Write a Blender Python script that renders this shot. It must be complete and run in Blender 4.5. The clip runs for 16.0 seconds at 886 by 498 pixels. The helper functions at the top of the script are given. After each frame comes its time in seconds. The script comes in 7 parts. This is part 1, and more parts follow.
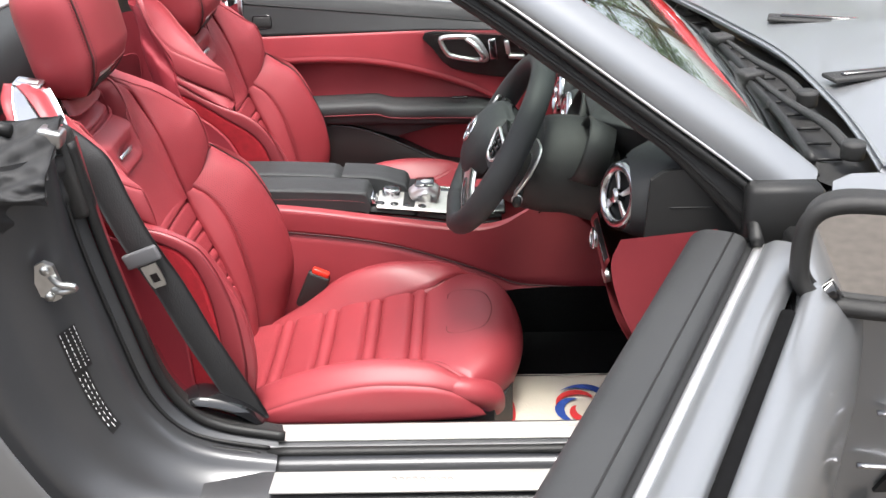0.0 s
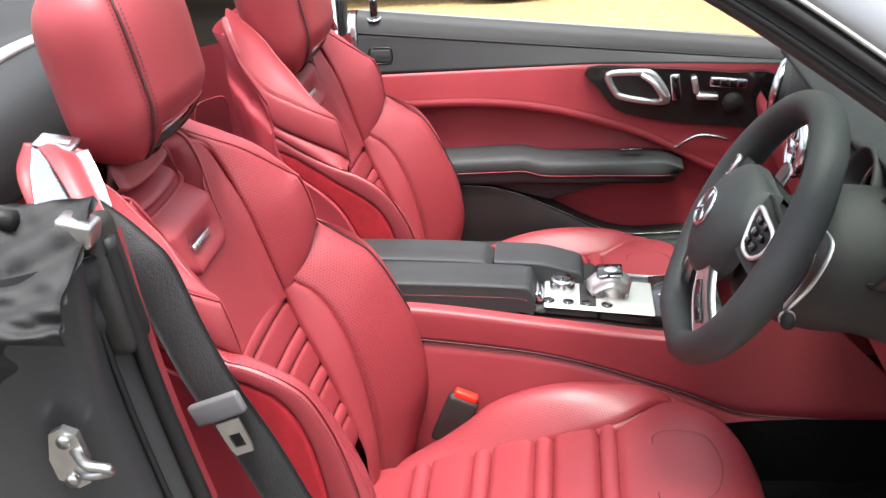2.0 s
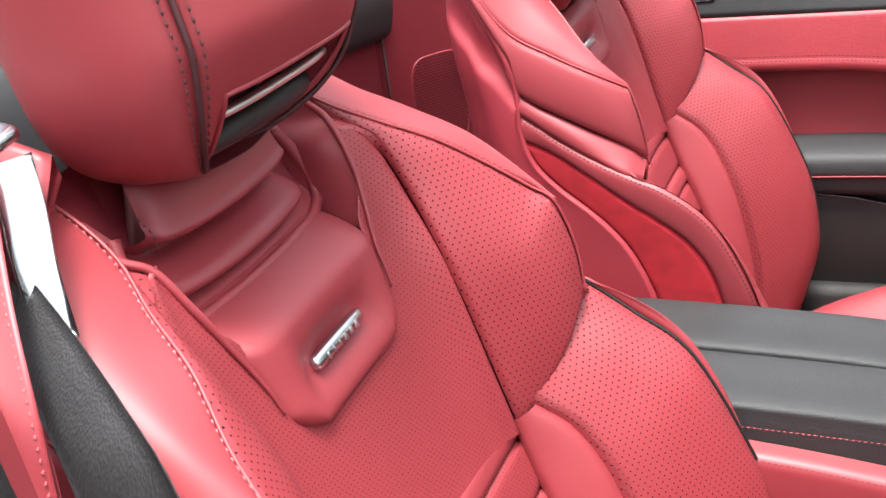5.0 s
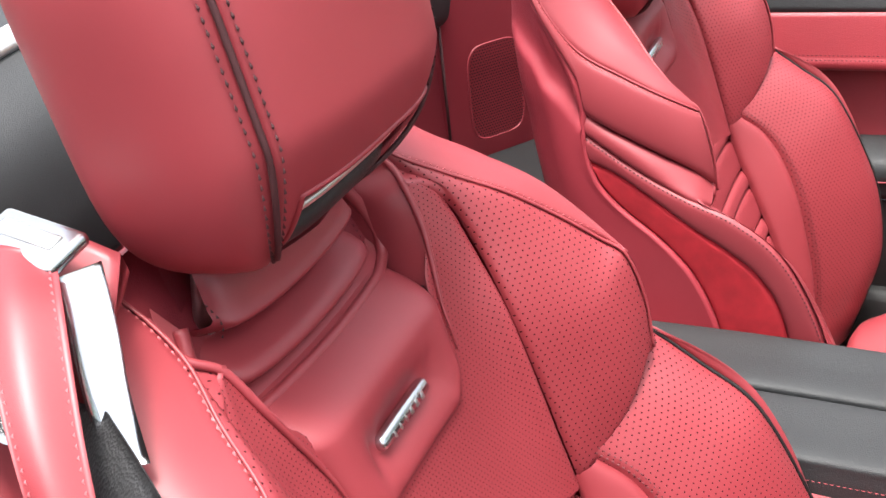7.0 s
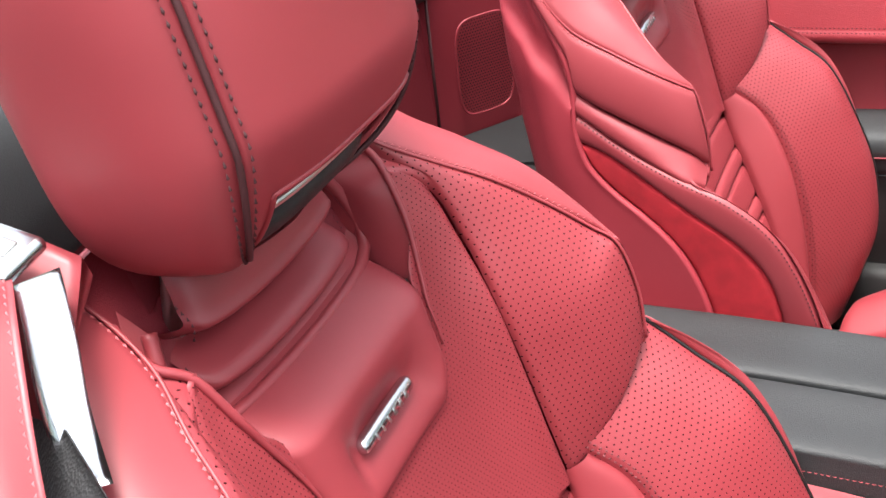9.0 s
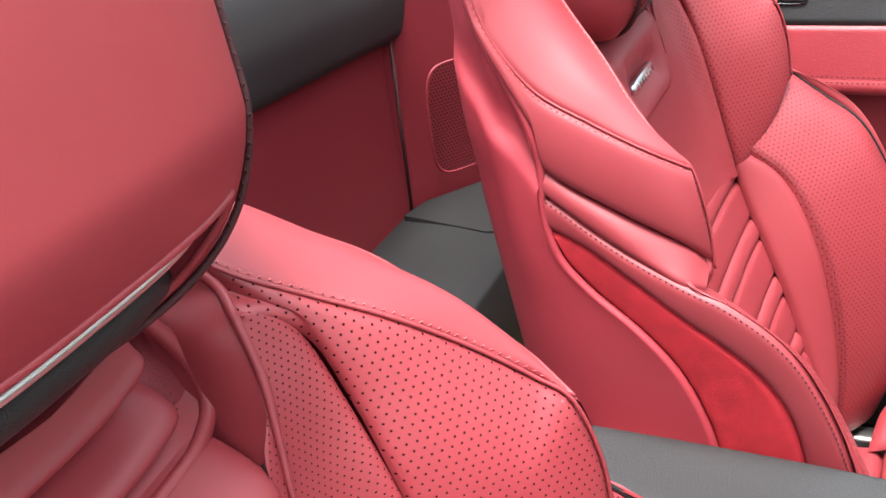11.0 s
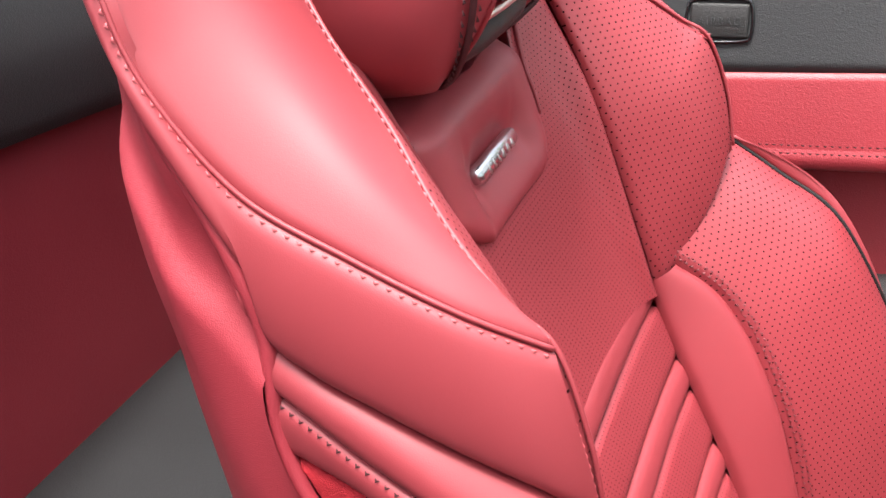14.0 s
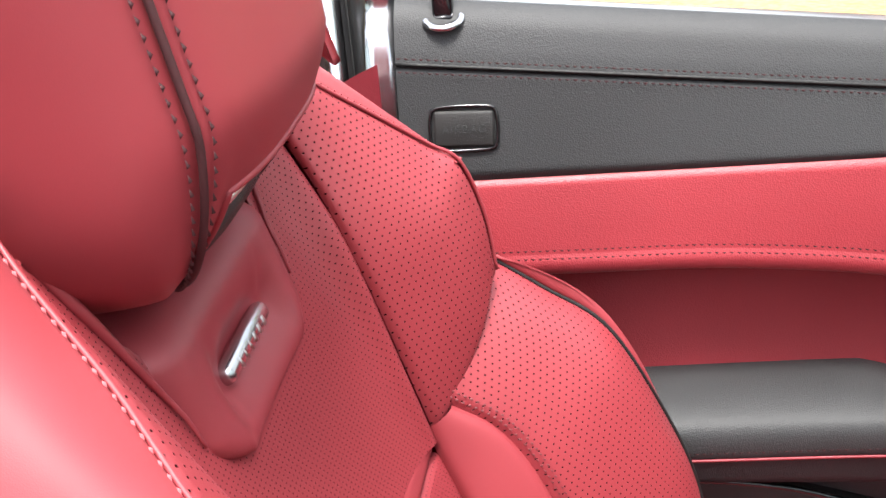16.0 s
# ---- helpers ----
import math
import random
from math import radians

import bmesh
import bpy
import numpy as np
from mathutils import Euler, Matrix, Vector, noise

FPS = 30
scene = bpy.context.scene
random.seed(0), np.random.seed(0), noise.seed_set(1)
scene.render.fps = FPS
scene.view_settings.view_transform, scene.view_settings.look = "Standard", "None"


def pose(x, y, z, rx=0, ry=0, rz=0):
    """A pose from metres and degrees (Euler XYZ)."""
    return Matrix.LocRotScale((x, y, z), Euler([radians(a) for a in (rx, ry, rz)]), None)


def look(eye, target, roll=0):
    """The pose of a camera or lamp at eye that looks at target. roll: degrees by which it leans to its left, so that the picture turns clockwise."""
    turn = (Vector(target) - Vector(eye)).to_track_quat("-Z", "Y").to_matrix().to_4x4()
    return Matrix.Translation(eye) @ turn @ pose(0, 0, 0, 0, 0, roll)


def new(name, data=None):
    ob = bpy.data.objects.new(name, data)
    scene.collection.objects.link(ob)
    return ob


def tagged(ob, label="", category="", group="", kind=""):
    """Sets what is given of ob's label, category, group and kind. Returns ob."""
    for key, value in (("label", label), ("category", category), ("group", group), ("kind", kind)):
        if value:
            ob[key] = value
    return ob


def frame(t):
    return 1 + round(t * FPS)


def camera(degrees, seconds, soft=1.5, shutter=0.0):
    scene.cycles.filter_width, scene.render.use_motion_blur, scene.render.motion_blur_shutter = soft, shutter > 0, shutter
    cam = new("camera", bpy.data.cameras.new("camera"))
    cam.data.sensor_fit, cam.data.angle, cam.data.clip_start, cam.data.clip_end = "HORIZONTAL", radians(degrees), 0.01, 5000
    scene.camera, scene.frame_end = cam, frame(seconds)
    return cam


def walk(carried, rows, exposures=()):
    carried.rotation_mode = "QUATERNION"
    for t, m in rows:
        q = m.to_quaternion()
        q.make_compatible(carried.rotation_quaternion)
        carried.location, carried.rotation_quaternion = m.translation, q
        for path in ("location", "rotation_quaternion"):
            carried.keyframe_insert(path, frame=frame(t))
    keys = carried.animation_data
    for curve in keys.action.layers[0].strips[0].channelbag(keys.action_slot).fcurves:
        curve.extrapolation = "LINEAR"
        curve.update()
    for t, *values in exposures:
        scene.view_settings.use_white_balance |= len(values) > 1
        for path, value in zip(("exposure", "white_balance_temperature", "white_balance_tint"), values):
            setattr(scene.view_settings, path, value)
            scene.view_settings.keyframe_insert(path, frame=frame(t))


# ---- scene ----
cam = camera(43.9, 16.0)
PATH = [
    (0, (0.728, -2.483, 1.633), (0.66, -0.683, 0.763), -2.1),
    (0.5, (0.704, -2.377, 1.58), (0.603, -0.566, 0.736), -2.4),
    (1, (0.616, -2.164, 1.542), (0.481, -0.344, 0.725), -3.0),
    (1.5, (0.554, -1.983, 1.507), (0.383, -0.16, 0.704), -3.5),
    (2, (0.533, -1.786, 1.445), (0.3, 0.033, 0.647), -3.9),
    (2.5, (0.504, -1.546, 1.401), (0.188, 0.258, 0.596), -4.0),
    (3, (0.481, -1.393, 1.355), (0.055, 0.391, 0.556), -4.9),
    (3.5, (0.461, -1.29, 1.306), (-0.062, 0.47, 0.512), -5.8),
    (4, (0.405, -1.148, 1.264), (-0.185, 0.585, 0.46), -6.1),
    (4.5, (0.366, -1.036, 1.225), (-0.281, 0.672, 0.409), -6.5),
    (5, (0.331, -0.96, 1.199), (-0.371, 0.728, 0.389), -7.3),
    (7.5, (0.29, -0.903, 1.284), (-0.462, 0.692, 0.339), -6.6),
    (7.8, (0.296, -0.909, 1.283), (-0.452, 0.679, 0.324), -7.0),
    (8, (0.296, -0.911, 1.288), (-0.44, 0.673, 0.315), -6.6),
    (10.5, (0.255, -0.697, 1.237), (-0.468, 0.907, 0.286), -6.7),
    (11, (0.262, -0.628, 1.225), (-0.516, 0.961, 0.292), -6.7),
    (11.5, (0.276, -0.558, 1.199), (-0.563, 1.007, 0.278), -6.9),
    (12, (0.275, -0.488, 1.176), (-0.594, 1.067, 0.267), -7.3),
    (12.5, (0.268, -0.407, 1.14), (-0.596, 1.159, 0.243), -7.0),
    (13, (0.244, -0.333, 1.113), (-0.566, 1.267, 0.228), -6.8),
    (13.5, (0.214, -0.263, 1.083), (-0.532, 1.373, 0.209), -6.2),
    (14, (0.201, -0.202, 1.087), (-0.473, 1.468, 0.219), -5.2),
    (14.5, (0.2, -0.165, 1.112), (-0.411, 1.532, 0.249), -4.4),
    (15, (0.194, -0.153, 1.125), (-0.35, 1.582, 0.291), -5.2),
    (15.5, (0.185, -0.128, 1.132), (-0.23, 1.634, 0.283), -4.4),
    (16, (0.172, -0.101, 1.121), (-0.056, 1.703, 0.286), -5.1),
]
walk(cam, [(t, look(eye, target, roll)) for t, eye, target, roll in PATH], [(0.0, 2.08), (1.5, 2.22), (3.0, 2.42), (5.0, 2.44), (8.0, 2.30), (10.5, 2.54), (12.0, 2.59), (13.0, 2.60), (14.0, 2.53), (16.0, 2.48)])

# ---- world and light ----
world = bpy.data.worlds.new("sky")
scene.world = world
world.use_nodes = True
wn = world.node_tree
sky = wn.nodes.new("ShaderNodeTexSky")
sky.sky_type = "NISHITA"
sky.sun_disc = False
sky.sun_elevation, sky.sun_rotation = radians(79), radians(150)
sky.air_density, sky.dust_density, sky.ozone_density = 1.0, 4.0, 1.0
hsv = wn.nodes.new("ShaderNodeHueSaturation")
hsv.inputs["Saturation"].default_value = 0.35
wn.links.new(sky.outputs[0], hsv.inputs["Color"])
wn.links.new(hsv.outputs[0], wn.nodes["Background"].inputs[0])
wn.nodes["Background"].inputs[1].default_value = 0.115
sun = new("sun", bpy.data.lights.new("sun", "SUN"))
sun.data.energy, sun.data.angle, sun.data.color = 1.5, radians(16), (1.0, 0.97, 0.93)
sun.matrix_world = look((0.0, -0.9, 4.0), (0, 0, 0))

# ---- materials ----
MATS = {}


def shader(name, color, rough=0.5, metal=0.0, grain=0.0, grain_scale=900.0, vary=0.12, vary_scale=6.0, spec=0.5, coat=0.0,
           perf=0.0, stretch=None, rough_vary=0.08):
    """A procedural surface: base colour with stains at one scale, grain relief at another, and holes on a metric grid where perf is set."""
    m = bpy.data.materials.new(name)
    m.use_nodes = True
    nt = m.node_tree
    N, L = nt.nodes, nt.links
    b = N["Principled BSDF"]
    b.inputs["Metallic"].default_value = metal
    b.inputs["Specular IOR Level"].default_value = spec
    b.inputs["Coat Weight"].default_value = coat
    b.inputs["Coat Roughness"].default_value = 0.06
    tc = N.new("ShaderNodeTexCoord")
    src = tc.outputs["Object"]
    if stretch:
        mp = N.new("ShaderNodeMapping")
        mp.inputs["Scale"].default_value = stretch
        L.new(src, mp.inputs[0])
        src = mp.outputs[0]
    big = N.new("ShaderNodeTexNoise")
    big.inputs["Scale"].default_value, big.inputs["Detail"].default_value = vary_scale, 5
    L.new(src, big.inputs["Vector"])
    ramp = N.new("ShaderNodeMapRange")
    ramp.inputs["From Min"].default_value, ramp.inputs["From Max"].default_value = 0.3, 0.7
    ramp.inputs["To Min"].default_value, ramp.inputs["To Max"].default_value = 1 - vary, 1 + vary
    L.new(big.outputs[0], ramp.inputs[0])
    mul = N.new("ShaderNodeMix")
    mul.data_type, mul.blend_type = "RGBA", "MULTIPLY"
    mul.inputs["Factor"].default_value = 1
    mul.inputs[6].default_value = (*color, 1)
    L.new(ramp.outputs[0], mul.inputs[7])
    col = mul.outputs[2]
    rr = N.new("ShaderNodeMapRange")
    rr.inputs["To Min"].default_value, rr.inputs["To Max"].default_value = max(rough - rough_vary, 0.02), min(rough + rough_vary, 1)
    L.new(big.outputs[0], rr.inputs[0])
    L.new(rr.outputs[0], b.inputs["Roughness"])
    height = None
    if grain:
        vo = N.new("ShaderNodeTexVoronoi")
        vo.inputs["Scale"].default_value = grain_scale
        L.new(src, vo.inputs["Vector"])
        fine = N.new("ShaderNodeTexNoise")
        fine.inputs["Scale"].default_value, fine.inputs["Detail"].default_value = grain_scale * 0.35, 4
        L.new(src, fine.inputs["Vector"])
        add = N.new("ShaderNodeMath")
        L.new(vo.outputs["Distance"], add.inputs[0])
        L.new(fine.outputs[0], add.inputs[1])
        bump = N.new("ShaderNodeBump")
        bump.inputs["Strength"].default_value, bump.inputs["Distance"].default_value = grain, 0.0006
        L.new(add.outputs[0], bump.inputs["Height"])
        height = bump
    if perf:
        uv = N.new("ShaderNodeUVMap")
        sep = N.new("ShaderNodeSeparateXYZ")
        L.new(uv.outputs[0], sep.inputs[0])

        def op(kind, a, c=None, third=None):
            n = N.new("ShaderNodeMath")
            n.operation = kind
            for i, v in enumerate((a, c, third)):
                if v is None:
                    continue
                if isinstance(v, (int, float)):
                    n.inputs[i].default_value = v
                else:
                    L.new(v, n.inputs[i])
            return n.outputs[0]

        u, v = op("DIVIDE", sep.outputs[0], perf), op("DIVIDE", sep.outputs[1], perf * 0.8)
        u = op("ADD", u, op("MULTIPLY", op("FLOORED_MODULO", op("FLOOR", v), 2.0), 0.5))
        du, dv = op("SUBTRACT", op("FRACT", u), 0.5), op("MULTIPLY", op("SUBTRACT", op("FRACT", v), 0.5), 0.8)
        d = op("SQRT", op("ADD", op("MULTIPLY", du, du), op("MULTIPLY", dv, dv)))
        hole = N.new("ShaderNodeMapRange")
        hole.inputs["From Min"].default_value, hole.inputs["From Max"].default_value = 0.075, 0.145
        L.new(d, hole.inputs[0])
        mx = N.new("ShaderNodeMix")
        mx.data_type = "RGBA"
        mx.inputs[6].default_value = (color[0] * 0.06, color[1] * 0.06, color[2] * 0.06, 1)
        L.new(hole.outputs[0], mx.inputs["Factor"])
        L.new(col, mx.inputs[7])
        col = mx.outputs[2]
        L.new(op("MULTIPLY", hole.outputs[0], spec), b.inputs["Specular IOR Level"])
        hb = N.new("ShaderNodeBump")
        hb.inputs["Strength"].default_value, hb.inputs["Distance"].default_value = 0.6, 0.0008
        L.new(hole.outputs[0], hb.inputs["Height"])
        if height:
            L.new(height.outputs[0], hb.inputs["Normal"])
        height = hb
    if height:
        L.new(height.outputs[0], b.inputs["Normal"])
    L.new(col, b.inputs["Base Color"])
    MATS[name] = m
    return m


RED = (0.252, 0.0325, 0.0405)
leather = shader("red_leather", RED, 0.48, grain=0.06, grain_scale=1900, vary=0.10, rough_vary=0.08, spec=0.5)
leather_perf = shader("red_perforated_leather", RED, 0.40, grain=0.07, grain_scale=1900, vary=0.08, perf=0.0058, spec=0.5)
leather_fine = shader("red_fine_perforated_leather", RED, 0.40, grain=0.07, grain_scale=1900, vary=0.08, perf=0.0044, spec=0.5)
# the red leather again, with the shade of recesses put into its colour
leather_shaded = shader("shaded_red_trim", (0.20, 0.019, 0.028), 0.5, grain=0.3, grain_scale=900, vary=0.08)
door_leather = shader("red_door_leather", (0.28, 0.028, 0.037), 0.45, grain=0.4, grain_scale=800, vary=0.1)
suede = shader("red_suede", (0.37, 0.020, 0.029), 0.85, grain=0.7, grain_scale=1600, vary=0.16, vary_scale=60, spec=0.2)
shell_plastic = shader("red_shell_plastic", (0.29, 0.028, 0.040), 0.5, grain=0.25, grain_scale=1800, vary=0.05)
thread_red = shader("red_thread", (0.47, 0.095, 0.105), 0.7, vary=0.15, vary_scale=300)
thread_deep = shader("deep_red_thread", (0.11, 0.018, 0.022), 0.7, vary=0.15, vary_scale=300)
thread_dark = shader("dark_thread", (0.05, 0.012, 0.014), 0.7, vary=0.15, vary_scale=300)
black_leather = shader("black_grained_leather", (0.026, 0.027, 0.028), 0.58, grain=0.45, grain_scale=900, vary=0.12, spec=0.4)
black_soft = shader("black_soft_plastic", (0.013, 0.0125, 0.012), 0.55, grain=0.5, grain_scale=1500, vary=0.12)
black_gloss = shader("black_piano_lacquer", (0.008, 0.008, 0.009), 0.08, vary=0.1, coat=0.6, rough_vary=0.03)
black_wood = shader("black_ash_wood", (0.012, 0.011, 0.011), 0.22, vary=0.5, vary_scale=22, stretch=(2, 10, 14), coat=0.5)
fabric = shader("black_roof_fabric", (0.013, 0.013, 0.014), 0.7, grain=0.6, grain_scale=900, vary=0.2, vary_scale=14)
shelf_black = shader("black_shelf_vinyl", (0.014, 0.014, 0.0145), 0.6, grain=0.4, grain_scale=900, vary=0.15, spec=0.25)
rubber = shader("black_rubber", (0.010, 0.010, 0.010), 0.5, grain=0.3, vary=0.2, spec=0.35)
# black carpet, darkened further to hold the shade under the dash
carpet = shader("shaded_black_carpet", (0.0035, 0.0035, 0.0038), 0.95, grain=1.0, grain_scale=700, vary=0.4, vary_scale=120, spec=0.1)
webbing = shader("black_webbing", (0.022, 0.022, 0.023), 0.62, grain=0.8, grain_scale=800, stretch=(1, 1, 0.25), vary=0.15, vary_scale=40)
chrome = shader("polished_chrome", (0.58, 0.58, 0.60), 0.22, 1.0, vary=0.04, rough_vary=0.05)
satin = shader("satin_aluminium", (0.72, 0.71, 0.70), 0.42, 1.0, vary=0.03, stretch=(3, 60, 60), vary_scale=4, rough_vary=0.03)
plate_metal = shader("pale_brushed_plate", (0.59, 0.58, 0.55), 0.5, 0.55, vary=0.04, stretch=(3, 60, 60), vary_scale=4, rough_vary=0.04)
steel = shader("zinc_steel", (0.55, 0.55, 0.54), 0.35, 1.0, vary=0.12, vary_scale=40)
paint = shader("grey_metallic_paint", (0.25, 0.257, 0.268), 0.38, 0.7, vary=0.03, vary_scale=2, coat=0.7, rough_vary=0.03)
# body paint darkened in its colour for the shaded jamb and sill
paint_shaded = shader("shaded_grey_metallic_paint", (0.055, 0.056, 0.059), 0.36, 0.45, vary=0.05, coat=0.25, rough_vary=0.05)
mat_paper = shader("cream_paper_mat", (0.62, 0.56, 0.46), 0.75, grain=0.5, grain_scale=200, vary=0.08)
print_blue = shader("blue_print", (0.02, 0.06, 0.28), 0.6, vary=0.08)
print_red = shader("red_print", (0.55, 0.03, 0.03), 0.6, vary=0.08)
label_black = shader("black_label", (0.01, 0.01, 0.01), 0.4, vary=0.05)
label_white = shader("white_print", (0.75, 0.75, 0.75), 0.5, vary=0.05)
gravel = shader("sandy_gravel", (0.36, 0.255, 0.115), 0.9, grain=1.0, grain_scale=60, vary=0.35, vary_scale=30, spec=0.2)
asphalt = shader("grey_brown_tarmac", (0.085, 0.075, 0.066), 0.85, grain=1.0, grain_scale=120, vary=0.2, vary_scale=25, spec=0.3)
red_button = shader("red_release_button", (0.6, 0.03, 0.015), 0.4, vary=0.05)


def glass_mat(name, tint):
    """Thin tinted glass: clear through its two faces, glossier towards a grazing view."""
    m = bpy.data.materials.new(name)
    m.use_nodes = True
    N, L = m.node_tree.nodes, m.node_tree.links
    clear, gloss, mix = N.new("ShaderNodeBsdfTransparent"), N.new("ShaderNodeBsdfGlossy"), N.new("ShaderNodeMixShader")
    clear.inputs["Color"].default_value = (*tint, 1)
    gloss.inputs["Color"].default_value = (0.95, 0.97, 0.96, 1)
    gloss.inputs["Roughness"].default_value = 0.01
    lw, power, scale = N.new("ShaderNodeLayerWeight"), N.new("ShaderNodeMath"), N.new("ShaderNodeMath")
    lw.inputs["Blend"].default_value = 0.5
    power.operation, scale.operation = "POWER", "MULTIPLY_ADD"
    power.inputs[1].default_value = 2.8
    scale.inputs[1].default_value, scale.inputs[2].default_value = 0.92, 0.05
    L.new(lw.outputs["Facing"], power.inputs[0])
    L.new(power.outputs[0], scale.inputs[0])
    L.new(scale.outputs[0], mix.inputs[0])
    L.new(clear.outputs[0], mix.inputs[1])
    L.new(gloss.outputs[0], mix.inputs[2])
    L.new(mix.outputs[0], N["Material Output"].inputs["Surface"])
    return m


glass = glass_mat("green_tinted_glass", (0.80, 0.86, 0.83))
mirror_glass = shader("mirror_glass", (0.8, 0.8, 0.8), 0.03, 1.0, vary=0.01, rough_vary=0.01)

# ---- modelling helpers ----
ORIGIN = {}


def thing(name, loc, label, category, group="", kind=""):
    ob = new(name)
    ob.location = loc
    ob.empty_display_size = 0.05
    ORIGIN[ob] = Vector(loc)
    return tagged(ob, label, category, group, kind)


def part(name, shape, material, parent=None, label="", smooth=True, category="", kind="", group=""):
    """Links (verts, faces[, uvs]) or a bmesh, given in world metres, as one mesh under its thing or part."""
    me = bpy.data.meshes.new(name)
    if isinstance(shape, bmesh.types.BMesh):
        shape.to_mesh(me)
        shape.free()
    else:
        me.from_pydata([tuple(map(float, v)) for v in shape[0]], [], [tuple(map(int, f)) for f in shape[1]])
        if len(shape) > 2 and shape[2] is not None:
            lay = me.uv_layers.new(name="UVMap")
            idx = np.empty(len(me.loops), dtype=np.int32)
            me.loops.foreach_get("vertex_index", idx)
            lay.data.foreach_set("uv", np.asarray(shape[2], dtype=np.float32)[idx].ravel())
    me.materials.append(material)
    if smooth:
        me.shade_smooth()
    ob = new(name, me)
    root = parent
    while root is not None and root.parent is not None:
        root = root.parent
    if parent is None:
        c = Vector(np.mean([v.co for v in me.vertices], axis=0))
        c.z = min(v.co.z for v in me.vertices)
        me.transform(Matrix.Translation(-c))
        ob.location = c
        ORIGIN[ob] = c
    else:
        org = ORIGIN[root]
        me.transform(Matrix.Translation(-org))
        ob.parent = parent
    return tagged(ob, label, category, group, "stuff" if name == "stitching" else kind)


def join(*shapes):
    """Several (verts, faces, uvs) as one."""
    V, F, U, n = [], [], [], 0
    for s in shapes:
        V.extend(map(tuple, s[0]))
        F.extend([tuple(i + n for i in f) for f in s[1]])
        U.extend(map(tuple, s[2]) if len(s) > 2 and s[2] is not None else [(0, 0)] * len(s[0]))
        n += len(s[0])
    return V, F, U


def crv(pts, n=40, closed=False):
    """A smooth curve through a few control points, as n points at even steps."""
    p = np.array(pts, float)
    if len(p) == 2:
        return p[0] + (p[1] - p[0]) * np.linspace(0, 1, n)[:, None]
    q = np.vstack([p[-1], p, p[0], p[1]]) if closed else np.vstack([2 * p[0] - p[1], p, 2 * p[-1] - p[-2]])
    out = []
    for i in range(1, len(q) - 2):
        a, b, c, d = q[i - 1:i + 3]
        t = np.linspace(0, 1, 24, endpoint=False)[:, None]
        out.append(0.5 * (2 * b + (c - a) * t + (2 * a - 5 * b + 4 * c - d) * t ** 2 + (3 * b - a - 3 * c + d) * t ** 3))
    out.append(q[-2][None])
    out = np.vstack(out)
    s = np.r_[0, np.cumsum(np.linalg.norm(np.diff(out, axis=0), axis=1))]
    want = np.linspace(0, s[-1], n)
    return np.stack([np.interp(want, s, out[:, k]) for k in range(out.shape[1])], 1)


def across(curves, nv):
    """Curves of equal length blended smoothly from the first to the last."""
    C = np.array(curves)
    k = len(C)
    if k == 2:
        t = np.linspace(0, 1, nv)[:, None, None]
        return C[0] * (1 - t) + C[1] * t
    q = np.concatenate([2 * C[:1] - C[1:2], C, 2 * C[-1:] - C[-2:-1]])
    rows = []
    for s in np.linspace(0, k - 1, nv):
        i = min(int(s), k - 2)
        t = s - i
        a, b, c, d = q[i:i + 4]
        rows.append(0.5 * (2 * b + (c - a) * t + (2 * a - 5 * b + 4 * c - d) * t ** 2 + (3 * b - a - 3 * c + d) * t ** 3))
    return np.array(rows)


def normals(P):
    du, dv = np.gradient(P, axis=1), np.gradient(P, axis=0)
    n = np.cross(du, dv)
    return n / np.maximum(np.linalg.norm(n, axis=2, keepdims=True), 1e-9)


def arcs(P):
    a = np.zeros(P.shape[:2])
    b = np.zeros(P.shape[:2])
    a[:, 1:] = np.cumsum(np.linalg.norm(np.diff(P, axis=1), axis=2), 1)
    b[1:] = np.cumsum(np.linalg.norm(np.diff(P, axis=0), axis=2), 0)
    return a, b


def pad(curves, out, nu=48, nv=24, bulge=0.0, tuck=0.005, edge=0.014, sides=(1, 1, 1, 1), ease=0.0):
    """A stuffed panel lofted across curves: it bulges in the middle and dives into its seams. sides: which edges dive (start, end, first, last)."""
    P = across([crv(c, nu) if len(c) != nu else np.array(c) for c in curves], nv)
    n = normals(P)
    if np.mean((n * np.array(out)).sum(2)) < 0:
        n = -n
    a, b = arcs(P)
    A, B = a[:, -1:], b[-1:]
    w = np.ones(P.shape[:2])
    drop = np.zeros(P.shape[:2])
    for on, d in zip(sides, (a, A - a, b, B - b)):
        if on:
            x = np.clip(d / edge, 0, 1)
            drop = np.maximum(drop, (1 - np.sqrt(np.maximum(1 - (1 - x) ** 2, 0))))
    s, t = a / np.maximum(A, 1e-9), b / np.maximum(B, 1e-9)
    lift = np.ones(P.shape[:2])
    if sides[0] or sides[1]:
        lift = lift * np.sqrt(np.maximum(4 * s * (1 - s), 0) if sides[0] and sides[1] else (s if sides[0] else 1 - s) * (2 - (s if sides[0] else 1 - s)))
    if sides[2] or sides[3]:
        lift = lift * np.sqrt(np.maximum(4 * t * (1 - t), 0) if sides[2] and sides[3] else (t if sides[2] else 1 - t) * (2 - (t if sides[2] else 1 - t)))
    fade = np.clip(a / ease, 0, 1) ** 2 if ease else 1.0
    P = P + n * ((bulge * lift - tuck * drop) * fade)[..., None]
    return P


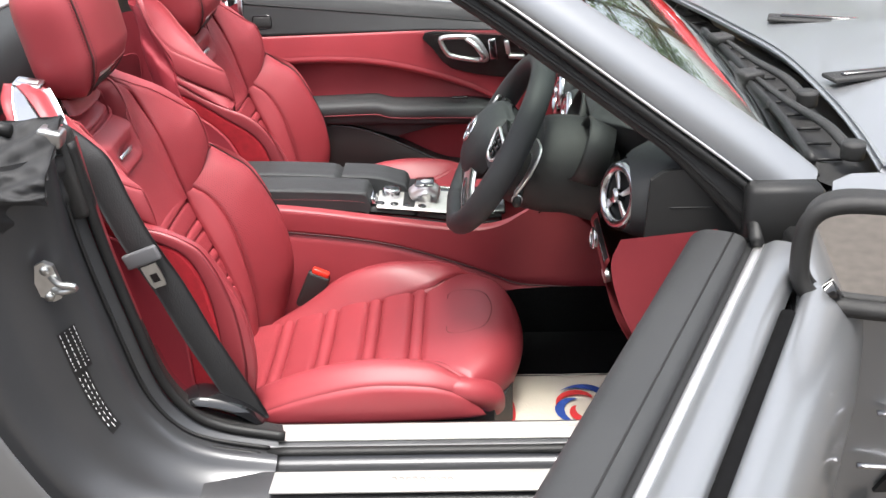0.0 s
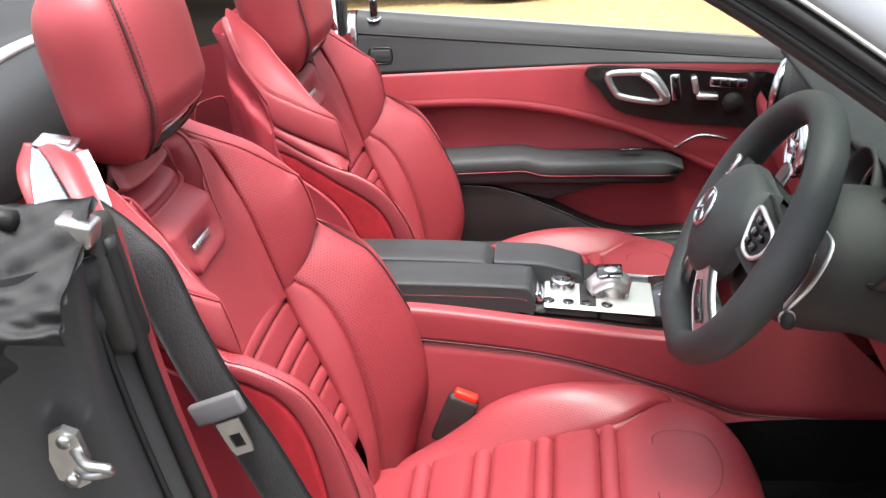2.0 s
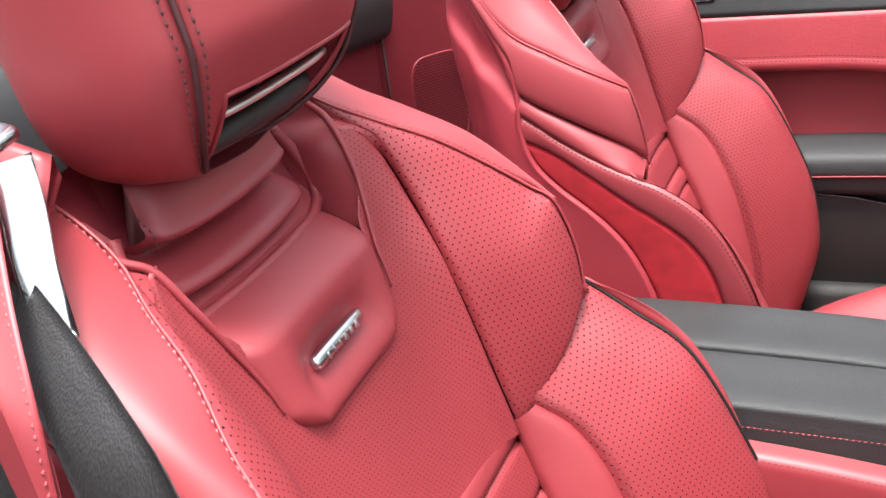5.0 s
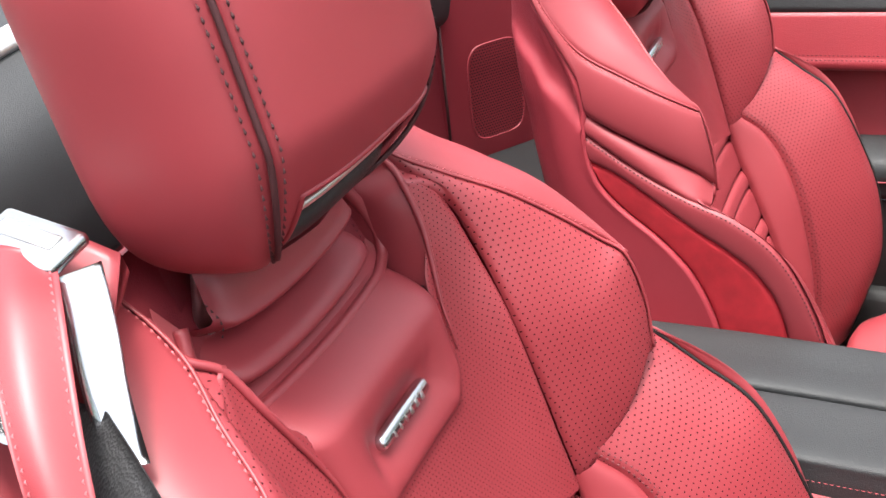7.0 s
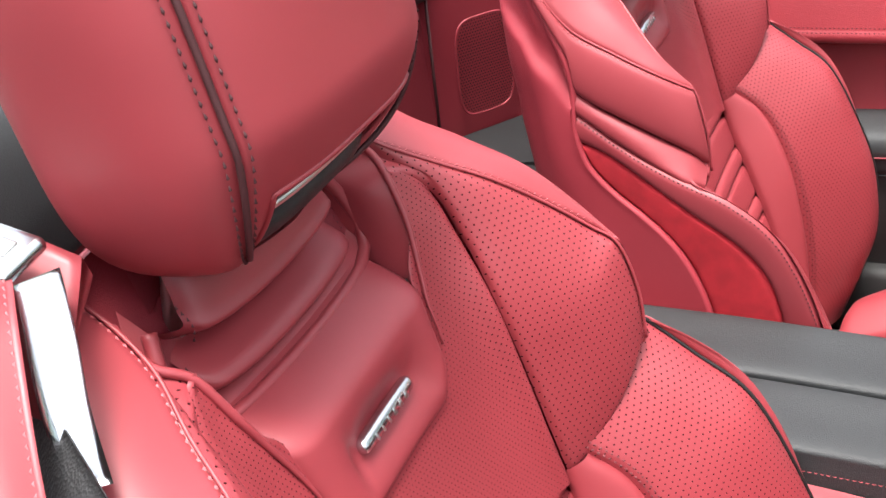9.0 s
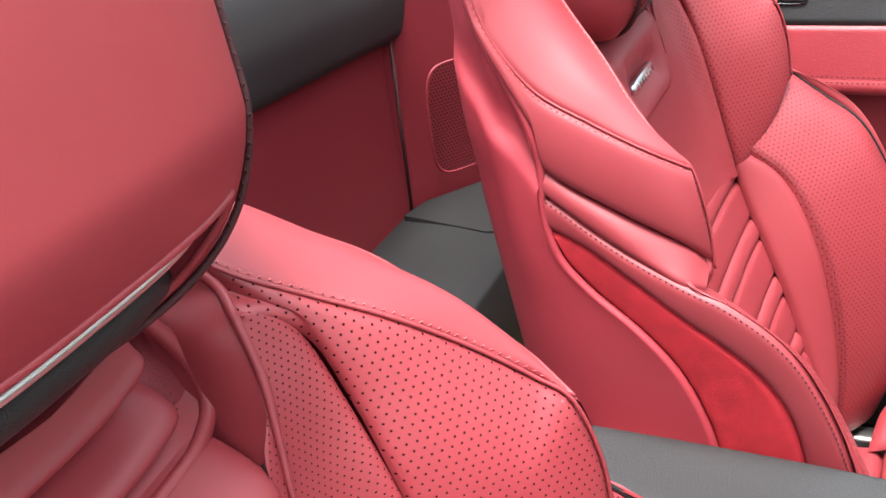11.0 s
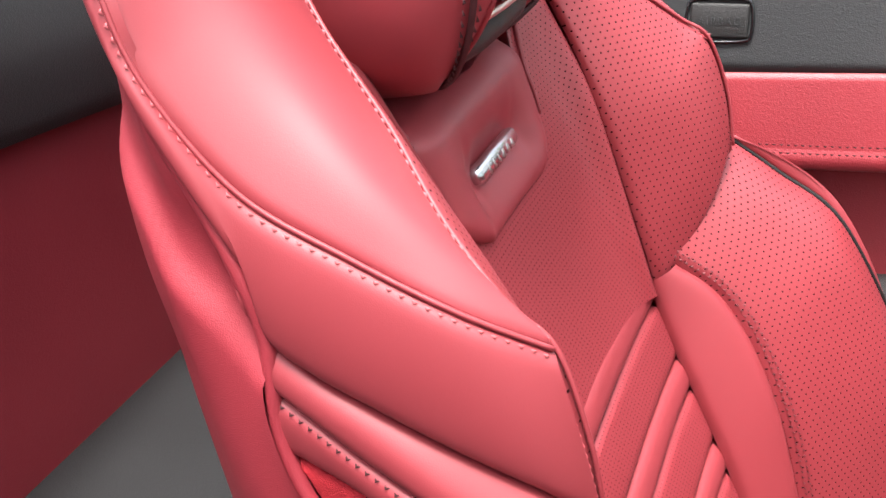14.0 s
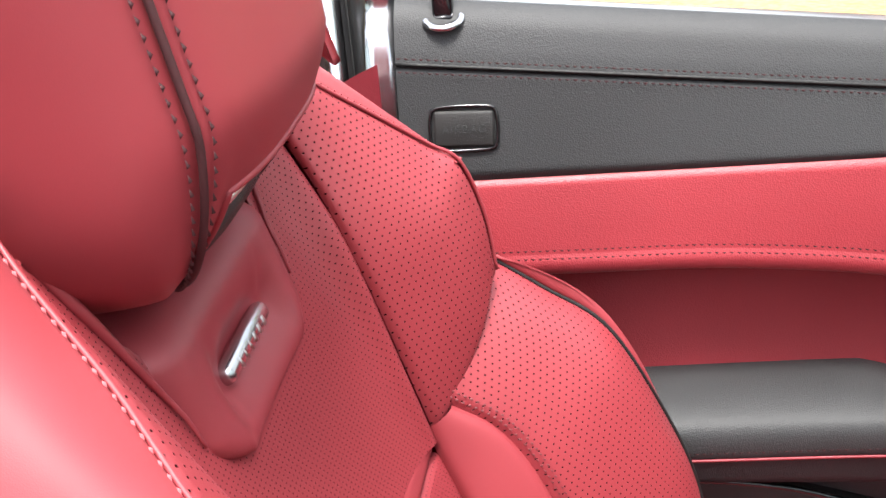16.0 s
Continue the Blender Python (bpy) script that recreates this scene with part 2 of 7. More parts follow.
def mesh_of(P, close_u=False, uv_flip=False, plane=False):
    """A grid of points as faces with metric UVs; plane: UVs laid out flat across the whole panel."""
    nv, nu = P.shape[:2]
    idx = np.arange(nv * nu).reshape(nv, nu)
    if close_u:
        idx = np.hstack([idx, idx[:, :1]])
    F = np.stack([idx[:-1, :-1], idx[:-1, 1:], idx[1:, 1:], idx[1:, :-1]], -1).reshape(-1, 4)
    a, b = arcs(P)
    a = a - a[:, -1:] / 2
    uv = np.stack([b, a] if uv_flip else [a, b], -1).reshape(-1, 2)
    if plane:
        n = normals(P)[4:-4, 4:-4].mean(axis=(0, 1))
        n /= np.linalg.norm(n)
        side = np.cross((0, 0, 1), n)
        side /= np.linalg.norm(side)
        uv = np.stack([P @ side, P @ np.cross(n, side)], -1).reshape(-1, 2)
    return P.reshape(-1, 3), F, uv


def tube(path, r, sides=8, closed=False, flat=1.0, up=(0, 0, 1), caps=True):
    """A round or flattened cord along a path; r a number or one a point."""
    p = np.array(path, float)
    n = len(p)
    r = np.full(n, r) if np.isscalar(r) else np.array(r)
    t = np.gradient(p, axis=0) if not closed else np.roll(p, -1, 0) - np.roll(p, 1, 0)
    t /= np.maximum(np.linalg.norm(t, axis=1, keepdims=True), 1e-9)
    s = np.cross(t, np.array(up, float))
    bad = np.linalg.norm(s, axis=1) < 1e-3
    s[bad] = np.cross(t[bad], (1, 0, 0.01))
    s /= np.linalg.norm(s, axis=1, keepdims=True)
    u = np.cross(s, t)
    ang = np.linspace(0, 2 * math.pi, sides, endpoint=False)
    P = p[:, None] + r[:, None, None] * (np.cos(ang)[None, :, None] * s[:, None] + flat * np.sin(ang)[None, :, None] * u[:, None])
    idx = np.arange(n * sides).reshape(n, sides)
    idx = np.hstack([idx, idx[:, :1]])
    if closed:
        idx = np.vstack([idx, idx[:1]])
    F = [tuple(f) for f in np.stack([idx[:-1, :-1], idx[:-1, 1:], idx[1:, 1:], idx[1:, :-1]], -1).reshape(-1, 4)]
    if caps and not closed:
        F += [tuple(range(sides))[::-1], tuple(range((n - 1) * sides, n * sides))]
    return P.reshape(-1, 3), F, None


def on_pad(P, where, d, n=None):
    """A line on a pad's surface d metres in from one of its edges: 'first', 'last', 'start' or 'end'."""
    Q = {"first": P, "last": P[::-1], "start": np.swapaxes(P, 0, 1), "end": np.swapaxes(P, 0, 1)[::-1]}[where]
    _, b = arcs(Q)
    out = np.array([[np.interp(d, b[:, j], Q[:, j, k]) for k in range(3)] for j in range(Q.shape[1])])
    return crv(out, n or max(len(out), 30))


def stitch(line, out, gap=0.0052, length=0.0036, r=0.0007, lift=0.0004):
    """A row of thread stitches along a line, each a small bowed bead."""
    line = np.array(line, float)
    s = np.r_[0, np.cumsum(np.linalg.norm(np.diff(line, axis=0), axis=1))]
    V, F = [], []
    out = np.array(out, float)
    for c in np.arange(gap / 2, s[-1] - gap / 2, gap):
        a, b = (np.array([np.interp(c + e * length / 2, s, line[:, k]) for k in range(3)]) for e in (-1, 1))
        t = (b - a) / max(np.linalg.norm(b - a), 1e-9)
        side = np.cross(t, out)
        side /= max(np.linalg.norm(side), 1e-9)
        o = np.cross(side, t)
        k = len(V)
        m = (a + b) / 2 + o * (lift + r)
        V += [a - o * r, m + side * r, m + o * r * 0.6, m - side * r, b - o * r]
        F += [(k, k + 1, k + 2), (k, k + 2, k + 3), (k + 4, k + 2, k + 1), (k + 4, k + 3, k + 2)]
    return V, F, None


def rbox(size, loc=(0, 0, 0), bevel=0.005, seg=3, rot=(0, 0, 0), taper=None):
    """A box with rounded edges, as a bmesh in world metres."""
    bm = bmesh.new()
    bmesh.ops.create_cube(bm, size=1.0)
    for v in bm.verts:
        v.co = Vector((v.co.x * size[0], v.co.y * size[1], v.co.z * size[2]))
        if taper and v.co.z > 0:
            v.co.x *= taper[0]
            v.co.y *= taper[1]
    if bevel:
        bmesh.ops.bevel(bm, geom=bm.edges[:] , offset=bevel, segments=seg, affect="EDGES", profile=0.5)
    bm.transform(pose(*loc, *rot))
    return bm


def disc(center, axis, r, depth, seg=32, bevel=0.0, rings=()):
    """A turned body: rings of (radius, height) along an axis."""
    prof = rings or ((r * 0.98, -depth / 2), (r, -depth / 2 + depth * 0.2), (r, depth / 2 - depth * 0.2), (r * 0.98, depth / 2))
    q = Vector(axis).to_track_quat("Z", "Y").to_matrix()
    V, F = [], []
    for rr, h in prof:
        for k in range(seg):
            a = 2 * math.pi * k / seg
            V.append(Vector(center) + q @ Vector((rr * math.cos(a), rr * math.sin(a), h)))
    for i in range(len(prof) - 1):
        for k in range(seg):
            F.append((i * seg + k, i * seg + (k + 1) % seg, (i + 1) * seg + (k + 1) % seg, (i + 1) * seg + k))
    F.append(tuple(range(seg))[::-1])
    F.append(tuple(range((len(prof) - 1) * seg, len(prof) * seg)))
    return V, F, None


def torus(center, axis, R, r, seg=40, sides=10, sy=1.0, r2=None):
    q = Vector(axis).to_track_quat("Z", "Y").to_matrix()
    path = [Vector(center) + q @ Vector((R * math.cos(a), R * sy * math.sin(a), 0)) for a in np.linspace(0, 2 * math.pi, seg, endpoint=False)]
    return tube(path, r, sides, closed=True, up=tuple(Vector(axis)), flat=(r2 or r) / r)


def slab(outline, z0, z1, axis="z"):
    """A flat plate from a plane outline [(a, b)], extruded between z0 and z1 along an axis."""
    o = [tuple(p) for p in outline]
    n = len(o)
    put = {"z": lambda a, b, c: (a, b, c), "y": lambda a, b, c: (a, c, b), "x": lambda a, b, c: (c, a, b)}[axis]
    V = [put(a, b, z0) for a, b in o] + [put(a, b, z1) for a, b in o]
    F = [tuple(range(n))[::-1], tuple(range(n, 2 * n))] + [(i, (i + 1) % n, n + (i + 1) % n, n + i) for i in range(n)]
    return V, F, None


def thick(P, depth, out):
    """A sheet P given thickness against its outward direction."""
    n = normals(P)
    if np.mean((n * np.array(out)).sum(2)) < 0:
        n = -n
    Q = P - n * depth
    nv, nu = P.shape[:2]
    V, F, U = mesh_of(P)
    V2 = Q.reshape(-1, 3)
    F2 = [tuple(int(i) + nv * nu for i in f)[::-1] for f in F]
    rim = [j for j in range(nu)] + [i * nu + nu - 1 for i in range(1, nv)] + [(nv - 1) * nu + j for j in range(nu - 2, -1, -1)] + [i * nu for i in range(nv - 2, 0, -1)]
    side = [(rim[k], rim[(k + 1) % len(rim)], rim[(k + 1) % len(rim)] + nv * nu, rim[k] + nv * nu) for k in range(len(rim))]
    return np.vstack([V, V2]), [tuple(map(int, f)) for f in F] + F2 + side, np.vstack([U, U])

# ---- seats ----
def make_seat(cy, head_drop, outer, side_label, low_by=0.0, wing_up=0.0, crest=1.0, tall=False):
    """A sports seat centred at cy. outer: the side (+1 or -1) that carries the belt guide."""
    seat = thing("car_seat", (0.3, cy, 0.28), f"red leather sports seat with perforated bolsters, {side_label}", "car seat", "car seats")

    def W(pts, s=1):
        return [(x, cy + s * y, z) for x, y, z in pts]

    back = tagged(new("backrest"), "reclined backrest in perforated red leather")
    back.parent = seat
    FWD, UP = (1, 0, 0.3), (0, 0, 1)
    # centre line of the backrest, its seam and the seams of the wings and bolsters
    SEAM = [(-0.032, 0.120, 0.957), (-0.026, 0.136, 0.955), (-0.014, 0.147, 0.937), (0.006, 0.146, 0.90), (0.036, 0.139, 0.84), (0.066, 0.143, 0.736), (0.079, 0.148, 0.685)]
    FRONT = [(-0.090, 0.128, 1.03), (-0.066, 0.130, 1.008), (-0.042, 0.138, 0.986), (-0.015, 0.157, 0.960), (0.019, 0.178, 0.931), (0.05, 0.203, 0.902), (0.08, 0.219, 0.876), (0.1, 0.223, 0.861)]
    REAR = [(-0.092, 0.205, 1.045), (-0.080, 0.228, 1.025), (-0.068, 0.238, 0.996), (-0.053, 0.242, 0.963), (-0.02, 0.242, 0.926), (0.024, 0.241, 0.902), (0.066, 0.238, 0.881), (0.1, 0.226, 0.862)]
    EAR = [(-0.079, 0.226, 1.0), (-0.067, 0.234, 0.971), (-0.051, 0.241, 0.947), (-0.034, 0.245, 0.922), (-0.021, 0.247, 0.893), (-0.014, 0.247, 0.862)]
    WLOW = [(-0.014, 0.247, 0.862), (0.006, 0.248, 0.848), (0.026, 0.248, 0.838), (0.064, 0.246, 0.819), (0.100, 0.2385, 0.7985), (0.117, 0.2265, 0.780)]
    BORDER = [(0.070, 0.150, 0.722), (0.088, 0.160, 0.705), (0.118, 0.166, 0.682), (0.144, 0.165, 0.645), (0.168, 0.160, 0.59), (0.184, 0.157, 0.53), (0.194, 0.156, 0.47), (0.198, 0.156, 0.41), (0.196, 0.154, 0.33)]
    PIPING = [(0.084, 0.236, 0.796), (0.108, 0.258, 0.774), (0.152, 0.262, 0.742), (0.2, 0.262, 0.705), (0.246, 0.262, 0.62), (0.27, 0.262, 0.553), (0.28, 0.26, 0.47), (0.266, 0.256, 0.40), (0.245, 0.25, 0.33)]
    K1 = [(-0.014, 0.248, 0.838), (0.007, 0.251, 0.825), (0.027, 0.253, 0.812), (0.062, 0.257, 0.793), (0.101, 0.261, 0.776), (0.14, 0.264, 0.761), (0.178, 0.267, 0.736), (0.206, 0.268, 0.700), (0.234, 0.269, 0.64), (0.255, 0.269, 0.56), (0.262, 0.267, 0.47), (0.25, 0.262, 0.39), (0.236, 0.254, 0.33)]
    K2 = [(-0.012, 0.248, 0.808), (0.022, 0.252, 0.795), (0.062, 0.257, 0.770), (0.101, 0.261, 0.744), (0.139, 0.264, 0.721), (0.166, 0.266, 0.700), (0.188, 0.267, 0.668), (0.202, 0.267, 0.62), (0.212, 0.267, 0.55), (0.216, 0.265, 0.47), (0.21, 0.26, 0.39), (0.205, 0.254, 0.33)]
    K3 = [(-0.014, 0.247, 0.850), (-0.013, 0.248, 0.827), (-0.007, 0.249, 0.801), (0.004, 0.250, 0.779), (0.028, 0.252, 0.755), (0.06, 0.255, 0.731), (0.084, 0.257, 0.709), (0.102, 0.258, 0.686), (0.118, 0.259, 0.655), (0.130, 0.260, 0.62), (0.142, 0.260, 0.56), (0.149, 0.258, 0.48), (0.15, 0.254, 0.39), (0.15, 0.25, 0.33)]
    SHELL = [(-0.053, 0.236, 0.84), (-0.049, 0.236, 0.81), (-0.041, 0.237, 0.77), (-0.034, 0.237, 0.735), (-0.026, 0.238, 0.70), (-0.018, 0.238, 0.66), (-0.006, 0.238, 0.60), (0.006, 0.238, 0.52), (0.02, 0.235, 0.39), (0.026, 0.232, 0.33)]

    def raised(pts, k=crest):
        """The shoulder's crest sits a little higher or lower from seat to seat."""
        return [(x, y, z + wing_up * min(max((z - 0.92) / 0.07, 0), 1) + (k - 1) * max(z - 0.93, 0)) for x, y, z in pts]

    FRONT, REAR, EAR = raised(FRONT, (2 + crest) / 3), raised(REAR), [(x, y, z - 0.016 * (1 - crest) * min(max((z - 0.90) / 0.03, 0), 1)) for x, y, z in raised(EAR)]

    def grown(pts):
        return [(x + 0.004 * float(np.interp(z, [0.4, 0.6, 0.76], [0.5, 1, 0])), y, z + 0.045 * float(np.interp(z, [0.40, 0.52, 0.70, 0.78, 0.84], [0.3, 1, 1, 0.45, 0]))) for x, y, z in pts]

    def centre(z):
        return float(np.interp(z, [0.38, 0.45, 0.55, 0.65, 0.70, 0.76, 0.82, 0.88, 0.93, 0.97, 1.02], [0.19, 0.17, 0.128, 0.082, 0.06, 0.036, 0.012, -0.012, -0.034, -0.06, -0.1]))

    def side_x(z):
        return float(np.interp(z, [0.69, 0.74, 0.80, 0.84, 0.87, 0.905, 0.93, 0.957], [0.069, 0.050, 0.028, 0.013, 0.001, -0.013, -0.022, -0.038]))

    # upper insert in fine perforated leather
    zs = np.linspace(0.957, 0.69, 8)
    mid = [(centre(z), 0.0, z) for z in zs]
    P = pad([W(SEAM, -1), W([(side_x(z), 0.108, z) for z in zs], -1), W(mid), W([(side_x(z), 0.108, z) for z in zs]), W(SEAM)], FWD, 90, 150, 0.0, 0.005, 0.014, (0, 0, 1, 1))
    gap = np.interp(P[..., 2], [0.83, 0.87, 0.90, 0.912, 0.93, 0.956, 0.97], [0.066, 0.080, 0.092, 0.104, 0.1115, 0.118, 0.118])
    sink = np.clip((gap - np.abs(P[..., 1] - cy)) / 0.004, 0, 1) * np.clip((P[..., 2] - 0.842) / 0.02, 0, 1)
    P[..., 1] = np.where(sink > 0.02, cy + np.sign(P[..., 1] - cy) * (gap + 0.001), P[..., 1])
    V, F, U = mesh_of(P, plane=True)
    sunk = sink.ravel() > 0.02
    part("backrest_insert", (V, [f for f in F if not sunk[list(f)].all()], U), leather_fine, back, "finely perforated red leather centre")
    # shield-shaped pillow round the badge, rolled back under the collar at its top
    TOP_Z, LOW_Z = 0.910, 0.814

    def shield(v):
        z = TOP_Z + (LOW_Z - TOP_Z) * v
        half = float(np.interp(z, [0.82, 0.84, 0.87, 0.905, 0.93], [0.080, 0.086, 0.091, 0.0985, 0.102]))
        r = 0.030
        if z < LOW_Z + r:
            half -= 0.05 * (1 - math.sqrt(max(1 - ((LOW_Z + r - z) / r) ** 2, 0)))
        return z, half

    rows = []
    nv, nu = 64, 64
    for v in np.linspace(0, 1, nv):
        z, half = shield(v)
        row = []
        for u in np.linspace(-1, 1, nu):
            y = half * u
            edge = min((1 - abs(u)) * half / 0.026, (z - LOW_Z) / 0.022)
            edge = max(min(edge, 1), 0)
            lift = 0.020 * math.sqrt(1 - (1 - edge) ** 2) - 0.004
            dimple = 0.013 * math.exp(-((y / 0.044) ** 4)) * math.exp(-(((z - 0.849) / 0.019) ** 2)) + 0.006 * math.exp(-((y / 0.07) ** 4)) * math.exp(-(((z - 0.846) / 0.03) ** 2))
            crease = sum(0.0035 * math.exp(-(((y - sy * (0.046 + 0.1 * abs(z - 0.849))) / 0.007) ** 2) - ((z - 0.852) / 0.020) ** 2) for sy in (-1, 1))
            back_ = 0.052 * max(0.0, (z - 0.884) / 0.026) ** 2
            row.append((centre(z) + lift - dimple - crease - back_, cy + y, z))
        rows.append(row)
    part("lumbar_pillow", mesh_of(np.array(rows)), leather, back, "smooth shield-shaped pillow")
    brd = [shield(v) for v in np.linspace(0.2, 0.995, 30)]
    seam_ = [(centre(z_) - 0.0005, h_, z_) for z_, h_ in brd] + [(centre(z_) - 0.0005, -h_, z_) for z_, h_ in brd[::-1]]
    part("piping", tube(W(seam_), 0.0010, 6), thread_dark, back)
    # badge
    badge_z = 0.85
    part("badge", rbox((0.011, 0.074, 0.011), (centre(badge_z) + 0.0035, cy, badge_z), 0.0045, 3, (0, -24, 0)), chrome, back, "small chrome badge on the pillow")
    for k in range(6):
        y = cy - 0.022 + 0.0088 * k
        part("raised_bar", rbox((0.0012, 0.0042 if k > 2 else 0.0024, 0.0055), (centre(badge_z) + 0.0088, y, badge_z + 0.0005), 0.0004, 1, (14 if k < 3 else 0, -24, 0)), steel, back)
    # neck collar in folds, sunk between the neck walls under the head restraint
    folds = [(-0.074, 1.0, 0.070), (-0.062, 0.985, 0.076), (-0.054, 0.965, 0.080), (-0.052, 0.955, 0.082), (-0.080, 0.944, 0.084), (-0.066, 0.936, 0.086), (-0.049, 0.928, 0.089), (-0.049, 0.919, 0.090), (-0.080, 0.909, 0.092), (-0.06, 0.900, 0.092)]
    P = across([crv(W([(x - 0.016, -w, z + 0.003), (x - 0.003, -w * 0.90, z), (x + 0.003, -w * 0.5, z - 0.002), (x + 0.004, 0, z - 0.003), (x + 0.003, w * 0.5, z - 0.002), (x - 0.003, w * 0.90, z), (x - 0.016, w, z + 0.003)]), 40) for x, z, w in folds], 70)
    part("neck_collar", mesh_of(P), leather, back, "folded leather collar under the head restraint")
    rim_ = [(-0.075, 0.100, 0.965), (-0.066, 0.109, 0.945), (-0.058, 0.112, 0.925), (-0.053, 0.108, 0.911), (-0.048, 0.095, 0.905), (-0.043, 0.07, 0.903), (-0.040, 0.0, 0.902)]
    rim_line = crv(W(rim_ + [(x, -y, z) for x, y, z in rim_[-2::-1]]), 100)
    part("collar_rim", tube(rim_line, 0.0046, 10), leather, back, "rolled rim round the collar")
    P = across([rim_line, rim_line + np.array((-0.018, 0, 0.012))], 4)
    part("collar_apron", mesh_of(P), leather, back)
    for z_, w_, x_ in ((0.955, 0.081, -0.053), (0.921, 0.090, -0.049)):
        part("stitching", join(*[stitch(crv(W([(x_ - 0.016, sy * (w_ + 0.001), z_ + 0.018), (x_ - 0.008, sy * (w_ - 0.001), z_ + 0.004), (x_ - 0.010, sy * w_, z_ - 0.008)]), 20), (0.6, sy, 0.2), 0.0046, 0.0032, 0.0008) for sy in (-1, 1)]), thread_dark, back)
    for s in (1, -1):
        # plain leather wall on either side of the collar
        P = pad([W([(-0.074, 0.126, 0.986), (-0.051, 0.131, 0.969), (-0.036, 0.1205, 0.957), (-0.021, 0.113, 0.930), (-0.012, 0.104, 0.905), (-0.004, 0.094, 0.882)], s), W([(-0.088, 0.118, 0.985), (-0.074, 0.122, 0.965), (-0.052, 0.110, 0.950), (-0.044, 0.108, 0.925), (-0.036, 0.104, 0.902), (-0.024, 0.094, 0.878)], s), W([(-0.11, 0.108, 0.985), (-0.10, 0.112, 0.965), (-0.085, 0.108, 0.945), (-0.075, 0.108, 0.925), (-0.065, 0.106, 0.90), (-0.05, 0.098, 0.874)], s)], (0.4, -s, 0.3), 40, 20, 0.0, 0.002, 0.005, (0, 0, 0, 0))
        part("welt", tube(crv(W([(-0.074, 0.126, 0.986), (-0.051, 0.131, 0.969), (-0.035, 0.121, 0.957), (-0.0205, 0.1135, 0.930), (-0.0115, 0.1045, 0.905), (-0.002, 0.0935, 0.876), (0.004, 0.090, 0.862), (0.009, 0.0875, 0.846)], s), 50), np.interp(np.arange(50), [0, 24, 49], [0.0030, 0.0028, 0.0009]), 8), leather, back)
        part("neck_wall", mesh_of(P), leather, back, "plain leather wall beside the collar")
    # throat sheet: its darker red stands in for shade under the head restraint
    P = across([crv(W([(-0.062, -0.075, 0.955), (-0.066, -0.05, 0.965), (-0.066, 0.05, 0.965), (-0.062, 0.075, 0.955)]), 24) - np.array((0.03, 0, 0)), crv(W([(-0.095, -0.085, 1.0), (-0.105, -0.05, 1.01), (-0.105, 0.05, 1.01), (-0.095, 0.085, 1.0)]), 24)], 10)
    part("collar_throat", mesh_of(P), leather_shaded, back)
    # flutes across the lower insert
    z = 0.700
    zlist = []
    for k in range(4):
        zlist += [(z, z - 0.023), (z - 0.023, z - 0.066)]
        z -= 0.066
    for z1, z0 in zlist:
        hh = z1 - z0

        def line(zz):
            w = float(np.interp(zz, [0.4, 0.55, 0.61, 0.65, 0.70], [0.128, 0.134, 0.139, 0.146, 0.150]))
            c0 = centre(zz)
            return W([(c0 + 0.004, -w, zz), (c0 + 0.001, -0.08, zz), (c0, 0, zz), (c0 + 0.001, 0.08, zz), (c0 + 0.004, w, zz)])

        P = pad([line(z1), line((z1 + z0) / 2), line(z0)], FWD, 40, 16, 0.0015 if hh > 0.03 else 0.0025, 0.0045, min(0.010, hh / 2), (0, 0, 1, 1))
        part("flute", mesh_of(P), leather_fine if hh > 0.03 else leather, back)
    for s in (1, -1):
        # wing: perforated face from the seam to the front seam, then down to the tip and in along the fold
        flat_ = 0.0 if tall or s != outer else 0.010
        RS = [(x, y - 0.3 * flat_, z - flat_ * min(max((z - 0.865) / 0.03, 0), 1)) for x, y, z in REAR]
        edge_out = FRONT + [(0.114, 0.227, 0.82), (0.120, 0.227, 0.776)]
        INN = [(-0.074, 0.125, 0.985), (-0.052, 0.130, 0.968), (-0.036, 0.124, 0.957), (-0.026, 0.135, 0.953)] + SEAM[2:]
        face_mid = raised([(-0.082, 0.126, 1.012), (-0.050, 0.135, 0.976), (-0.018, 0.150, 0.950), (0.022, 0.164, 0.908), (0.066, 0.173, 0.845), (0.096, 0.188, 0.79), (0.110, 0.195, 0.738)], (2 + crest) / 3)
        P = pad([W(INN, s), W(face_mid, s), W(edge_out, s)], (1, -0.4 * s, 0.2), 110, 40, 0.004, 0.004, 0.010, (0, 1, 1, 1), 0.07)
        part("wing_face", mesh_of(P, plane=True), leather_perf, back, "perforated shoulder wing")
        for line_, r_ in ((edge_out, 0.0013), (RS, 0.0012)):
            part("welt", tube(crv(W(line_, s), 80), r_, 8), leather, back)
        top_mid = [(-0.100, 0.165, 1.052), (-0.072, 0.182, 1.020), (-0.046, 0.188, 0.992), (-0.012, 0.204, 0.957), (0.036, 0.221, 0.916), (0.1, 0.224, 0.864)]
        P = pad([W(FRONT, s), W([(x, y, z - 0.6 * flat_) for x, y, z in raised(top_mid, (1 + crest) / 2)], s), W(RS, s)], (0.1, 0.6 * s, 0.8), 90, 30, 0.003, 0.003, 0.006, (0, 1, 1, 1))
        part("wing_top", mesh_of(P), leather, back, "plain leather shoulder panel")
        part("stitching", stitch(on_pad(P, "first", 0.0045), (0.2, 0.5 * s, 0.8), 0.0056, 0.0042, 0.0008, 0.0002), thread_red, back)
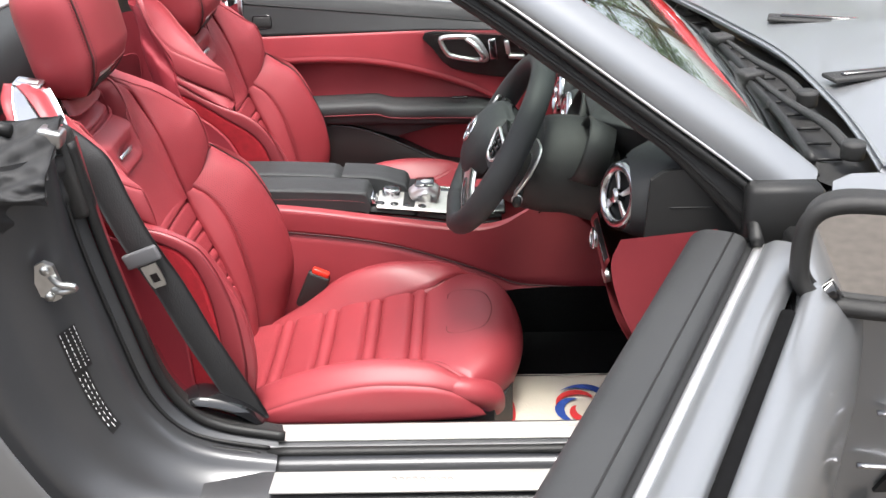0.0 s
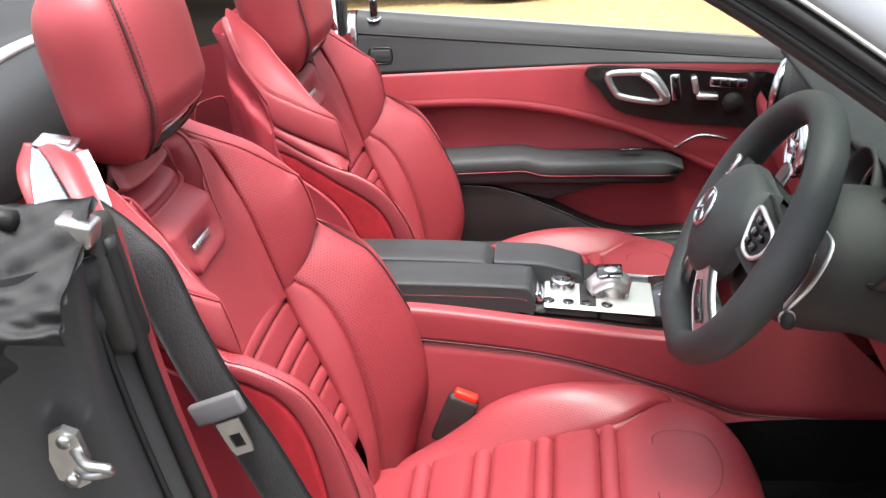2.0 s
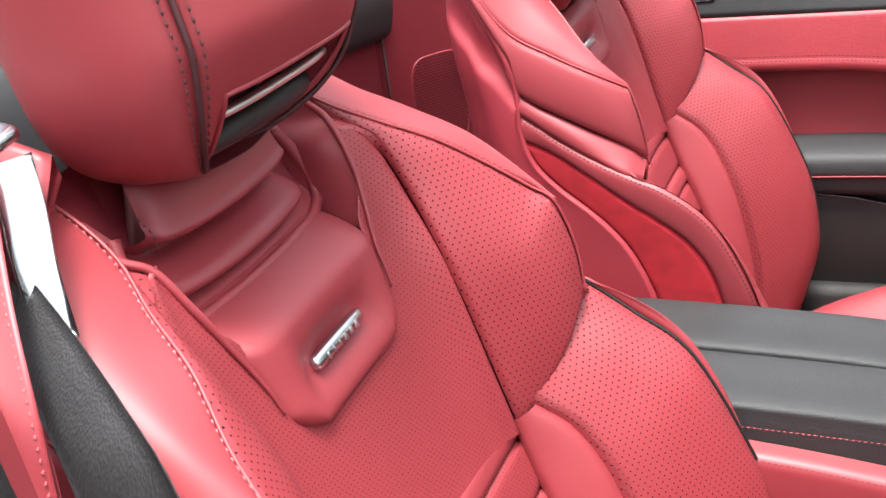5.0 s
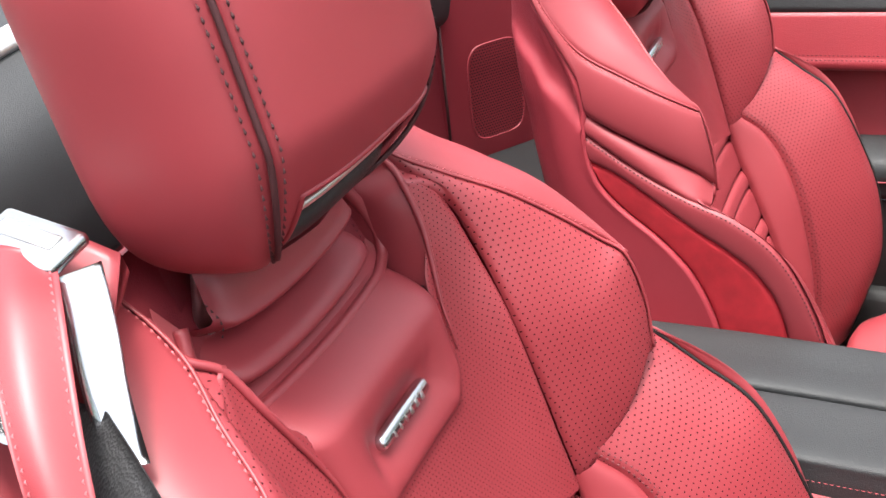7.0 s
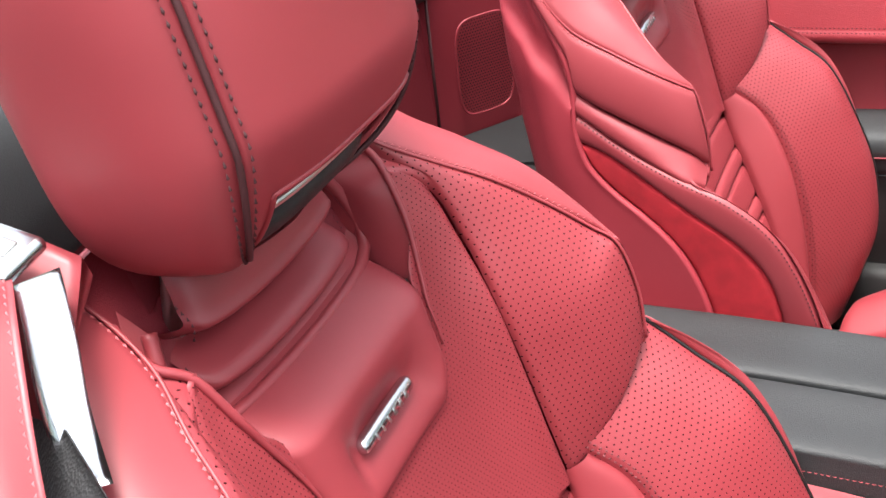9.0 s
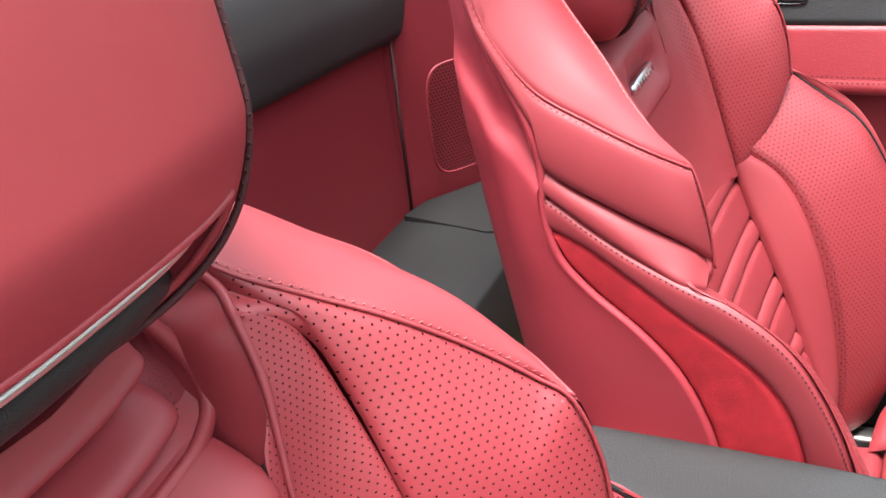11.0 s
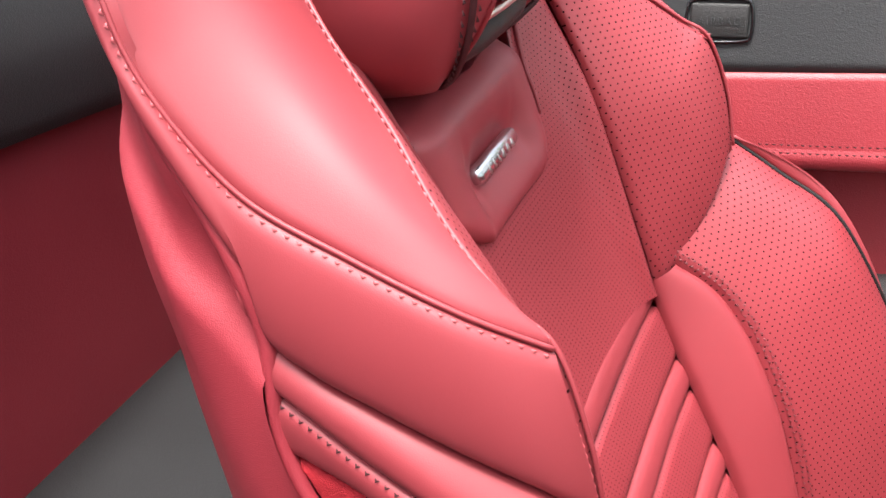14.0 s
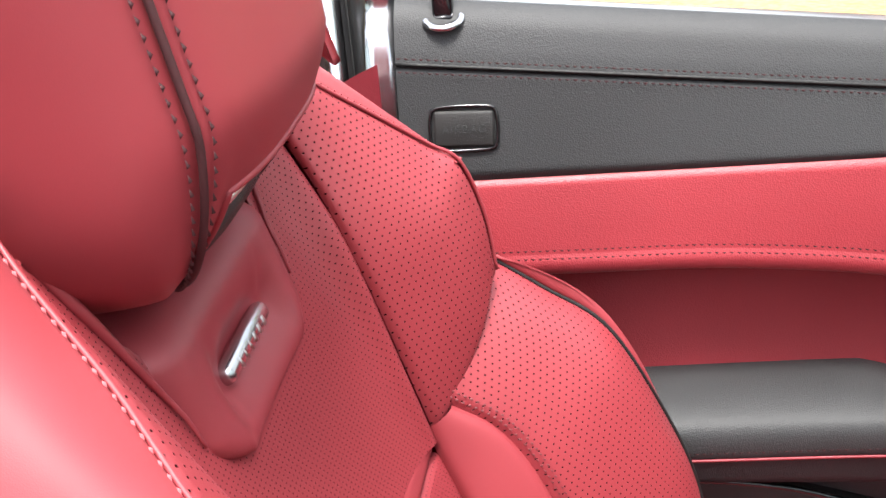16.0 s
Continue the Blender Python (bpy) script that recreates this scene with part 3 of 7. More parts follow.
        # wing side down to the fold
        P = pad([W(RS, s), W([(-0.094, 0.207, EAR[0][2] + 0.012)] + EAR[:-1] + WLOW, s)], (0, s, 0.1), 90, 26, 0.006, 0.005, 0.009, (0, 0, 1, 1))
        part("wing_side", mesh_of(P), leather, back)
        part("stitching", join(stitch(on_pad(P, "first", 0.0075)[4:], (0.0, s, 0.4), 0.0056, 0.0042, 0.0008 if crest > 0.5 else 0.0005, 0.0003 if crest > 0.5 else 0.0), stitch(crv(W([(0.099, 0.2265, 0.855), (0.111, 0.2285, 0.82), (0.1175, 0.2275, 0.786)], s), 30), (0.6, s, 0), 0.0050, 0.0036, 0.0007, 0.0002)), thread_red, back)
        # under-fold strip between wing and bolster
        P = pad([W([(-0.022, 0.240, 0.868)] + [(x, y - 0.005, z) for x, y, z in WLOW[:-1]] + [(0.113, 0.222, 0.782)], s), W([(-0.022, 0.243, 0.854), (-0.013, 0.247, 0.850), (0.03, 0.251, 0.826), (0.064, 0.252, 0.806), (0.099, 0.247, 0.787), (0.1145, 0.238, 0.7725)], s), W([(-0.022, 0.244, 0.842)] + K1[:5] + [(0.117, 0.250, 0.767)], s)], (0, s, 0), 50, 18, 0.003, 0.004, 0.006, (0, 0, 1, 1))
        part("tip_filler", tube(crv(W([(0.092, 0.221, 0.862), (0.107, 0.2235, 0.822), (0.1135, 0.2235, 0.784), (0.114, 0.232, 0.771)], s), 18), 0.0045, 8), leather, back)
        part("fold_strip", mesh_of(P), leather, back)
        # lower bolster; the door side stands higher

        def trim(pts):
            return grown(pts) if tall and s == outer else pts

        inner = [(0.070, 0.148, 0.694), (0.086, 0.140, 0.655), (0.108, 0.132, 0.61), (0.136, 0.124, 0.55), (0.163, 0.118, 0.48), (0.188, 0.114, 0.41), (0.19, 0.112, 0.34)]
        P = pad([W(inner, s), W(BORDER[1:], s)], (0.5, -s, 0), 60, 16, 0.006, 0.004, 0.010, (0, 0, 1, 1))
        part("bolster_inner", mesh_of(P), leather, back)
        ridge = [(0.078, 0.195, 0.768), (0.094, 0.210, 0.752), (0.15, 0.222, 0.722), (0.196, 0.224, 0.68), (0.236, 0.225, 0.6), (0.257, 0.225, 0.53), (0.262, 0.222, 0.46), (0.247, 0.215, 0.4), (0.23, 0.21, 0.33)]
        P = pad([W(BORDER, s), W(trim(ridge), s), W(trim(PIPING), s)], (1, -0.3 * s, 0.1), 80, 34, 0.006, 0.003, 0.007, (0, 0, 1, 1))
        part("bolster_face", mesh_of(P, plane=True), leather_perf, back, "perforated side bolster")
        part("stitching", join(stitch(on_pad(P, "first", 0.006), (1, -0.5 * s, 0.2), 0.0052, 0.0040, 0.0009, 0.0003), stitch(on_pad(P, "first", 0.0105), (1, -0.5 * s, 0.2), 0.0052, 0.0040, 0.0009, 0.0003)), thread_deep, back)
        part("piping", tube(crv(W(trim(PIPING), s), 60), 0.0019, 8), rubber if s > 0 else leather, back)
        P = pad([W(trim(PIPING), s), W(trim([(0.084, 0.238, 0.795), (0.108, 0.260, 0.773)] + K1[5:]), s)], (0.6, s, 0.2), 60, 12, 0.003, 0.002, 0.006, (0, 0, 1, 0))
        part("bolster_edge", mesh_of(P), leather, back)
        P = pad([W(trim(K1), s), W(trim(K2), s)], (0, s, 0), 90, 18, 0.003, 0.004, 0.007, (0, 0, 1, 1))
        part("bolster_side", mesh_of(P), leather, back)
        part("stitching", stitch(on_pad(P, "first", 0.006), (0, s, 0.1), 0.0050, 0.0036, 0.0009, 0.0003), thread_dark, back)
        P = pad([W(trim(K2), s), W(trim(K3[2:]), s)], (0, s, 0), 90, 18, 0.001, 0.003, 0.005, (0, 0, 1, 1))
        part("tip_filler", tube(W([(0.078, 0.175, 0.715), (0.092, 0.21, 0.752), (0.100, 0.245, 0.778)], s), 0.012, 8), leather, back)
        part("suede_inlay", mesh_of(P), suede, back, "suede inlay on the seat's flank")
        part("shell_lip", tube(crv(W([(x - 0.002, y - 0.001, z) for x, y, z in EAR] + [(x - 0.003, y + 0.001, z - 0.002) for x, y, z in trim(K3[1:])], s), 140), np.interp(np.arange(140), [0, 45, 75, 139], [0.0036, 0.0040, 0.0050, 0.0052]), 10), shell_plastic, back)
    # hard shell behind, one piece from flank to flank
    upper = EAR[::-1]
    sh_f = K3[::-1] + upper
    sh_o = (grown(K3) if tall else K3)[::-1] + upper
    sh_b = SHELL[::-1] + [(x, y, z - 0.016 * (1 - crest)) for x, y, z in raised([(-0.060, 0.236, 0.879), (-0.064, 0.235, 0.91), (-0.068, 0.233, 0.94), (-0.074, 0.226, 0.975), (-0.092, 0.206, 1.01)])]
    mids = [[(x - 0.045, y * 0.72, z) for x, y, z in sh_b], [(x - 0.06, 0.0, z) for x, y, z in sh_b]]
    L = [W(sh_o if outer > 0 else sh_f, 1), W([(x - 0.002, y + 0.003, z) for x, y, z in [tuple((np.array(a) * 0.5 + np.array(b) * 0.5)) for a, b in zip(crv(sh_f, 12), crv(sh_b, 12))]], 1), W(sh_b, 1), W(mids[0], 1), W(mids[1], 1), W(mids[0], -1), W(sh_b, -1), W(sh_o if outer < 0 else sh_f, -1)]
    P = pad(L, (0, 0, 0), 190, 110, 0, 0.0, 0.01, (0, 0, 0, 0))
    # the lower shell stands proud of a scooped facet below each shoulder
    ridge_z = np.interp(P[..., 0], [-0.12, -0.066, -0.054, -0.034, -0.014, 0.01], [0.95, 0.914, 0.893, 0.876, 0.850, 0.82])
    step = np.clip((ridge_z - P[..., 2]) / 0.016 + 0.5, 0, 1)
    step = step * step * (3 - 2 * step)
    flank = np.clip((np.abs(P[..., 1] - cy) - 0.15) / 0.07, 0, 1)
    scoop = np.exp(-((P[..., 2] - ridge_z - 0.02) / 0.018) ** 2)
    P[..., 1] += np.sign(P[..., 1] - cy) * flank * (0.006 * step - 0.004 * scoop)
    P[..., 0] -= 0.004 * flank * step
    part("back_shell", mesh_of(P), shell_plastic, back, "hard red plastic shell")
    P = across([crv(W(raised([(-0.09, -0.2, 1.0), (-0.09, -0.12, 1.005), (-0.105, 0, 1.01), (-0.09, 0.12, 1.005), (-0.09, 0.2, 1.0)])), 40), crv(W(raised([(-0.125, -0.155, 0.985), (-0.13, -0.1, 1.0), (-0.138, 0, 1.005), (-0.13, 0.1, 1.0), (-0.125, 0.155, 0.985)])), 40)], 8)
    part("back_top", mesh_of(P), leather_shaded, back)
    # head restraint
    hz = 1.116 - head_drop
    hx = -0.056 + head_drop * 0.35
    tilt = Matrix.Rotation(radians(-9), 4, "Y")
    n_v = 48

    def head_point(a, v):
        """a: round the vertical; v: -1 bottom to 1 top."""
        e = 0.62
        ca, sa = math.cos(a), math.sin(a)
        rx, ry, rz = 0.079, 0.132, 0.132
        cv = max(1 - abs(v) ** (4.5 if v > 0 else 5.2), 0) ** 0.42
        px = rx * math.copysign(abs(ca) ** e, ca) * cv * (1.0 if ca < 0 else 1.0 - 0.10 * max(v, 0) ** 2)
        py = ry * math.copysign(abs(sa) ** e, sa) * cv * (1 + 0.06 * v)
        pz = rz * v
        if ca > 0:
            px -= 0.010 * abs(sa) ** 2
            if v < -0.35:
                px -= 0.050 * ((-0.35 - v) / 0.65) ** 1.3 * (0.5 * min(1.0, 1.6 * ca) ** 1.5 + 0.5 * min(max((0.74 - abs(sa)) / 0.20, 0), 1))
        q = tilt @ Vector((px, py, pz))
        return (hx + q.x, cy + q.y, hz + q.z)

    restraint = tagged(new("head_restraint"), "padded head restraint with a vent slot")
    restraint.parent = seat
    seam_a = 0.80

    def head_patch(a0, a1, n, vv=(-1, 1)):
        g = np.array([[head_point(a, v) for a in np.linspace(a0, a1, n)] for v in np.sin(np.linspace(vv[0], vv[1], n_v) * math.pi / 2)])
        c = np.array((hx, cy, hz))
        d = np.linspace(0, 1, n)
        w = np.minimum(d, 1 - d) * n * 0.16
        dip = np.where(w < 1, 1 - np.sqrt(1 - (1 - np.clip(w, 0, 1)) ** 2), 0) * 0.035
        return c + (g - c) * (1 - dip)[None, :, None]

    front = head_patch(-seam_a, seam_a, 44)
    V, F, U = mesh_of(front)
    va = np.sin(np.linspace(-1, 1, n_v) * math.pi / 2)
    aa = np.linspace(-seam_a, seam_a, 44)
    keep = [fc for k, fc in enumerate(F) if not (va[k // 43 + 1] < -0.58 and max(abs(aa[k % 43]), abs(aa[k % 43 + 1])) < 0.55)]
    part("front_cushion", (V, keep, U), leather, restraint)
    # vent opening low on the front: leather walls, dark pocket, bright bar and a black roll beneath
    vt = max(v for v in va if v < -0.58)
    ac = max(a for a in aa if a < 0.55)
    ring_ = [head_point(-ac, v) for v in np.linspace(-0.97, vt, 14)] + [head_point(a, vt) for a in np.linspace(-ac, ac, 24)[1:-1]] + [head_point(ac, v) for v in np.linspace(vt, -0.97, 14)]
    ring_ = np.array(ring_)
    deep = np.array((-0.045, 0, 0.008))
    part("vent_wall", mesh_of(np.array([ring_, ring_ + deep * 0.4, ring_ + deep])), leather_shaded, restraint, "leather-lined vent opening")
    part("welt", tube(ring_, 0.0018, 8), leather, restraint)
    pocket = np.array([[head_point(a, v) for a in np.linspace(-ac, ac, 20)] for v in np.linspace(vt, -0.97, 10)]) + deep * 0.8
    part("vent_pocket", mesh_of(pocket), rubber, restraint, "black vent pocket")
    bar = np.array([head_point(a, -0.72) for a in np.linspace(-ac * 0.92, ac * 0.92, 24)]) + deep * 0.22
    part("vent_bar", tube(bar, 0.0042, 8, flat=0.7), satin, restraint, "satin metal vent bar")
    roll_ = np.array([head_point(a, -0.84) for a in np.linspace(-ac, ac, 24)]) + deep * 0.22
    part("vent_roll", tube(roll_, 0.0085, 12), black_soft, restraint, "black padded roll under the vent")
    for a in (-0.4, -0.2, 0.0, 0.2, 0.4):
        p0, p1 = Vector(head_point(a, -0.66)) + Vector(deep) * 0.5, Vector(head_point(a, -0.82)) + Vector(deep) * 0.5
        part("vent_fin", tube([tuple(p0), tuple(p1)], 0.0022, 6), black_soft, restraint)
    part("rear_cushion", mesh_of(head_patch(seam_a, 2 * math.pi - seam_a, 64)), leather, restraint)
    for s in (1, -1):
        line = crv([head_point(s * seam_a, v) for v in np.sin(np.linspace(-0.97, 0.97, 30) * math.pi / 2)], 90)
        part("piping", tube(line, 0.0019, 6), thread_dark, restraint)
        rows_ = []
        for off in (-0.085, 0.085):
            rows_.append(stitch(crv([head_point(s * (seam_a + off), v) for v in np.sin(np.linspace(-0.95, 0.95, 30) * math.pi / 2)], 90), (0.7, s * 0.7, 0), 0.0062, 0.0044, 0.0009))
        part("stitching", join(*rows_), thread_dark, restraint)
    for s in (1, -1):
        part("post", tube(W([(hx - 0.015, s * 0.065, hz - 0.09), (hx - 0.035, s * 0.065, hz - 0.2)]), 0.007, 12), steel, restraint, "steel post")
    # belt guide on the outer shoulder
    s = outer
    guide = tagged(new("belt_guide"), "chrome belt guide with a leather loop")
    guide.parent = seat
    sl_ = [(-0.120, 0.174, 1.054), (-0.088, 0.212, 1.044), (-0.052, 0.250, 1.014), (-0.026, 0.274, 0.975), (-0.014, 0.284, 0.930)]
    sr_ = [(-0.078, 0.170, 1.048), (-0.052, 0.200, 1.036), (-0.020, 0.240, 1.0), (0.004, 0.268, 0.962), (0.014, 0.282, 0.920)]
    P = across([crv(W(sl_, s), 40), crv(W([tuple(np.array(a) * 0.5 + np.array(b) * 0.5 + np.array((0.0, 0.003, 0.004))) for a, b in zip(sl_, sr_)], s), 40), crv(W(sr_, s), 40)], 14)
    part("leather_strap", thick(P, 0.007, (0.2, s, 0.8)), leather, guide, "red leather strap over the belt")
    part("stitching", join(stitch(on_pad(P, "first", 0.004), (0.2, s, 0.8)), stitch(on_pad(P, "last", 0.004), (0.2, s, 0.8))), thread_red, guide)
    gl = [(-0.076, 0.174, 1.040), (-0.057, 0.194, 1.022), (-0.041, 0.212, 0.998), (-0.030, 0.220, 0.968)]
    gr = [(-0.062, 0.158, 1.042), (-0.044, 0.178, 1.018), (-0.030, 0.196, 0.996), (-0.018, 0.208, 0.966)]
    P = across([crv(W(gl, s), 24), crv(W(gr, s), 24)], 6)
    part("chrome_trim", thick(P, 0.008, (0.6, 0.2 * s, 0.7)), chrome, guide, "polished chrome trim")
    pa = [(-0.126, 0.172, 1.052), (-0.118, 0.205, 1.024), (-0.106, 0.234, 0.990)]
    pb = [(-0.112, 0.176, 1.050), (-0.084, 0.214, 1.034), (-0.046, 0.250, 1.0)]
    P = across([crv(W(pa, s), 20), crv(W(pb, s), 20)], 8)
    part("chrome_plate", thick(P, 0.008, (0, s, 0.5)), chrome, guide, "polished chrome side plate")
    part("chrome_cap", rbox((0.054, 0.030, 0.009), (-0.097, cy + s * 0.165, 1.052), 0.004, 4, (s * -14, 8, s * 6)), chrome, guide, "polished chrome cap")
    part("cap_slot", rbox((0.038, 0.010, 0.002), (-0.097, cy + s * 0.165, 1.0567), 0.0008, 2, (s * -14, 8, s * 6)), steel, guide)
    P = across([crv(W([(-0.165, 0.12, 1.04), (-0.145, 0.19, 1.015), (-0.10, 0.232, 0.93)], s), 20), crv(W([(-0.11, 0.13, 1.04), (-0.085, 0.185, 1.012), (-0.045, 0.225, 0.93)], s), 20), crv(W([(-0.075, 0.13, 1.03), (-0.05, 0.185, 0.99), (-0.03, 0.222, 0.93)], s), 20)], 10)
    part("guide_back", thick(P, 0.02, (0, s, 0.4)), leather, guide)

    # cushion
    cush = tagged(new("seat_cushion"), "seat cushion with cross flutes")
    cush.parent = seat

    def cz(x):
        return float(np.interp(x, [0.18, 0.24, 0.33, 0.45, 0.58, 0.66, 0.72, 0.78, 0.815], [0.335, 0.345, 0.370, 0.402, 0.430, 0.448, 0.452, 0.435, 0.39]))

    x = 0.18
    ribs = []
    for k in range(4):
        ribs += [(x, x + 0.075), (x + 0.075, x + 0.105)]
        x += 0.105
    for x0, x1 in ribs:
        wide = x1 - x0 > 0.04

        def cross(xx):
            return W([(xx, -0.157, cz(xx) + 0.002), (xx, -0.1, cz(xx)), (xx, 0, cz(xx) - 0.004), (xx, 0.1, cz(xx)), (xx, 0.157, cz(xx) + 0.002)])

        P = pad([cross(x0), cross((x0 + x1) / 2), cross(x1)], UP, 40, 14, 0.005 if wide else 0.004, 0.010, min(0.014, (x1 - x0) / 2), (0, 0, 1, 1))
        part("flute", mesh_of(P), leather_fine if wide else leather, cush)
    # thigh pad wraps over the front
    def lat(xx, z_, half, sag, drop=0.02):
        return W([(xx - sag, -half, z_ - drop), (xx - sag * 0.25, -half * 0.62, z_), (xx, 0, z_), (xx - sag * 0.25, half * 0.62, z_), (xx - sag, half, z_ - drop)])

    P = pad([lat(0.598, 0.434, 0.178, 0.0, 0.006), lat(0.67, 0.455, 0.208, 0.01, 0.010), lat(0.74, 0.462, 0.225, 0.05), lat(0.79, 0.445, 0.24, 0.09), lat(0.812, 0.40, 0.245, 0.11), lat(0.80, 0.345, 0.24, 0.11)], (0.3, 0, 1), 50, 44, 0.006, 0.006, 0.016, (1, 1, 1, 0))
    part("thigh_pad", mesh_of(P), leather, cush, "smooth thigh pad")
    half = [(0.652, -0.06, 0.4585), (0.655, -0.085, 0.4585), (0.672, -0.095, 0.461), (0.70, -0.092, 0.4645), (0.735, -0.07, 0.467), (0.75, 0.0, 0.467), (0.735, 0.07, 0.467), (0.70, 0.092, 0.4645), (0.672, 0.095, 0.461), (0.655, 0.085, 0.4585), (0.652, 0.06, 0.4585)]
    part("stitching", stitch([(a, b, c + 0.0035) for a, b, c in crv(W(half), 80)], UP, 0.005, 0.0042, 0.0013), thread_deep, cush)
    for s in (1, -1):
        inn = [(0.237, 0.144, 0.358), (0.331, 0.145, 0.390), (0.452, 0.147, 0.415), (0.594, 0.155, 0.432), (0.65, 0.19, 0.438), (0.70, 0.225, 0.43)]
        rid = [(0.25, 0.2, 0.39), (0.33, 0.205, 0.425), (0.42, 0.21, 0.455), (0.52, 0.212, 0.468), (0.62, 0.22, 0.462), (0.68, 0.238, 0.44), (0.705, 0.245, 0.425)]
        outr = [(0.28, 0.258, 0.38), (0.34, 0.263, 0.405), (0.42, 0.266, 0.43), (0.51, 0.267, 0.445), (0.62, 0.266, 0.44), (0.68, 0.26, 0.42), (0.71, 0.25, 0.405)]
        low = [(0.29, 0.262, 0.352), (0.34, 0.266, 0.357), (0.46, 0.27, 0.358), (0.6, 0.27, 0.362), (0.69, 0.265, 0.364), (0.735, 0.25, 0.362)]
        if s * outer < 0:
            inn = [(0.22, 0.146, 0.325), (0.326, 0.146, 0.350), (0.446, 0.147, 0.390), (0.584, 0.152, 0.436), (0.64, 0.175, 0.456), (0.68, 0.21, 0.450), (0.7, 0.225, 0.44)]
            rid = [(0.21, 0.19, 0.325), (0.30, 0.205, 0.369), (0.40, 0.21, 0.437), (0.50, 0.212, 0.470), (0.60, 0.218, 0.472), (0.66, 0.235, 0.458), (0.705, 0.245, 0.43)]
            outr = [(0.22, 0.225, 0.31), (0.31, 0.245, 0.35), (0.40, 0.257, 0.41), (0.50, 0.262, 0.44), (0.60, 0.264, 0.445), (0.66, 0.26, 0.438), (0.71, 0.25, 0.42)]
            low = [(0.23, 0.225, 0.29), (0.33, 0.25, 0.32), (0.42, 0.26, 0.345), (0.5, 0.262, 0.36), (0.6, 0.265, 0.365), (0.68, 0.263, 0.366), (0.735, 0.25, 0.362)]
        part("gusset", tube(crv(W([(0.57, 0.152, 0.418), (0.61, 0.166, 0.428), (0.65, 0.19, 0.436), (0.70, 0.228, 0.425)], s), 20), 0.013, 8), leather, cush)
        P = pad([W(inn, s), W(rid, s), W(outr, s)], UP, 60, 24, 0.006, 0.006, 0.014, (1, 1, 1, 1))
        part("cushion_bolster", mesh_of(P, uv_flip=True), leather_perf if s * outer < 0 else leather, cush, "raised cushion bolster")
        part("stitching", stitch(on_pad(P, "last", 0.006), (0, 0.5 * s, 0.8)), thread_dark, cush)
        P = pad([W(outr, s), W(low, s)], (0, s, 0.2), 60, 16, 0.008, 0.004, 0.012, (1, 1, 1, 1))
        part("cushion_side", mesh_of(P), leather, cush)
        part("cushion_corner", tube(crv(W([(0.62, 0.236, 0.424), (0.67, 0.236, 0.418), (0.71, 0.228, 0.404), (0.738, 0.208, 0.378), (0.745, 0.20, 0.35)], s), 24), np.interp(np.linspace(0, 1, 24), [0, 0.4, 0.8, 1], [0.016, 0.028, 0.034, 0.028]), 16), leather, cush)
    # black base and runners
    o = [(0.2, -0.255), (0.66, -0.255), (0.75, -0.235), (0.79, -0.15), (0.795, 0), (0.79, 0.15), (0.75, 0.235), (0.66, 0.255), (0.2, 0.255)]
    V, F, U = slab([(a, cy + b) for a, b in o], 0.285, 0.372)
    V = [(a, b, c - 0.075 * max(0.66 - a, 0) / 0.46 if c > 0.3 else c) for a, b, c in V]
    part("seat_base", (V, F, U), black_soft, seat, "black plastic seat base", smooth=False)
    for s in (1, -1):
        part("seat_rail", rbox((0.5, 0.03, 0.035), (0.45, cy + s * 0.2, 0.297), 0.006, 2), steel, seat, "steel seat rail")
    # core that closes the inside
    P = across([crv(W([(c_ - 0.03, -w, z_), (c_ - 0.04, 0, z_), (c_ - 0.03, w, z_)]), 12) for c_, z_, w in ((centre(1.0) + 0.0, 1.0, 0.11), (centre(0.9), 0.9, 0.16), (centre(0.8), 0.8, 0.2), (centre(0.7), 0.7, 0.21), (centre(0.6), 0.6, 0.21), (centre(0.45), 0.45, 0.2), (centre(0.38), 0.36, 0.2))], 20)
    part("seat_core", thick(P, 0.03, FWD), leather_shaded, back)
    P = across([crv(W([(0.18, -0.15, 0.315), (0.45, -0.16, 0.375), (0.70, -0.18, 0.41)]), 12), crv(W([(0.18, 0, 0.31), (0.45, 0, 0.37), (0.72, 0, 0.42)]), 12), crv(W([(0.18, 0.15, 0.315), (0.45, 0.16, 0.375), (0.70, 0.18, 0.41)]), 12)], 12)
    part("cushion_core", thick(P, 0.04, UP), leather_shaded, cush)
    for ob in [c for c in cush.children] + [c for c in seat.children if c.name.startswith(("seat_base", "seat_rail"))]:
        if ob.name.startswith("seat_rail"):
            continue
        ob.data.transform(Matrix.Translation((0, 0, -low_by)))
    return seat


DRIVER, PASSENGER = -0.38, 0.38
make_seat(DRIVER, 0.0, -1, "its head restraint raised", 0.0, 0.0, 0.18, True)
make_seat(PASSENGER, 0.082, 1, "its head restraint pushed down", 0.028, 0.010)

# ---- ground and surroundings ----
g = bmesh.new()
bmesh.ops.create_grid(g, x_segments=60, y_segments=60, size=1.0)
for v in g.verts:
    r = max(abs(v.co.x), abs(v.co.y))
    k = 6 * r + 600 * r ** 6
    v.co = Vector((v.co.x * k, v.co.y * k, 0.012 * noise.noise(Vector((v.co.x * 9, v.co.y * 9, 0)))))
part("ground", g, gravel, None, "sandy gravel forecourt", kind="structure", category="ground")

o = [(-30, -30), (30, -30), (30, -0.95), (-30, -0.95)]
part("driveway", slab(o, -0.05, 0.02), asphalt, None, "grey-brown tarmac driveway beside the car", kind="structure", category="road", smooth=False)

# ---- car body ----
car = thing("convertible_car", (0.6, 0, 0.0), "grey metallic convertible car with its roof folded away", "car")


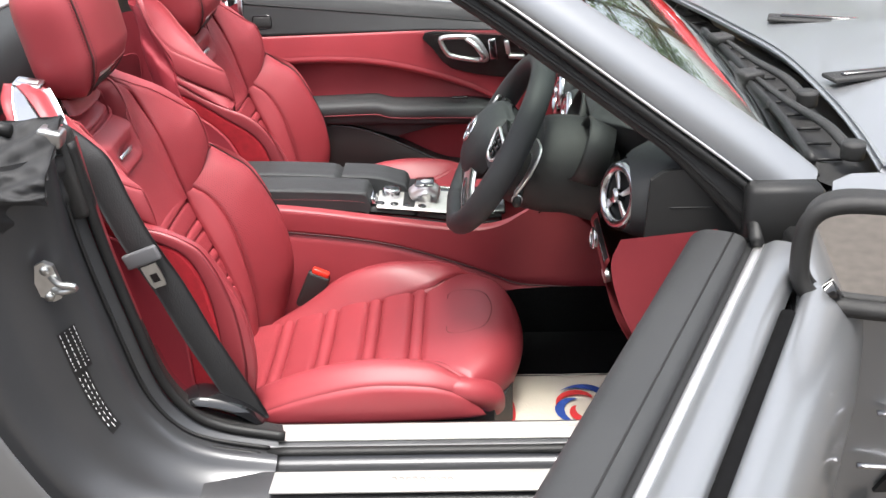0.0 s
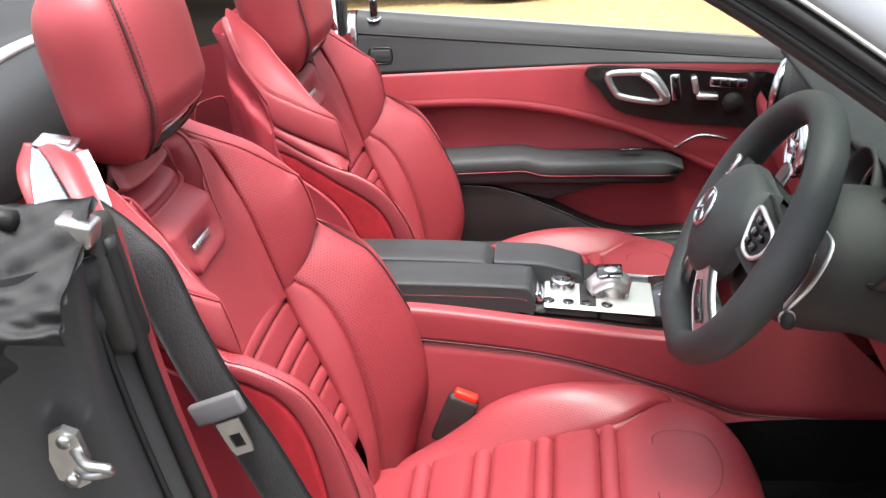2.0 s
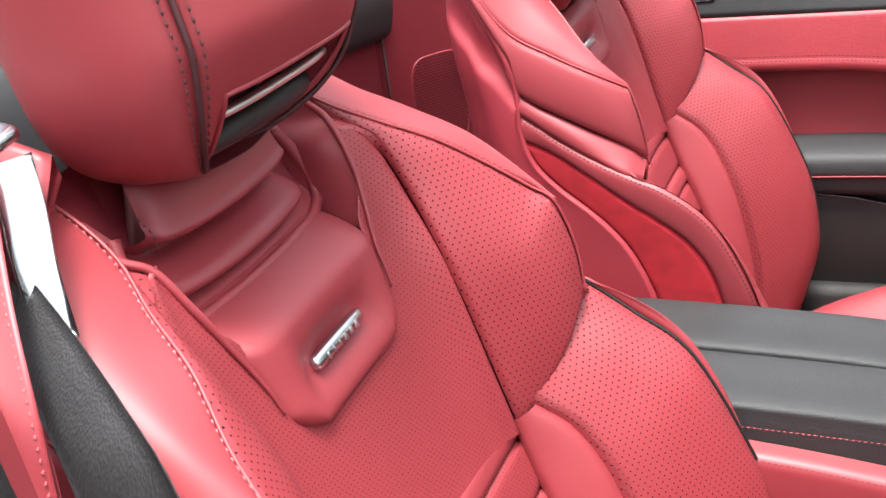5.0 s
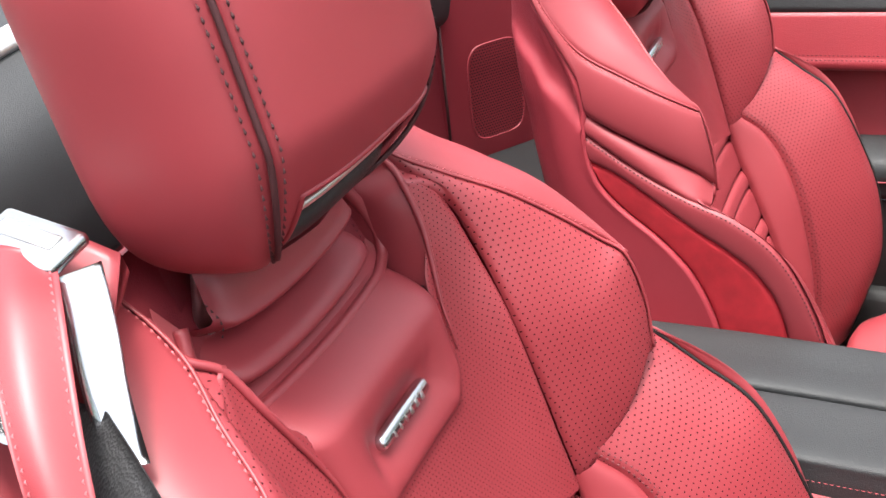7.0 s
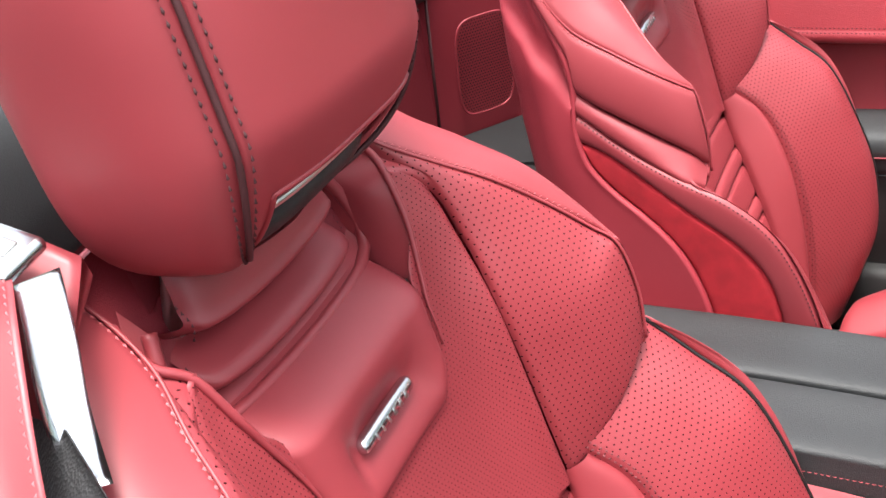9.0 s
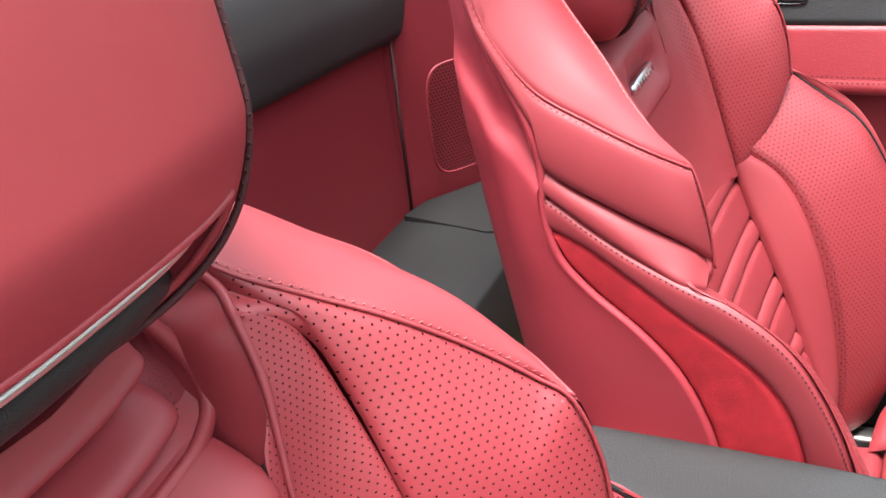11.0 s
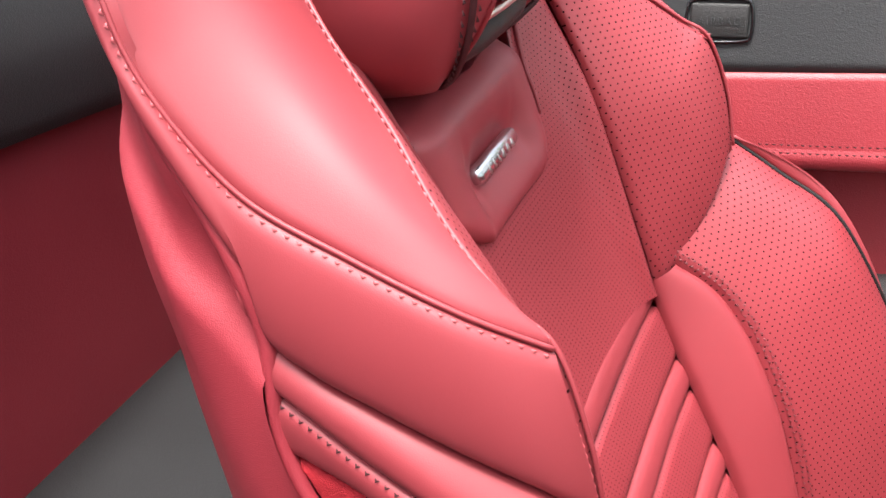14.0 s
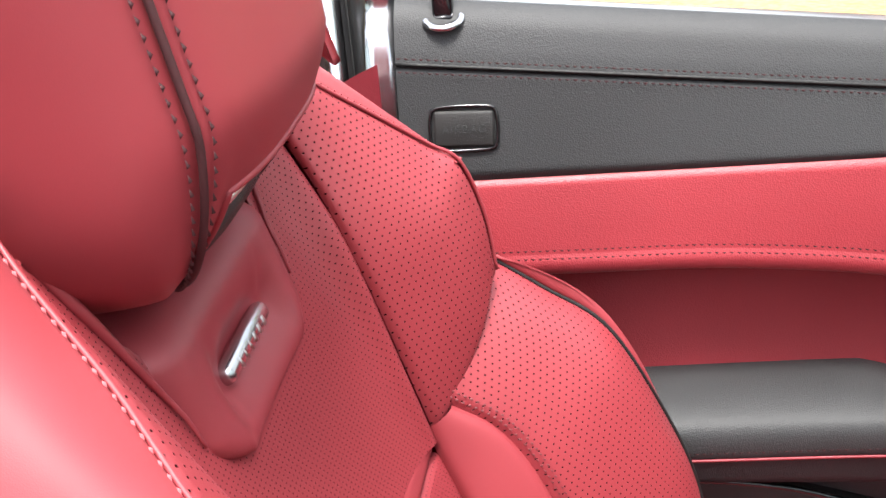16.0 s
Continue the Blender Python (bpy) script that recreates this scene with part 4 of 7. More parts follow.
def sheet(curves, nu=40, nv=16):
    return across([crv(c, nu) for c in curves], nv)


# floor pan; the footwell's darkness is put into the carpet colour
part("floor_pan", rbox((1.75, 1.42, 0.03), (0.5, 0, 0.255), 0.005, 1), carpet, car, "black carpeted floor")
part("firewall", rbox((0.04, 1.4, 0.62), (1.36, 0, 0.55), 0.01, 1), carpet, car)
part("underbody", rbox((2.6, 1.5, 0.08), (0.4, 0, 0.2), 0.02, 1), rubber, car)
# wheels of the car, behind and ahead of the doors
for wx in (-1.0, 1.72):
    for s in (-1, 1):
        wheel = part("wheel", torus((wx, s * 0.8, 0.33), (0, 1, 0), 0.26, 0.075, 40, 12, r2=0.11), rubber, car, "black tyre on an alloy rim")
        part("rim", disc((wx, s * 0.84, 0.33), (0, 1, 0), 0.22, 0.08), satin, wheel)
# sills
for s in (-1, 1):
    prof = [(0.655, 0.27), (0.664, 0.36), (0.676, 0.377), (0.735, 0.376), (0.752, 0.366), (0.762, 0.350), (0.785, 0.348), (0.80, 0.356), (0.87, 0.345), (0.895, 0.32), (0.91, 0.25), (0.89, 0.16), (0.8, 0.13)]
    c = np.array([crv([(y, z, 0) for y, z in prof], 48)])[0]
    P = np.array([[(x, s * y, z) for x in np.linspace(0.2, 1.25, 20)] for y, z, _ in c])
    part("sill", mesh_of(P), paint_shaded if s < 0 else black_soft, car, "grey door sill in shade-darkened colour")
plate = part("sill_plate", rbox((0.7, 0.052, 0.006), (0.655, -0.706, 0.379), 0.002, 2), plate_metal, car, "brushed aluminium sill plate")
for k in range(5):
    part("groove", rbox((0.46, 0.0016, 0.001), (0.76, -0.69 - 0.008 * k, 0.3822), 0, 1), plate_metal, plate)
part("sill_seal", tube(crv([(0.31, -0.752, 0.369), (0.7, -0.752, 0.369), (1.2, -0.752, 0.369)], 20), 0.011, 10, flat=0.7), rubber, car, "rubber door seal")
plate2 = part("sill_plate", rbox((0.72, 0.07, 0.006), (0.69, -0.833, 0.357), 0.002, 2, (-6, 0, 0)), plate_metal, car, "brushed aluminium sill plate")
for k in range(9):
    part("raised_bar", rbox((0.009, 0.016 if k % 3 else 0.022, 0.0012), (0.56 + 0.013 * k, -0.832, 0.3607), 0, 1, (-6, 0, 14)), plate_metal, plate2)

# door jamb on the driver's side, sweeping from the pillar into the sill
C_out = [(-0.17, -0.90, 1.0), (-0.18, -0.905, 0.82), (-0.165, -0.91, 0.64), (-0.1, -0.91, 0.46), (-0.03, -0.905, 0.345), (0.09, -0.9, 0.29), (0.3, -0.892, 0.265)]
C_mid2 = [(-0.09, -0.862, 1.0), (-0.10, -0.862, 0.82), (-0.085, -0.867, 0.66), (-0.035, -0.87, 0.49), (0.04, -0.868, 0.385), (0.14, -0.865, 0.33), (0.32, -0.862, 0.325)]
C_mid = [(0.0, -0.80, 1.0), (-0.01, -0.80, 0.82), (0.015, -0.80, 0.66), (0.055, -0.80, 0.51), (0.12, -0.8, 0.42), (0.2, -0.8, 0.375), (0.33, -0.795, 0.352)]
C_in = [(0.02, -0.735, 1.0), (0.042, -0.735, 0.83), (0.078, -0.735, 0.655), (0.112, -0.735, 0.52), (0.16, -0.735, 0.445), (0.22, -0.733, 0.41), (0.33, -0.73, 0.385)]


def jamb_sheet():
    """The pressed jamb: a rounded outer hump, a shallow hollow round the striker and a ridge before the seal."""
    S = sheet([C_out, C_mid2, C_mid, C_in], 60, 30)
    n = normals(S)
    if np.mean(n[..., 0]) < 0:
        n = -n
    b = np.linspace(0, 1, S.shape[0])[:, None, None]
    rise = 0.012 * np.exp(-((b - 0.17) / 0.10) ** 2) - 0.007 * np.exp(-((b - 0.40) / 0.09) ** 2) + 0.009 * np.exp(-((b - 0.76) / 0.07) ** 2) - 0.006 * np.exp(-((b - 0.90) / 0.05) ** 2)
    return S + n * rise, n


P, _ = jamb_sheet()
part("jamb_seal", tube(crv([(x - 0.006, y - 0.006, z) for x, y, z in C_out], 60), 0.013, 10), rubber, car, "rubber door seal")
jamb = part("door_jamb", mesh_of(P), paint_shaded, car, "grey painted door jamb in shade-darkened colour")
part("jamb_seal", tube(crv([(x + 0.012, y, z + 0.004) for x, y, z in C_in], 60), 0.010, 10), rubber, car, "rubber door seal")
inn2 = [(0.03, -0.69, 1.0), (0.05, -0.69, 0.83), (0.084, -0.69, 0.655), (0.12, -0.69, 0.52), (0.165, -0.69, 0.45), (0.225, -0.69, 0.415), (0.33, -0.685, 0.385)]
P = sheet([[(x + 0.012, y, z) for x, y, z in C_in], inn2], 60, 6)
turn_ = int(np.argmin(np.abs(P[0, :, 2] - 0.637)))
part("jamb_inner", mesh_of(P[:, turn_:]), black_soft, car)
part("quarter_trim", mesh_of(P[:, :turn_ + 1]), leather, car, "red leather return of the quarter trim")
for k, off in enumerate((0.03, 0.048)):
    part("jamb_crease", tube(crv([(x - off * 0.9 + 0.012, y - off * 0.7, z - off * 0.25) for x, y, z in C_in], 60), 0.004, 6), rubber, jamb)
P = sheet([C_out, [(x - 0.02, y - 0.022, z) for x, y, z in C_out], [(-0.6, -0.93, 1.0), (-0.62, -0.94, 0.85), (-0.62, -0.945, 0.68), (-0.62, -0.94, 0.5), (-0.6, -0.93, 0.38), (-0.5, -0.92, 0.28), (-0.3, -0.9, 0.2)]], 40, 20)
part("quarter_panel", mesh_of(P), paint, car, "grey metallic rear wing")
part("side_line", tube([(-0.16, -0.935, 0.43), (-0.4, -0.946, 0.425)], 0.002, 6), satin, car)
P = sheet([[(-0.3, -0.9, 0.2), (0.1, -0.9, 0.27), (0.3, -0.892, 0.265)], [(-0.3, -0.86, 0.13), (0.1, -0.86, 0.13), (0.3, -0.86, 0.13)]], 10, 4)
part("lower_sill", mesh_of(P), paint_shaded, car)
# striker and labels on the jamb
striker = part("striker", slab([(-0.025 + a * 0.72, 0.79 + b * 0.72) for a, b in ((0, -0.035), (0.03, -0.05), (0.05, -0.04), (0.052, 0.0), (0.042, 0.045), (0.02, 0.055), (0, 0.045), (-0.008, 0))], -0.842, -0.832, "y"), steel, car, "zinc-plated door striker", smooth=False)
part("striker_loop", tube(crv([(-0.005, -0.835, 0.80), (0.02, -0.86, 0.797), (0.045, -0.863, 0.794), (0.038, -0.857, 0.784), (0.015, -0.853, 0.779), (-0.005, -0.835, 0.775)], 24), 0.006, 10), steel, striker)
for z in (0.765, 0.815):
    part("bolt", disc((-0.008, -0.845, z), (0, -1, 0), 0.008, 0.006, 12), steel, striker)


def jamb_label(name, s0, s1, a0, a1):
    """A sticker lying on the jamb between two stations along it."""
    S, n = jamb_sheet()
    Q = (S + n * 0.0015)[a0:a1 + 1, s0:s1 + 1]
    lab = part(name, mesh_of(Q), label_black, car, "black printed label on the door jamb")
    return lab, S + n * 0.0025


lab, S = jamb_label("label", 22, 28, 16, 19)
lab2, S = jamb_label("label", 28, 37, 16, 18)
rng = random.Random(5)
for lb, k0, k1, rows_ in ((lab, 22, 28, (16.4, 17.2, 18.0, 18.7)), (lab2, 28, 37, (16.4, 17.0, 17.6))):
    for r_ in rows_:
        a_ = int(r_)
        line = S[a_] * (1 - r_ + a_) + S[a_ + 1] * (r_ - a_)
        line = crv(line[k0:k1 + 1], 60)
        j = 2
        while j < 55:
            n_ = rng.randint(2, 6)
            part("printed_bar", tube(line[j:j + n_], 0.0015, 4, flat=0.4), label_white, lb)
            j += n_ + 2
# red inner quarter trim beside the seat
P = sheet([[(0.035, -0.70, 0.95), (0.045, -0.7, 0.83), (0.08, -0.7, 0.64), (0.10, -0.7, 0.56)], [(-0.06, -0.69, 0.95), (-0.05, -0.69, 0.8), (-0.02, -0.69, 0.6), (0.0, -0.69, 0.4)], [(-0.3, -0.68, 0.95), (-0.3, -0.68, 0.8), (-0.3, -0.68, 0.6), (-0.3, -0.68, 0.4)]], 20, 12)
part("quarter_trim", mesh_of(P), leather_shaded, car, "inner quarter trim, red darkened for shade")
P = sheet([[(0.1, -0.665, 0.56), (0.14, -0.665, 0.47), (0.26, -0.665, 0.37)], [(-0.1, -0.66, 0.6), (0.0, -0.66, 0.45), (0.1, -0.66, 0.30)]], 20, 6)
part("quarter_trim", mesh_of(P), leather_shaded, car)
cover = pad([[(0.10, -0.715, 0.42), (0.17, -0.715, 0.455), (0.25, -0.71, 0.43), (0.3, -0.7, 0.385)], [(0.11, -0.66, 0.43), (0.17, -0.65, 0.463), (0.25, -0.65, 0.44), (0.3, -0.65, 0.385)]], (0, 0, 1), 30, 10, 0.01, 0.004, 0.01)
part("belt_anchor_cover", mesh_of(cover), black_gloss, car, "black belt anchor cover")
# soft folded roof fabric and its bracket above the jamb
rows = []
for v in np.linspace(0, 1, 40):
    row = []
    for u in np.linspace(0, 1, 40):
        x = -0.34 + 0.37 * u
        z = 1.055 - 0.115 * v - 0.03 * (1 - u) * (1 - v)
        y = -0.72 - 0.13 * math.sin(v * 1.9) - 0.02 * u
        f = noise.noise(Vector((u * 3.2, v * 2.4, 3.1))) * 0.036 + noise.noise(Vector((u * 8 + v * 7, v * 2.5, 1.7))) * 0.022 - 0.012 * abs(noise.noise(Vector((u * 5 - v * 4, v * 2, 6.2))))
        row.append((x + 0.3 * f, y - f, z + f * 0.6))
    rows.append(row)
part("roof_fabric", thick(np.array(rows), 0.008, (0, -0.6, 0.6)), fabric, car, "crumpled black roof lining fabric")
rows = []
for v in np.linspace(0, 1, 30):
    row = []
    for u in np.linspace(0, 1, 16):
        f = noise.noise(Vector((u * 2.2, v * 5, 7.1))) * 0.012
        row.append((0.04 - 0.03 * v - 0.10 * (1 - u) + f, -0.74 - 0.12 * (1 - u) - 0.01 * v, 0.99 - 0.17 * v * (0.5 + 0.5 * u)))
    rows.append(row)
part("roof_fabric", thick(np.array(rows), 0.006, (1, -0.6, 0)), fabric, car, "black fabric gaiter on the pillar")
part("roof_bracket", rbox((0.042, 0.035, 0.03), (0.012, -0.755, 1.022), 0.006, 3, (0, 14, 0)), steel, car, "grey metal roof bracket")
part("roof_bracket", rbox((0.036, 0.06, 0.16), (0.022, -0.725, 0.945), 0.012, 3, (0, -8, 0)), black_soft, car, "black plastic pillar cap")
part("roof_rail", tube(crv([(-0.5, -0.74, 1.075), (-0.25, -0.755, 1.062), (-0.05, -0.765, 1.038)], 20), 0.012, 8), rubber, car)

# bulkhead behind the seats
def belt_z(y):
    return 0.872 - 0.10 * abs(y) ** 1.3


ys = np.linspace(-0.56, 0.56, 12)
P = sheet([[(-0.345, y, 0.59) for y in ys], [(-0.35, y, 0.72) for y in ys], [(-0.352, y, belt_z(y) + 0.004) for y in ys]], 40, 14)
# shade behind the seats is part of this darker red
part("bulkhead", mesh_of(P), leather_shaded, car, "red leather bulkhead behind the seats, darkened for shade")
P = pad([[(-0.335, y, belt_z(y)) for y in np.linspace(-0.66, 0.66, 12)], [(-0.330, y, belt_z(y) + 0.07) for y in np.linspace(-0.68, 0.68, 12)], [(-0.352, y, belt_z(y) + 0.14) for y in np.linspace(-0.7, 0.7, 12)], [(-0.425, y, belt_z(y) + 0.175) for y in np.linspace(-0.72, 0.72, 12)], [(-0.5, y, belt_z(y) + 0.18) for y in np.linspace(-0.72, 0.72, 12)]], (1, 0, 1), 60, 40, 0.0, 0.006, 0.02, (0, 0, 1, 0))
part("bulkhead_roll", mesh_of(P), black_leather, car, "black leather padded roll along the rear deck")
part("seam", tube(crv([(-0.338, y, belt_z(y) + 0.105) for y in np.linspace(-0.66, 0.66, 12)], 60), 0.0018, 6), rubber, car)
part("panel_gap", tube([(-0.333, 0.60, belt_z(0.6)), (-0.328, 0.60, belt_z(0.6) + 0.07), (-0.350, 0.6, belt_z(0.6) + 0.142)], 0.002, 6), rubber, car)
# side walls of the well behind the seats
for s in (-1, 1):
    L = [[(-0.36, s * 0.51, z) for z in (0.57, 0.70, 0.90)], [(-0.25, s * 0.66, z) for z in (0.57, 0.70, 0.90)], [(-0.1, s * 0.715, z) for z in (0.5, 0.68, 0.85)], [(0.03, s * 0.72, z) for z in (0.4, 0.65, 0.90)]]
    P = sheet(L, 20, 24)
    part("well_side", mesh_of(P), leather_shaded, car, "red side trim behind the seat, darkened for shade")
    part("seam", tube([(-0.342, s * 0.527, 0.60), (-0.342, s * 0.527, 0.83)], 0.0022, 6), thread_dark, car)
# speaker grilles
def grille(center, u, v, w, h, name="speaker_grille"):
    u, v = Vector(u).normalized(), Vector(v).normalized()
    n = u.cross(v)
    ring = []
    for a in np.linspace(0, 2 * math.pi, 48, endpoint=False):
        ca, sa = math.cos(a), math.sin(a)
        ring.append(Vector(center) + u * (w * math.copysign(abs(ca) ** 0.45, ca)) + v * (h * math.copysign(abs(sa) ** 0.45, sa)))
    gr = part(name, tube(ring, 0.0018, 8, closed=True, up=tuple(n)), leather_shaded, car, "perforated speaker grille")
    V, F = [], []
    nx, ny = int(w * 2 / 0.0048), int(h * 2 / 0.0045)
    for i in range(nx):
        for j in range(ny):
            a, b = -w + (i + 0.5 + 0.5 * (j % 2)) * 0.0048, -h + (j + 0.5) * 0.0045
            if (abs(a) / w) ** 4 + (abs(b) / h) ** 4 > 0.92:
                continue
            c = Vector(center) + u * a + v * b + n * 0.0012
            k = len(V)
            r = 0.0015
            V += [c + u * r, c + v * r, c - u * r, c - v * r]
            F.append((k, k + 1, k + 2, k + 3))
    tagged(part("perforation", (V, F, None), rubber, gr, smooth=False), kind="stuff")


grille((-0.343, 0.02, 0.80), (0, 1, 0), (0.02, 0, 1), 0.115, 0.055)
grille((-0.288, 0.60, 0.71), (0.57, 0.82, 0), (0, 0, 1), 0.05, 0.075)
# parcel shelf behind the seats
P = pad([[(-0.345, y, 0.598) for y in np.linspace(-0.53, 0.53, 8)], [(-0.26, y * 1.05, 0.604) for y in np.linspace(-0.53, 0.53, 8)], [(-0.185, y * 1.1, 0.60) for y in np.linspace(-0.53, 0.53, 8)], [(-0.165, y * 1.12, 0.585) for y in np.linspace(-0.53, 0.53, 8)], [(-0.14, y * 1.12, 0.5) for y in np.linspace(-0.53, 0.53, 8)], [(-0.13, y * 1.12, 0.28) for y in np.linspace(-0.53, 0.53, 8)]], (0.5, 0, 1), 40, 50, 0, 0.0, 0.02, (0, 0, 0, 0))
part("rear_shelf", mesh_of(P), shelf_black, car, "black leather shelf behind the seats")
part("shelf_seam", tube([(-0.172, -0.58, 0.594), (-0.172, 0.58, 0.594)], 0.0022, 6), rubber, car)
part("shelf_gap", tube([(-0.137, -0.58, 0.47), (-0.137, 0.58, 0.47)], 0.003, 6), rubber, car)
for s in (-1, 1):
    o = [(-0.34, 0.50), (-0.22, 0.48), (-0.15, 0.50), (-0.12, 0.58), (-0.14, 0.68), (-0.25, 0.66), (-0.33, 0.545)]
    part("shelf_corner", slab([(a, s * b) for a, b in o], 0.58, 0.606), shelf_black, car, "black plastic shelf corner", smooth=False)
# rear deck
P = sheet([[(-0.47, y, 1.04 - 0.03 * abs(y)) for y in (-0.76, -0.3, 0.3, 0.76)], [(-0.9, y, 1.05 - 0.04 * abs(y)) for y in (-0.78, -0.3, 0.3, 0.78)], [(-1.9, y, 0.98 - 0.06 * abs(y)) for y in (-0.7, -0.3, 0.3, 0.7)]], 20, 16)
part("rear_deck", mesh_of(P), black_soft, car, "dark grey tonneau cover")
part("deck_trim", tube(crv([(-0.43, y, 1.045 - 0.10 * abs(y) ** 1.5) for y in np.linspace(-0.74, 0.74, 9)], 50), 0.02, 10, flat=0.5), satin, car, "bright deck trim strip")
for k, (x, y) in enumerate(((-0.62, -0.15), (-0.75, -0.2))):
    part("deck_latch", rbox((0.03, 0.16, 0.012), (x, y, 1.06), 0.005, 2, (0, 0, 15)), satin, car)
for s in (1,):
    P = sheet([[(-0.02, 0.79, 0.95), (-0.3, 0.81, 0.98), (-0.8, 0.8, 1.0)], [(-0.03, 0.9, 0.90), (-0.3, 0.93, 0.92), (-0.8, 0.94, 0.94)], [(-0.05, 0.92, 0.5), (-0.3, 0.95, 0.5), (-0.8, 0.95, 0.5)]], 20, 12)
    part("quarter_panel", mesh_of(P), paint, car, "grey metallic rear wing")
    part("pillar_trim", rbox((0.020, 0.05, 0.3), (-0.012, 0.785, 0.83), 0.01, 3), chrome, car, "bright pillar trim")
    part("pillar_seal", rbox((0.013, 0.06, 0.34), (0.0045, 0.785, 0.80), 0.008, 2), rubber, car, "black rubber pillar seal")

# rear wings and tail
for s in (-1, 1):
    P = sheet([[(-0.58, s * 0.80, 1.0), (-1.2, s * 0.78, 1.0), (-1.85, s * 0.66, 0.93)], [(-0.60, s * 0.92, 0.92), (-1.2, s * 0.93, 0.92), (-1.9, s * 0.74, 0.86)], [(-0.62, s * 0.945, 0.72), (-1.2, s * 0.95, 0.74), (-1.95, s * 0.76, 0.7)], [(-0.6, s * 0.93, 0.45), (-1.2, s * 0.94, 0.66), (-1.95, s * 0.74, 0.45)], [(-0.58, s * 0.92, 0.25), (-1.3, s * 0.92, 0.62), (-1.92, s * 0.7, 0.3)]], 30, 24)
    part("rear_wing", mesh_of(P), paint, car, "grey metallic rear wing")
    part("tail_light", rbox((0.06, 0.22, 0.1), (-1.93, s * 0.6, 0.76), 0.02, 2), red_button, car, "red tail light")
P = sheet([[(-1.86, y, 0.94 - 0.05 * abs(y)) for y in (-0.68, 0, 0.68)], [(-1.96, y, 0.84) for y in (-0.74, 0, 0.74)], [(-1.98, y, 0.6) for y in (-0.75, 0, 0.75)], [(-1.92, y, 0.3) for y in (-0.7, 0, 0.7)]], 24, 16)
part("tail_panel", mesh_of(P), paint, car, "grey metallic tail panel")

# ---- windscreen and pillars ----
def pillar(s):
    """Screen pillar: black lining below, painted skin above, the seam between them along line a."""
    a = crv([(1.27, s * 0.712, 0.832), (1.17, s * 0.695, 0.914), (0.99, s * 0.672, 1.046), (0.77, s * 0.642, 1.204), (0.62, s * 0.615, 1.295)], 30)
    out = np.array((0, s * 1.0, 0))
    dn = np.array((-0.59, 0, -0.81))
    wl = np.interp(np.linspace(0, 1, 30), [0, 0.12, 0.3, 1], [1.9, 1.45, 1.0, 0.95])[:, None]
    P = sheet([a + out * 0.012, a + dn * 0.012 * wl + out * 0.004, a + dn * 0.032 * wl + out * 0.010, a + dn * 0.047 * wl + out * 0.003, a + dn * 0.052 * wl - out * 0.04], 30, 24)
    part("pillar_lining", mesh_of(P), black_soft, car, "black inner pillar lining")
    part("pillar_seal", tube(a + dn * 0.010 + out * 0.014, 0.009, 8), rubber, car, "rubber weather seal")
    part("pillar_groove", tube(a + dn * 0.034 * wl + out * 0.010, 0.004, 8), rubber, car)
    part("pillar_trim", tube(a - dn * 0.004 + out * 0.019, 0.0028, 8), satin, car, "thin bright trim along the seal")
    w_ = np.linspace(1.35, 1.0, 30)[:, None]
    P = sheet([a + out * 0.014, a - dn * 0.012 + out * 0.02, a - dn * 0.04 * w_ + out * 0.008, a - dn * 0.062 * w_ - out * 0.03, a - dn * 0.06 * w_ - out * 0.06], 30, 20)
    part("screen_pillar", mesh_of(P), paint, car, "grey painted windscreen pillar")
    part("inner_wall", mesh_of(sheet([a - dn * 0.055 - out * 0.058, a + dn * 0.05 * wl - out * 0.04], 20, 4)), black_soft, car)


for s in (-1, 1):
    pillar(s)
part("screen_header", mesh_of(sheet([[(0.56, y, 1.265 + 0.02 * (1 - (y / 0.6) ** 2)) for y in (-0.62, -0.3, 0, 0.3, 0.62)], [(0.575, y, 1.30 + 0.02 * (1 - (y / 0.6) ** 2)) for y in (-0.62, -0.3, 0, 0.3, 0.62)], [(0.65, y, 1.285 + 0.02 * (1 - (y / 0.6) ** 2)) for y in (-0.62, -0.3, 0, 0.3, 0.62)], [(0.66, y, 1.262 + 0.02 * (1 - (y / 0.6) ** 2)) for y in (-0.62, -0.3, 0, 0.3, 0.62)], [(0.56, y, 1.262 + 0.02 * (1 - (y / 0.6) ** 2)) for y in (-0.62, -0.3, 0, 0.3, 0.62)]], 30, 30)), paint, car, "windscreen header")
def screen_base(y):
    return 1.335 - 0.10 * (y + 0.28) ** 2


def bonnet_edge(y):
    return 1.445 - 0.10 * max(0.0, abs(y + 0.22) - 0.2) ** 1.3 - 0.14 * max(0.0, y + 0.1)


yb = (-0.66, -0.5, -0.3, 0, 0.3, 0.5, 0.66)
G = sheet([[(screen_base(y), y, 0.872 + 0.015 * (1 - (y / 0.66) ** 2)) for y in yb], [(0.985 + 0.07 * (1 - (y / 0.66) ** 2), y * 0.96, 1.075 + 0.035 * (1 - (y / 0.66) ** 2)) for y in yb], [(0.655 + 0.03 * (1 - (y / 0.66) ** 2), y * 0.91, 1.275 + 0.03 * (1 - (y / 0.66) ** 2)) for y in yb]], 30, 24)
part("windscreen", thick(G, 0.005, (0.5, 0, 1)), glass, car, "tinted windscreen reflecting trees and sky")
part("screen_frit", tube(crv([(screen_base(y) + 0.004, y, 0.882) for y in yb], 40), 0.008, 6, flat=0.5), rubber, car)
